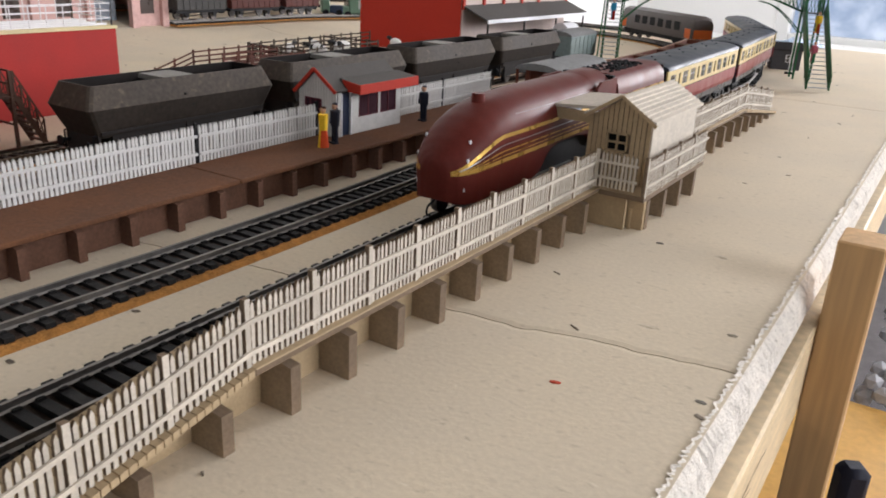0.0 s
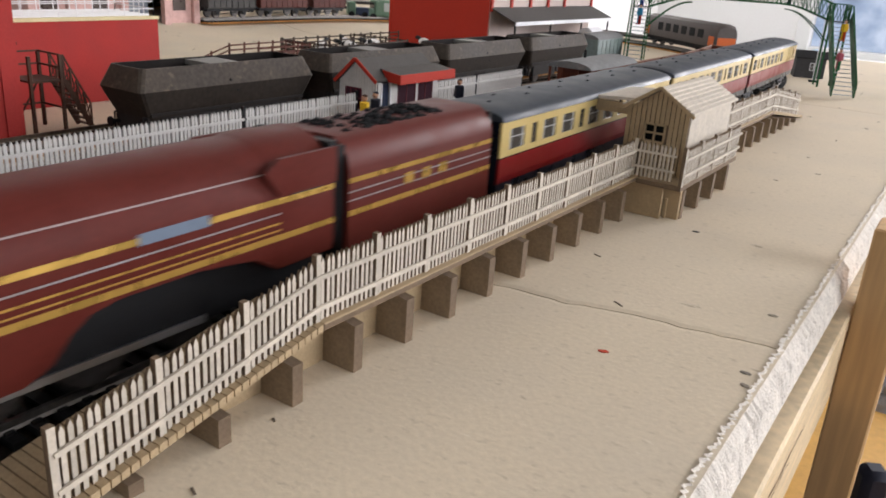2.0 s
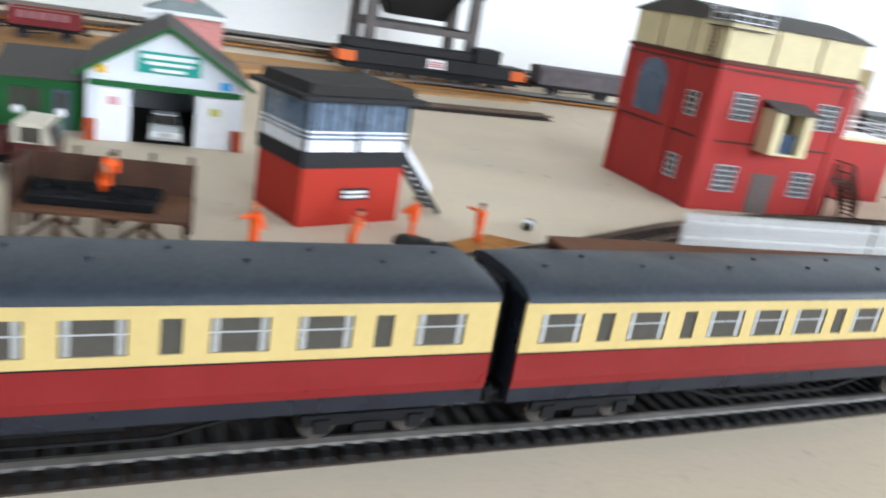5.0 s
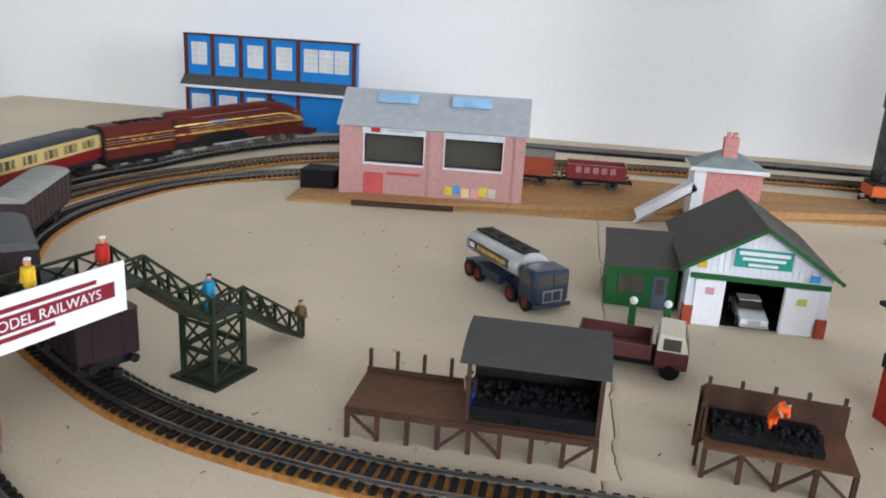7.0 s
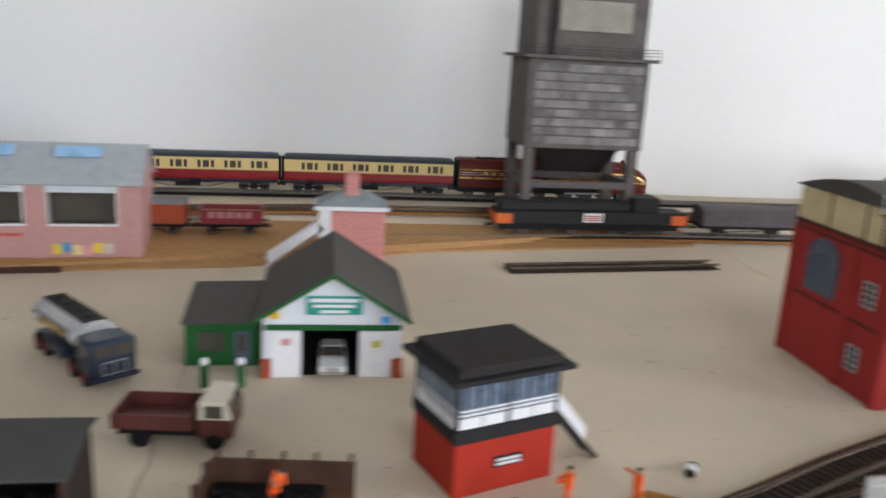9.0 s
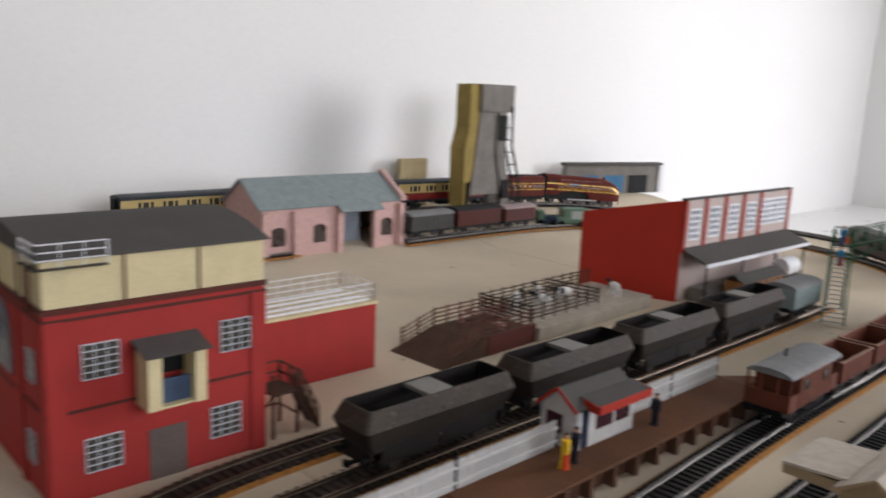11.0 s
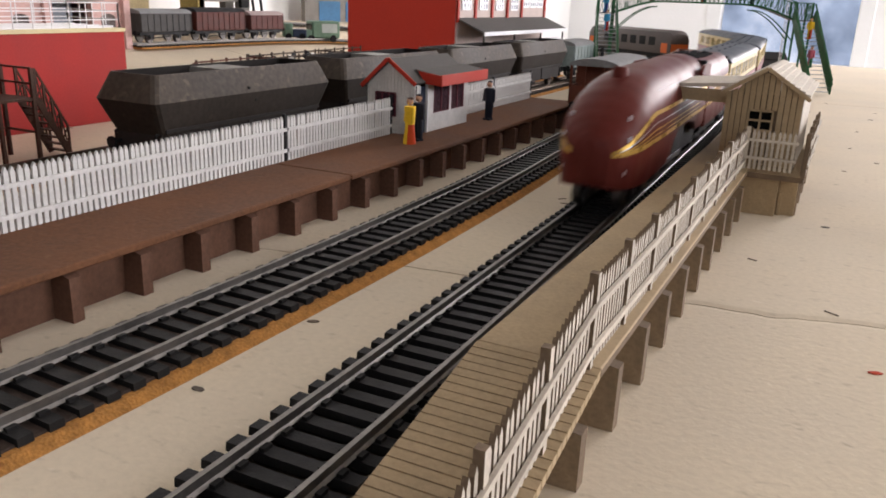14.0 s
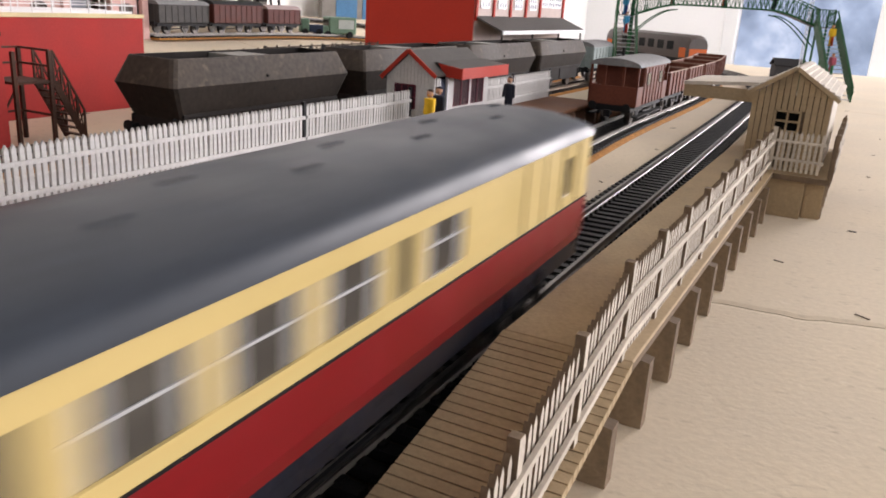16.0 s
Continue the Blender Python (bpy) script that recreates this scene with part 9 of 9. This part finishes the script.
# ---- figures ----
def figure(x, y, z, rz, coat, legs, label, hat=None, arms="down", bend=0.0, base=False, skirt=False):
    """A painted toy figure, one mesh."""
    bm = B()
    lean = math.tan(radians(bend))
    def at(p):
        return (p[0], p[1] + max(0.0, p[2] - 0.0100) * lean, p[2])
    mats = [coat, legs, M_SKIN, hat or M_BLACK]
    def mark(i, start):
        bm.faces.ensure_lookup_table()
        for f in bm.faces[start:]:
            f.material_index = i
    n0 = 0
    if skirt:
        tube(bm, (0, 0, 0.0004), (0, 0, 0.0112), 0.0033, 10, 0.0021)
    else:
        for s in (-1, 1):
            tube(bm, (s * 0.0014, 0, 0), (s * 0.0012, 0, 0.0108), 0.0012, 8, 0.0014)
            box(bm, s * 0.0014 - 0.0010, s * 0.0014 + 0.0010, -0.0012, 0.0026, 0, 0.0010)
    mark(1, n0)
    n0 = len(bm.faces)
    tube(bm, at((0, 0, 0.0100)), at((0, 0, 0.0188)), 0.0024, 10, 0.0029)
    for s in (-1, 1):
        if arms == "down":
            tube(bm, at((s * 0.0030, 0, 0.0182)), at((s * 0.0036, 0.0006, 0.0110)), 0.0009, 6)
        elif arms == "point":
            q = (s * 0.0034, 0.0030, 0.0110) if s < 0 else (0.0100, 0.0020, 0.0178)
            tube(bm, at((s * 0.0026, 0, 0.0178)), at(q), 0.0009, 6)
        else:
            tube(bm, at((s * 0.0028, 0, 0.0180)), at((s * 0.0016, 0.0060, 0.0140)), 0.0009, 6)
    mark(0, n0)
    n0 = len(bm.faces)
    blob(bm, at((0, 0.0002, 0.0211)), 0.0017, 1, 1.05, 1.2, 2)
    mark(2, n0)
    n0 = len(bm.faces)
    blob(bm, at((0, -0.0001, 0.0224)), 0.0018, 1.0, 1.05, 0.55, 1)
    if base:
        tube(bm, (0, 0, -0.0002), (0, 0, 0.0008), 0.0060, 16)
    mark(3, n0)
    ob = part("figure", bm, mats[0], None, "", True)
    for m in mats[1:]:
        ob.data.materials.append(m)
    ob.matrix_basis = pose(x, y, z, 0, 0, rz)
    return tagged(ob, label, "toy figure")


NAVY = mat("navy_cloth", (0.015, 0.017, 0.028), 0.7)
CYAN = mat("cyan_cloth", (0.03, 0.28, 0.50), 0.7)
REDC = mat("red_cloth", (0.50, 0.03, 0.02), 0.7)
KHAKI = mat("khaki_cloth", (0.16, 0.09, 0.045), 0.7)
BLUEJ = mat("blue_jeans", (0.02, 0.06, 0.28), 0.7)
GREENC = mat("green_cloth", (0.05, 0.22, 0.10), 0.7)
ROSE = mat("rose_cloth", (0.50, 0.12, 0.16), 0.7)
REDO = mat("orange_red_cloth", (0.62, 0.07, 0.015), 0.7)
HAIR = mat("brown_hair", (0.05, 0.025, 0.015), 0.7)
figure(-0.2970, 0.4160, 0.0160, 150, M_YELLOW, REDO, "toy woman in a yellow top and orange skirt on the platform", HAIR, skirt=True)
figure(-0.2980, 0.4270, 0.0165, 160, NAVY, NAVY, "toy railway guard in navy uniform by the station door", NAVY)
figure(-0.2990, 0.5170, 0.0165, 170, NAVY, NAVY, "toy porter in navy uniform on the far platform", NAVY)
figure(-0.3230, -0.1630, 0.0, -60, M_ORANGE, M_ORANGE, "toy track worker in orange overalls pointing, on a black base", M_ORANGE, "point", base=True)
figure(-0.3230, -0.1170, 0.0, 30, M_ORANGE, M_ORANGE, "toy track worker in orange overalls bending over, on a black base", HAIR, "fore", 18, True)
figure(-0.3530, -0.0770, 0.0, 170, M_ORANGE, M_ORANGE, "toy track worker in orange overalls watching, on a black base", HAIR, "fore", base=True)
figure(-0.3500, -0.0400, 0.0, 190, M_ORANGE, M_ORANGE, "toy track worker in orange overalls standing on the cork patch", HAIR, "point", base=True)
figure(-0.3350, -0.2270, 0.0175, -70, M_ORANGE, M_ORANGE, "toy coalman in orange overalls shovelling on the bunker", HAIR, "fore", 38)
figure(-0.3200, -0.3760, 0.0175, -90, NAVY, BLUEJ, "toy coalman in blue jeans working at the coal stage", HAIR, "fore", 25)
for lx, ly, lz, c, l, lab in ((0.004, 0.002, 0.0402, CYAN, CYAN, "toy passenger in pale blue on the dark footbridge"), (0.068, -0.002, 0.0762, REDC, KHAKI, "toy passenger in a red coat on the dark footbridge"), (0.108, 0.0, 0.0762, M_YELLOW, KHAKI, "toy passenger in a yellow jacket on the dark footbridge")):
    w = pose(-0.3505, -0.5295, 0, 0, 0, -18) @ Vector((lx, ly, lz))
    figure(w.x, w.y, w.z, -100, c, l, lab, M_WHITE if c is not CYAN else HAIR)
figure(-0.4220, -0.5030, 0.0, -80, KHAKI, KHAKI, "toy man in brown with a bag at the footbridge stairs", HAIR)
for lx, ly, lz, c, l, lab in ((0.2190, -0.036, 0.0560, M_YELLOW, REDO, "toy passenger in yellow on the green stairs"), (0.2130, -0.072, 0.0265, ROSE, GREENC, "toy passenger in pink on the green stairs"), (-0.009, -0.004, 0.0762, CYAN, BLUEJ, "toy passenger in blue at the stair head"), (-0.009, -0.036, 0.0560, CYAN, REDC, "toy passenger in blue and red on the stairs"), (0.104, 0.0, 0.0912, REDO, NAVY, "toy passenger in orange on the bridge deck"), (0.045, 0.0, 0.0900, KHAKI, NAVY, "toy passenger in brown on the bridge deck"), (0.160, 0.0, 0.0900, NAVY, NAVY, "toy passenger in navy on the bridge deck")):
    w = pose(-0.376, 1.053, 0, 0, 0, 20.5) @ Vector((lx, ly, lz))
    figure(w.x, w.y, w.z, 160, c, l, lab, HAIR)


# ---- small things ----
bm = B()
slab(bm, (-0.3180, -0.105, 0.0014), (-0.3140, -0.050, 0.0014), (-0.3440, 0.006, 0.0014), (-0.3640, -0.028, 0.0014), 0.0013)
solo("cork_patch", bm, M_CORK, "loose offcut of orange cork sheet by the signal cabin", "cork sheet")
bundle = thing("sleeper_bundle", -0.3250, -0.0790, 0.0014, 62, "dark wrapped bundle lying on the cork patch", "bundle")
for k in range(3):
    bm = B()
    blob(bm, (-0.010 + 0.010 * k, 0, 0.0042), 0.0062, 1.05, 1.0, 0.72, 2)
    part("roll", bm, mat("black_wrapping", (0.02, 0.02, 0.02), 0.55, var=0.3, scale=200, bump=0.5), bundle, smooth=True)
ck = thing("fallen_cow", -0.382, 0.006, 0.0, 60, "black and white toy cow lying beside the track", "cow")
bm = B()
blob(bm, (0, 0, 0.0030), 0.0036, 1.0, 1.9, 0.8, 2)
part("body", bm, M_WHITE, ck, smooth=True)
bm = B()
blob(bm, (0.0005, 0.0035, 0.0031), 0.0033, 1.05, 0.8, 0.9, 2), blob(bm, (0, -0.0055, 0.0030), 0.0030, 1.0, 0.7, 0.9, 2)
part("patch", bm, M_BLACK, ck, smooth=True)

for pts, nm in ((((-0.752, -0.640), (-0.800, -0.300), (-0.862, -0.100), (-0.892, 0.245), (-0.935, 0.245), (-0.935, -0.30), (-0.87, -0.640)), "front"),):
    bm = B()
    up = [bm.verts.new((x, y, rise(x) + 0.0022)) for x, y in pts]
    lo = [bm.verts.new((x, y, rise(x) - 0.001)) for x, y in pts]
    bm.faces.new(up[::-1])
    for i in range(len(pts)):
        bm.faces.new((up[i], up[(i + 1) % len(pts)], lo[(i + 1) % len(pts)], lo[i]))
    bmesh.ops.recalc_face_normals(bm, faces=bm.faces)
    solo("cork_sheet", bm, mat("tan_cork_sheet", (0.44, 0.25, 0.11), 0.95, var=0.2, scale=160, fine=1400, bump=0.7), "tan cork sheet under the depot and coaling tower", "cork sheet")
bm = B()
box(bm, -0.004, 0.004, -0.055, 0.055, 0, 0.0045)
ob = solo("timber_strip", bm, M_BWOOD, "dark stained strip of wood before the depot", "strip")
ob.matrix_basis = pose(-0.770, -0.515, 0.0, 0, 0, 7)

sig = thing("signal_post", -0.190, 1.165, 0, 10, "white lattice semaphore signal with black and white arm", "signal")
bm = B()
for x in (-0.0018, 0.0018):
    beam(bm, (x, 0, 0), (x, 0, 0.118), 0.0007)
for k in range(20):
    z = 0.003 + k * 0.0057
    beam(bm, (-0.0018, 0, z), (0.0018, 0, z + 0.0057), 0.0005), beam(bm, (0.0018, 0, z), (-0.0018, 0, z + 0.0057), 0.0005)
part("mast", bm, M_WHITE, sig)
bm = B()
box(bm, -0.001, 0.019, -0.0006, 0.0006, -0.0020, 0.0020, pose(0.002, -0.001, 0.110, 0, -40, 0))
arm = part("arm", bm, M_WHITE, sig)
bm = B()
box(bm, 0.010, 0.014, -0.0009, 0.0009, -0.0021, 0.0021, pose(0.002, -0.001, 0.110, 0, -40, 0))
part("arm_stripe", bm, M_BLACK, arm)
bm = B()
box(bm, -0.006, 0.006, -0.005, 0.005, 0, 0.002)
part("base", bm, M_BLACK, sig)
hut = thing("lamp_hut", -0.208, 1.215, 0, 20, "small dark lineside hut beside the signal", "hut")
bm = B()
box(bm, -0.018, 0.018, -0.013, 0.013, 0, 0.026, bev=0.0006)
part("wall", bm, mat("dark_grey_hut", (0.05, 0.048, 0.05), 0.7), hut)
bm = B()
slab(bm, (-0.020, 0, 0.034), (0.020, 0, 0.034), (0.020, -0.015, 0.0255), (-0.020, -0.015, 0.0255), 0.001), slab(bm, (-0.020, 0, 0.034), (0.020, 0, 0.034), (0.020, 0.015, 0.0255), (-0.020, 0.015, 0.0255), 0.001)
part("roof", bm, M_BLACKCARD, hut)
window(hut, pose(0.004, -0.0132, 0.0100), 0.0090, 0.0090, 2, 2, M_WHITE)

bm = B()
bmesh.ops.create_icosphere(bm, subdivisions=4, radius=1.0)
for v in bm.verts:
    c = v.co.copy()
    k = 1.0 + 0.45 * noise.noise(c * 2.1) + 0.25 * abs(noise.noise(c * 5.3)) - 0.2 * abs(noise.noise(c * 9.0))
    v.co = Vector((0.062 * c.x * k, 0.045 * c.y * k, 0.030 + 0.030 * max(-1.0, c.z * k)))
ob = solo("plastic_bag", bm, mat("pale_blue_plastic", (0.50, 0.62, 0.78), 0.25, var=0.35, scale=80), "crumpled pale blue plastic bag on the window shelf", "bag")
ob.matrix_basis = pose(-0.400, 2.46, -0.112)

drill = thing("cordless_drill", 0.008, 0.700, -0.354, 30, "black cordless tool lying on the plywood sheet", "power tool")
bm = B()
box(bm, -0.018, 0.018, -0.045, 0.045, 0.0, 0.035, bev=0.008)
part("body", bm, M_BLACK, drill, smooth=True)
bm = B()
box(bm, -0.012, 0.012, 0.020, 0.044, 0.034, 0.105, bev=0.006)
part("grip", bm, mat("dark_navy_rubber", (0.015, 0.017, 0.03), 0.6), drill, smooth=True)

motions()
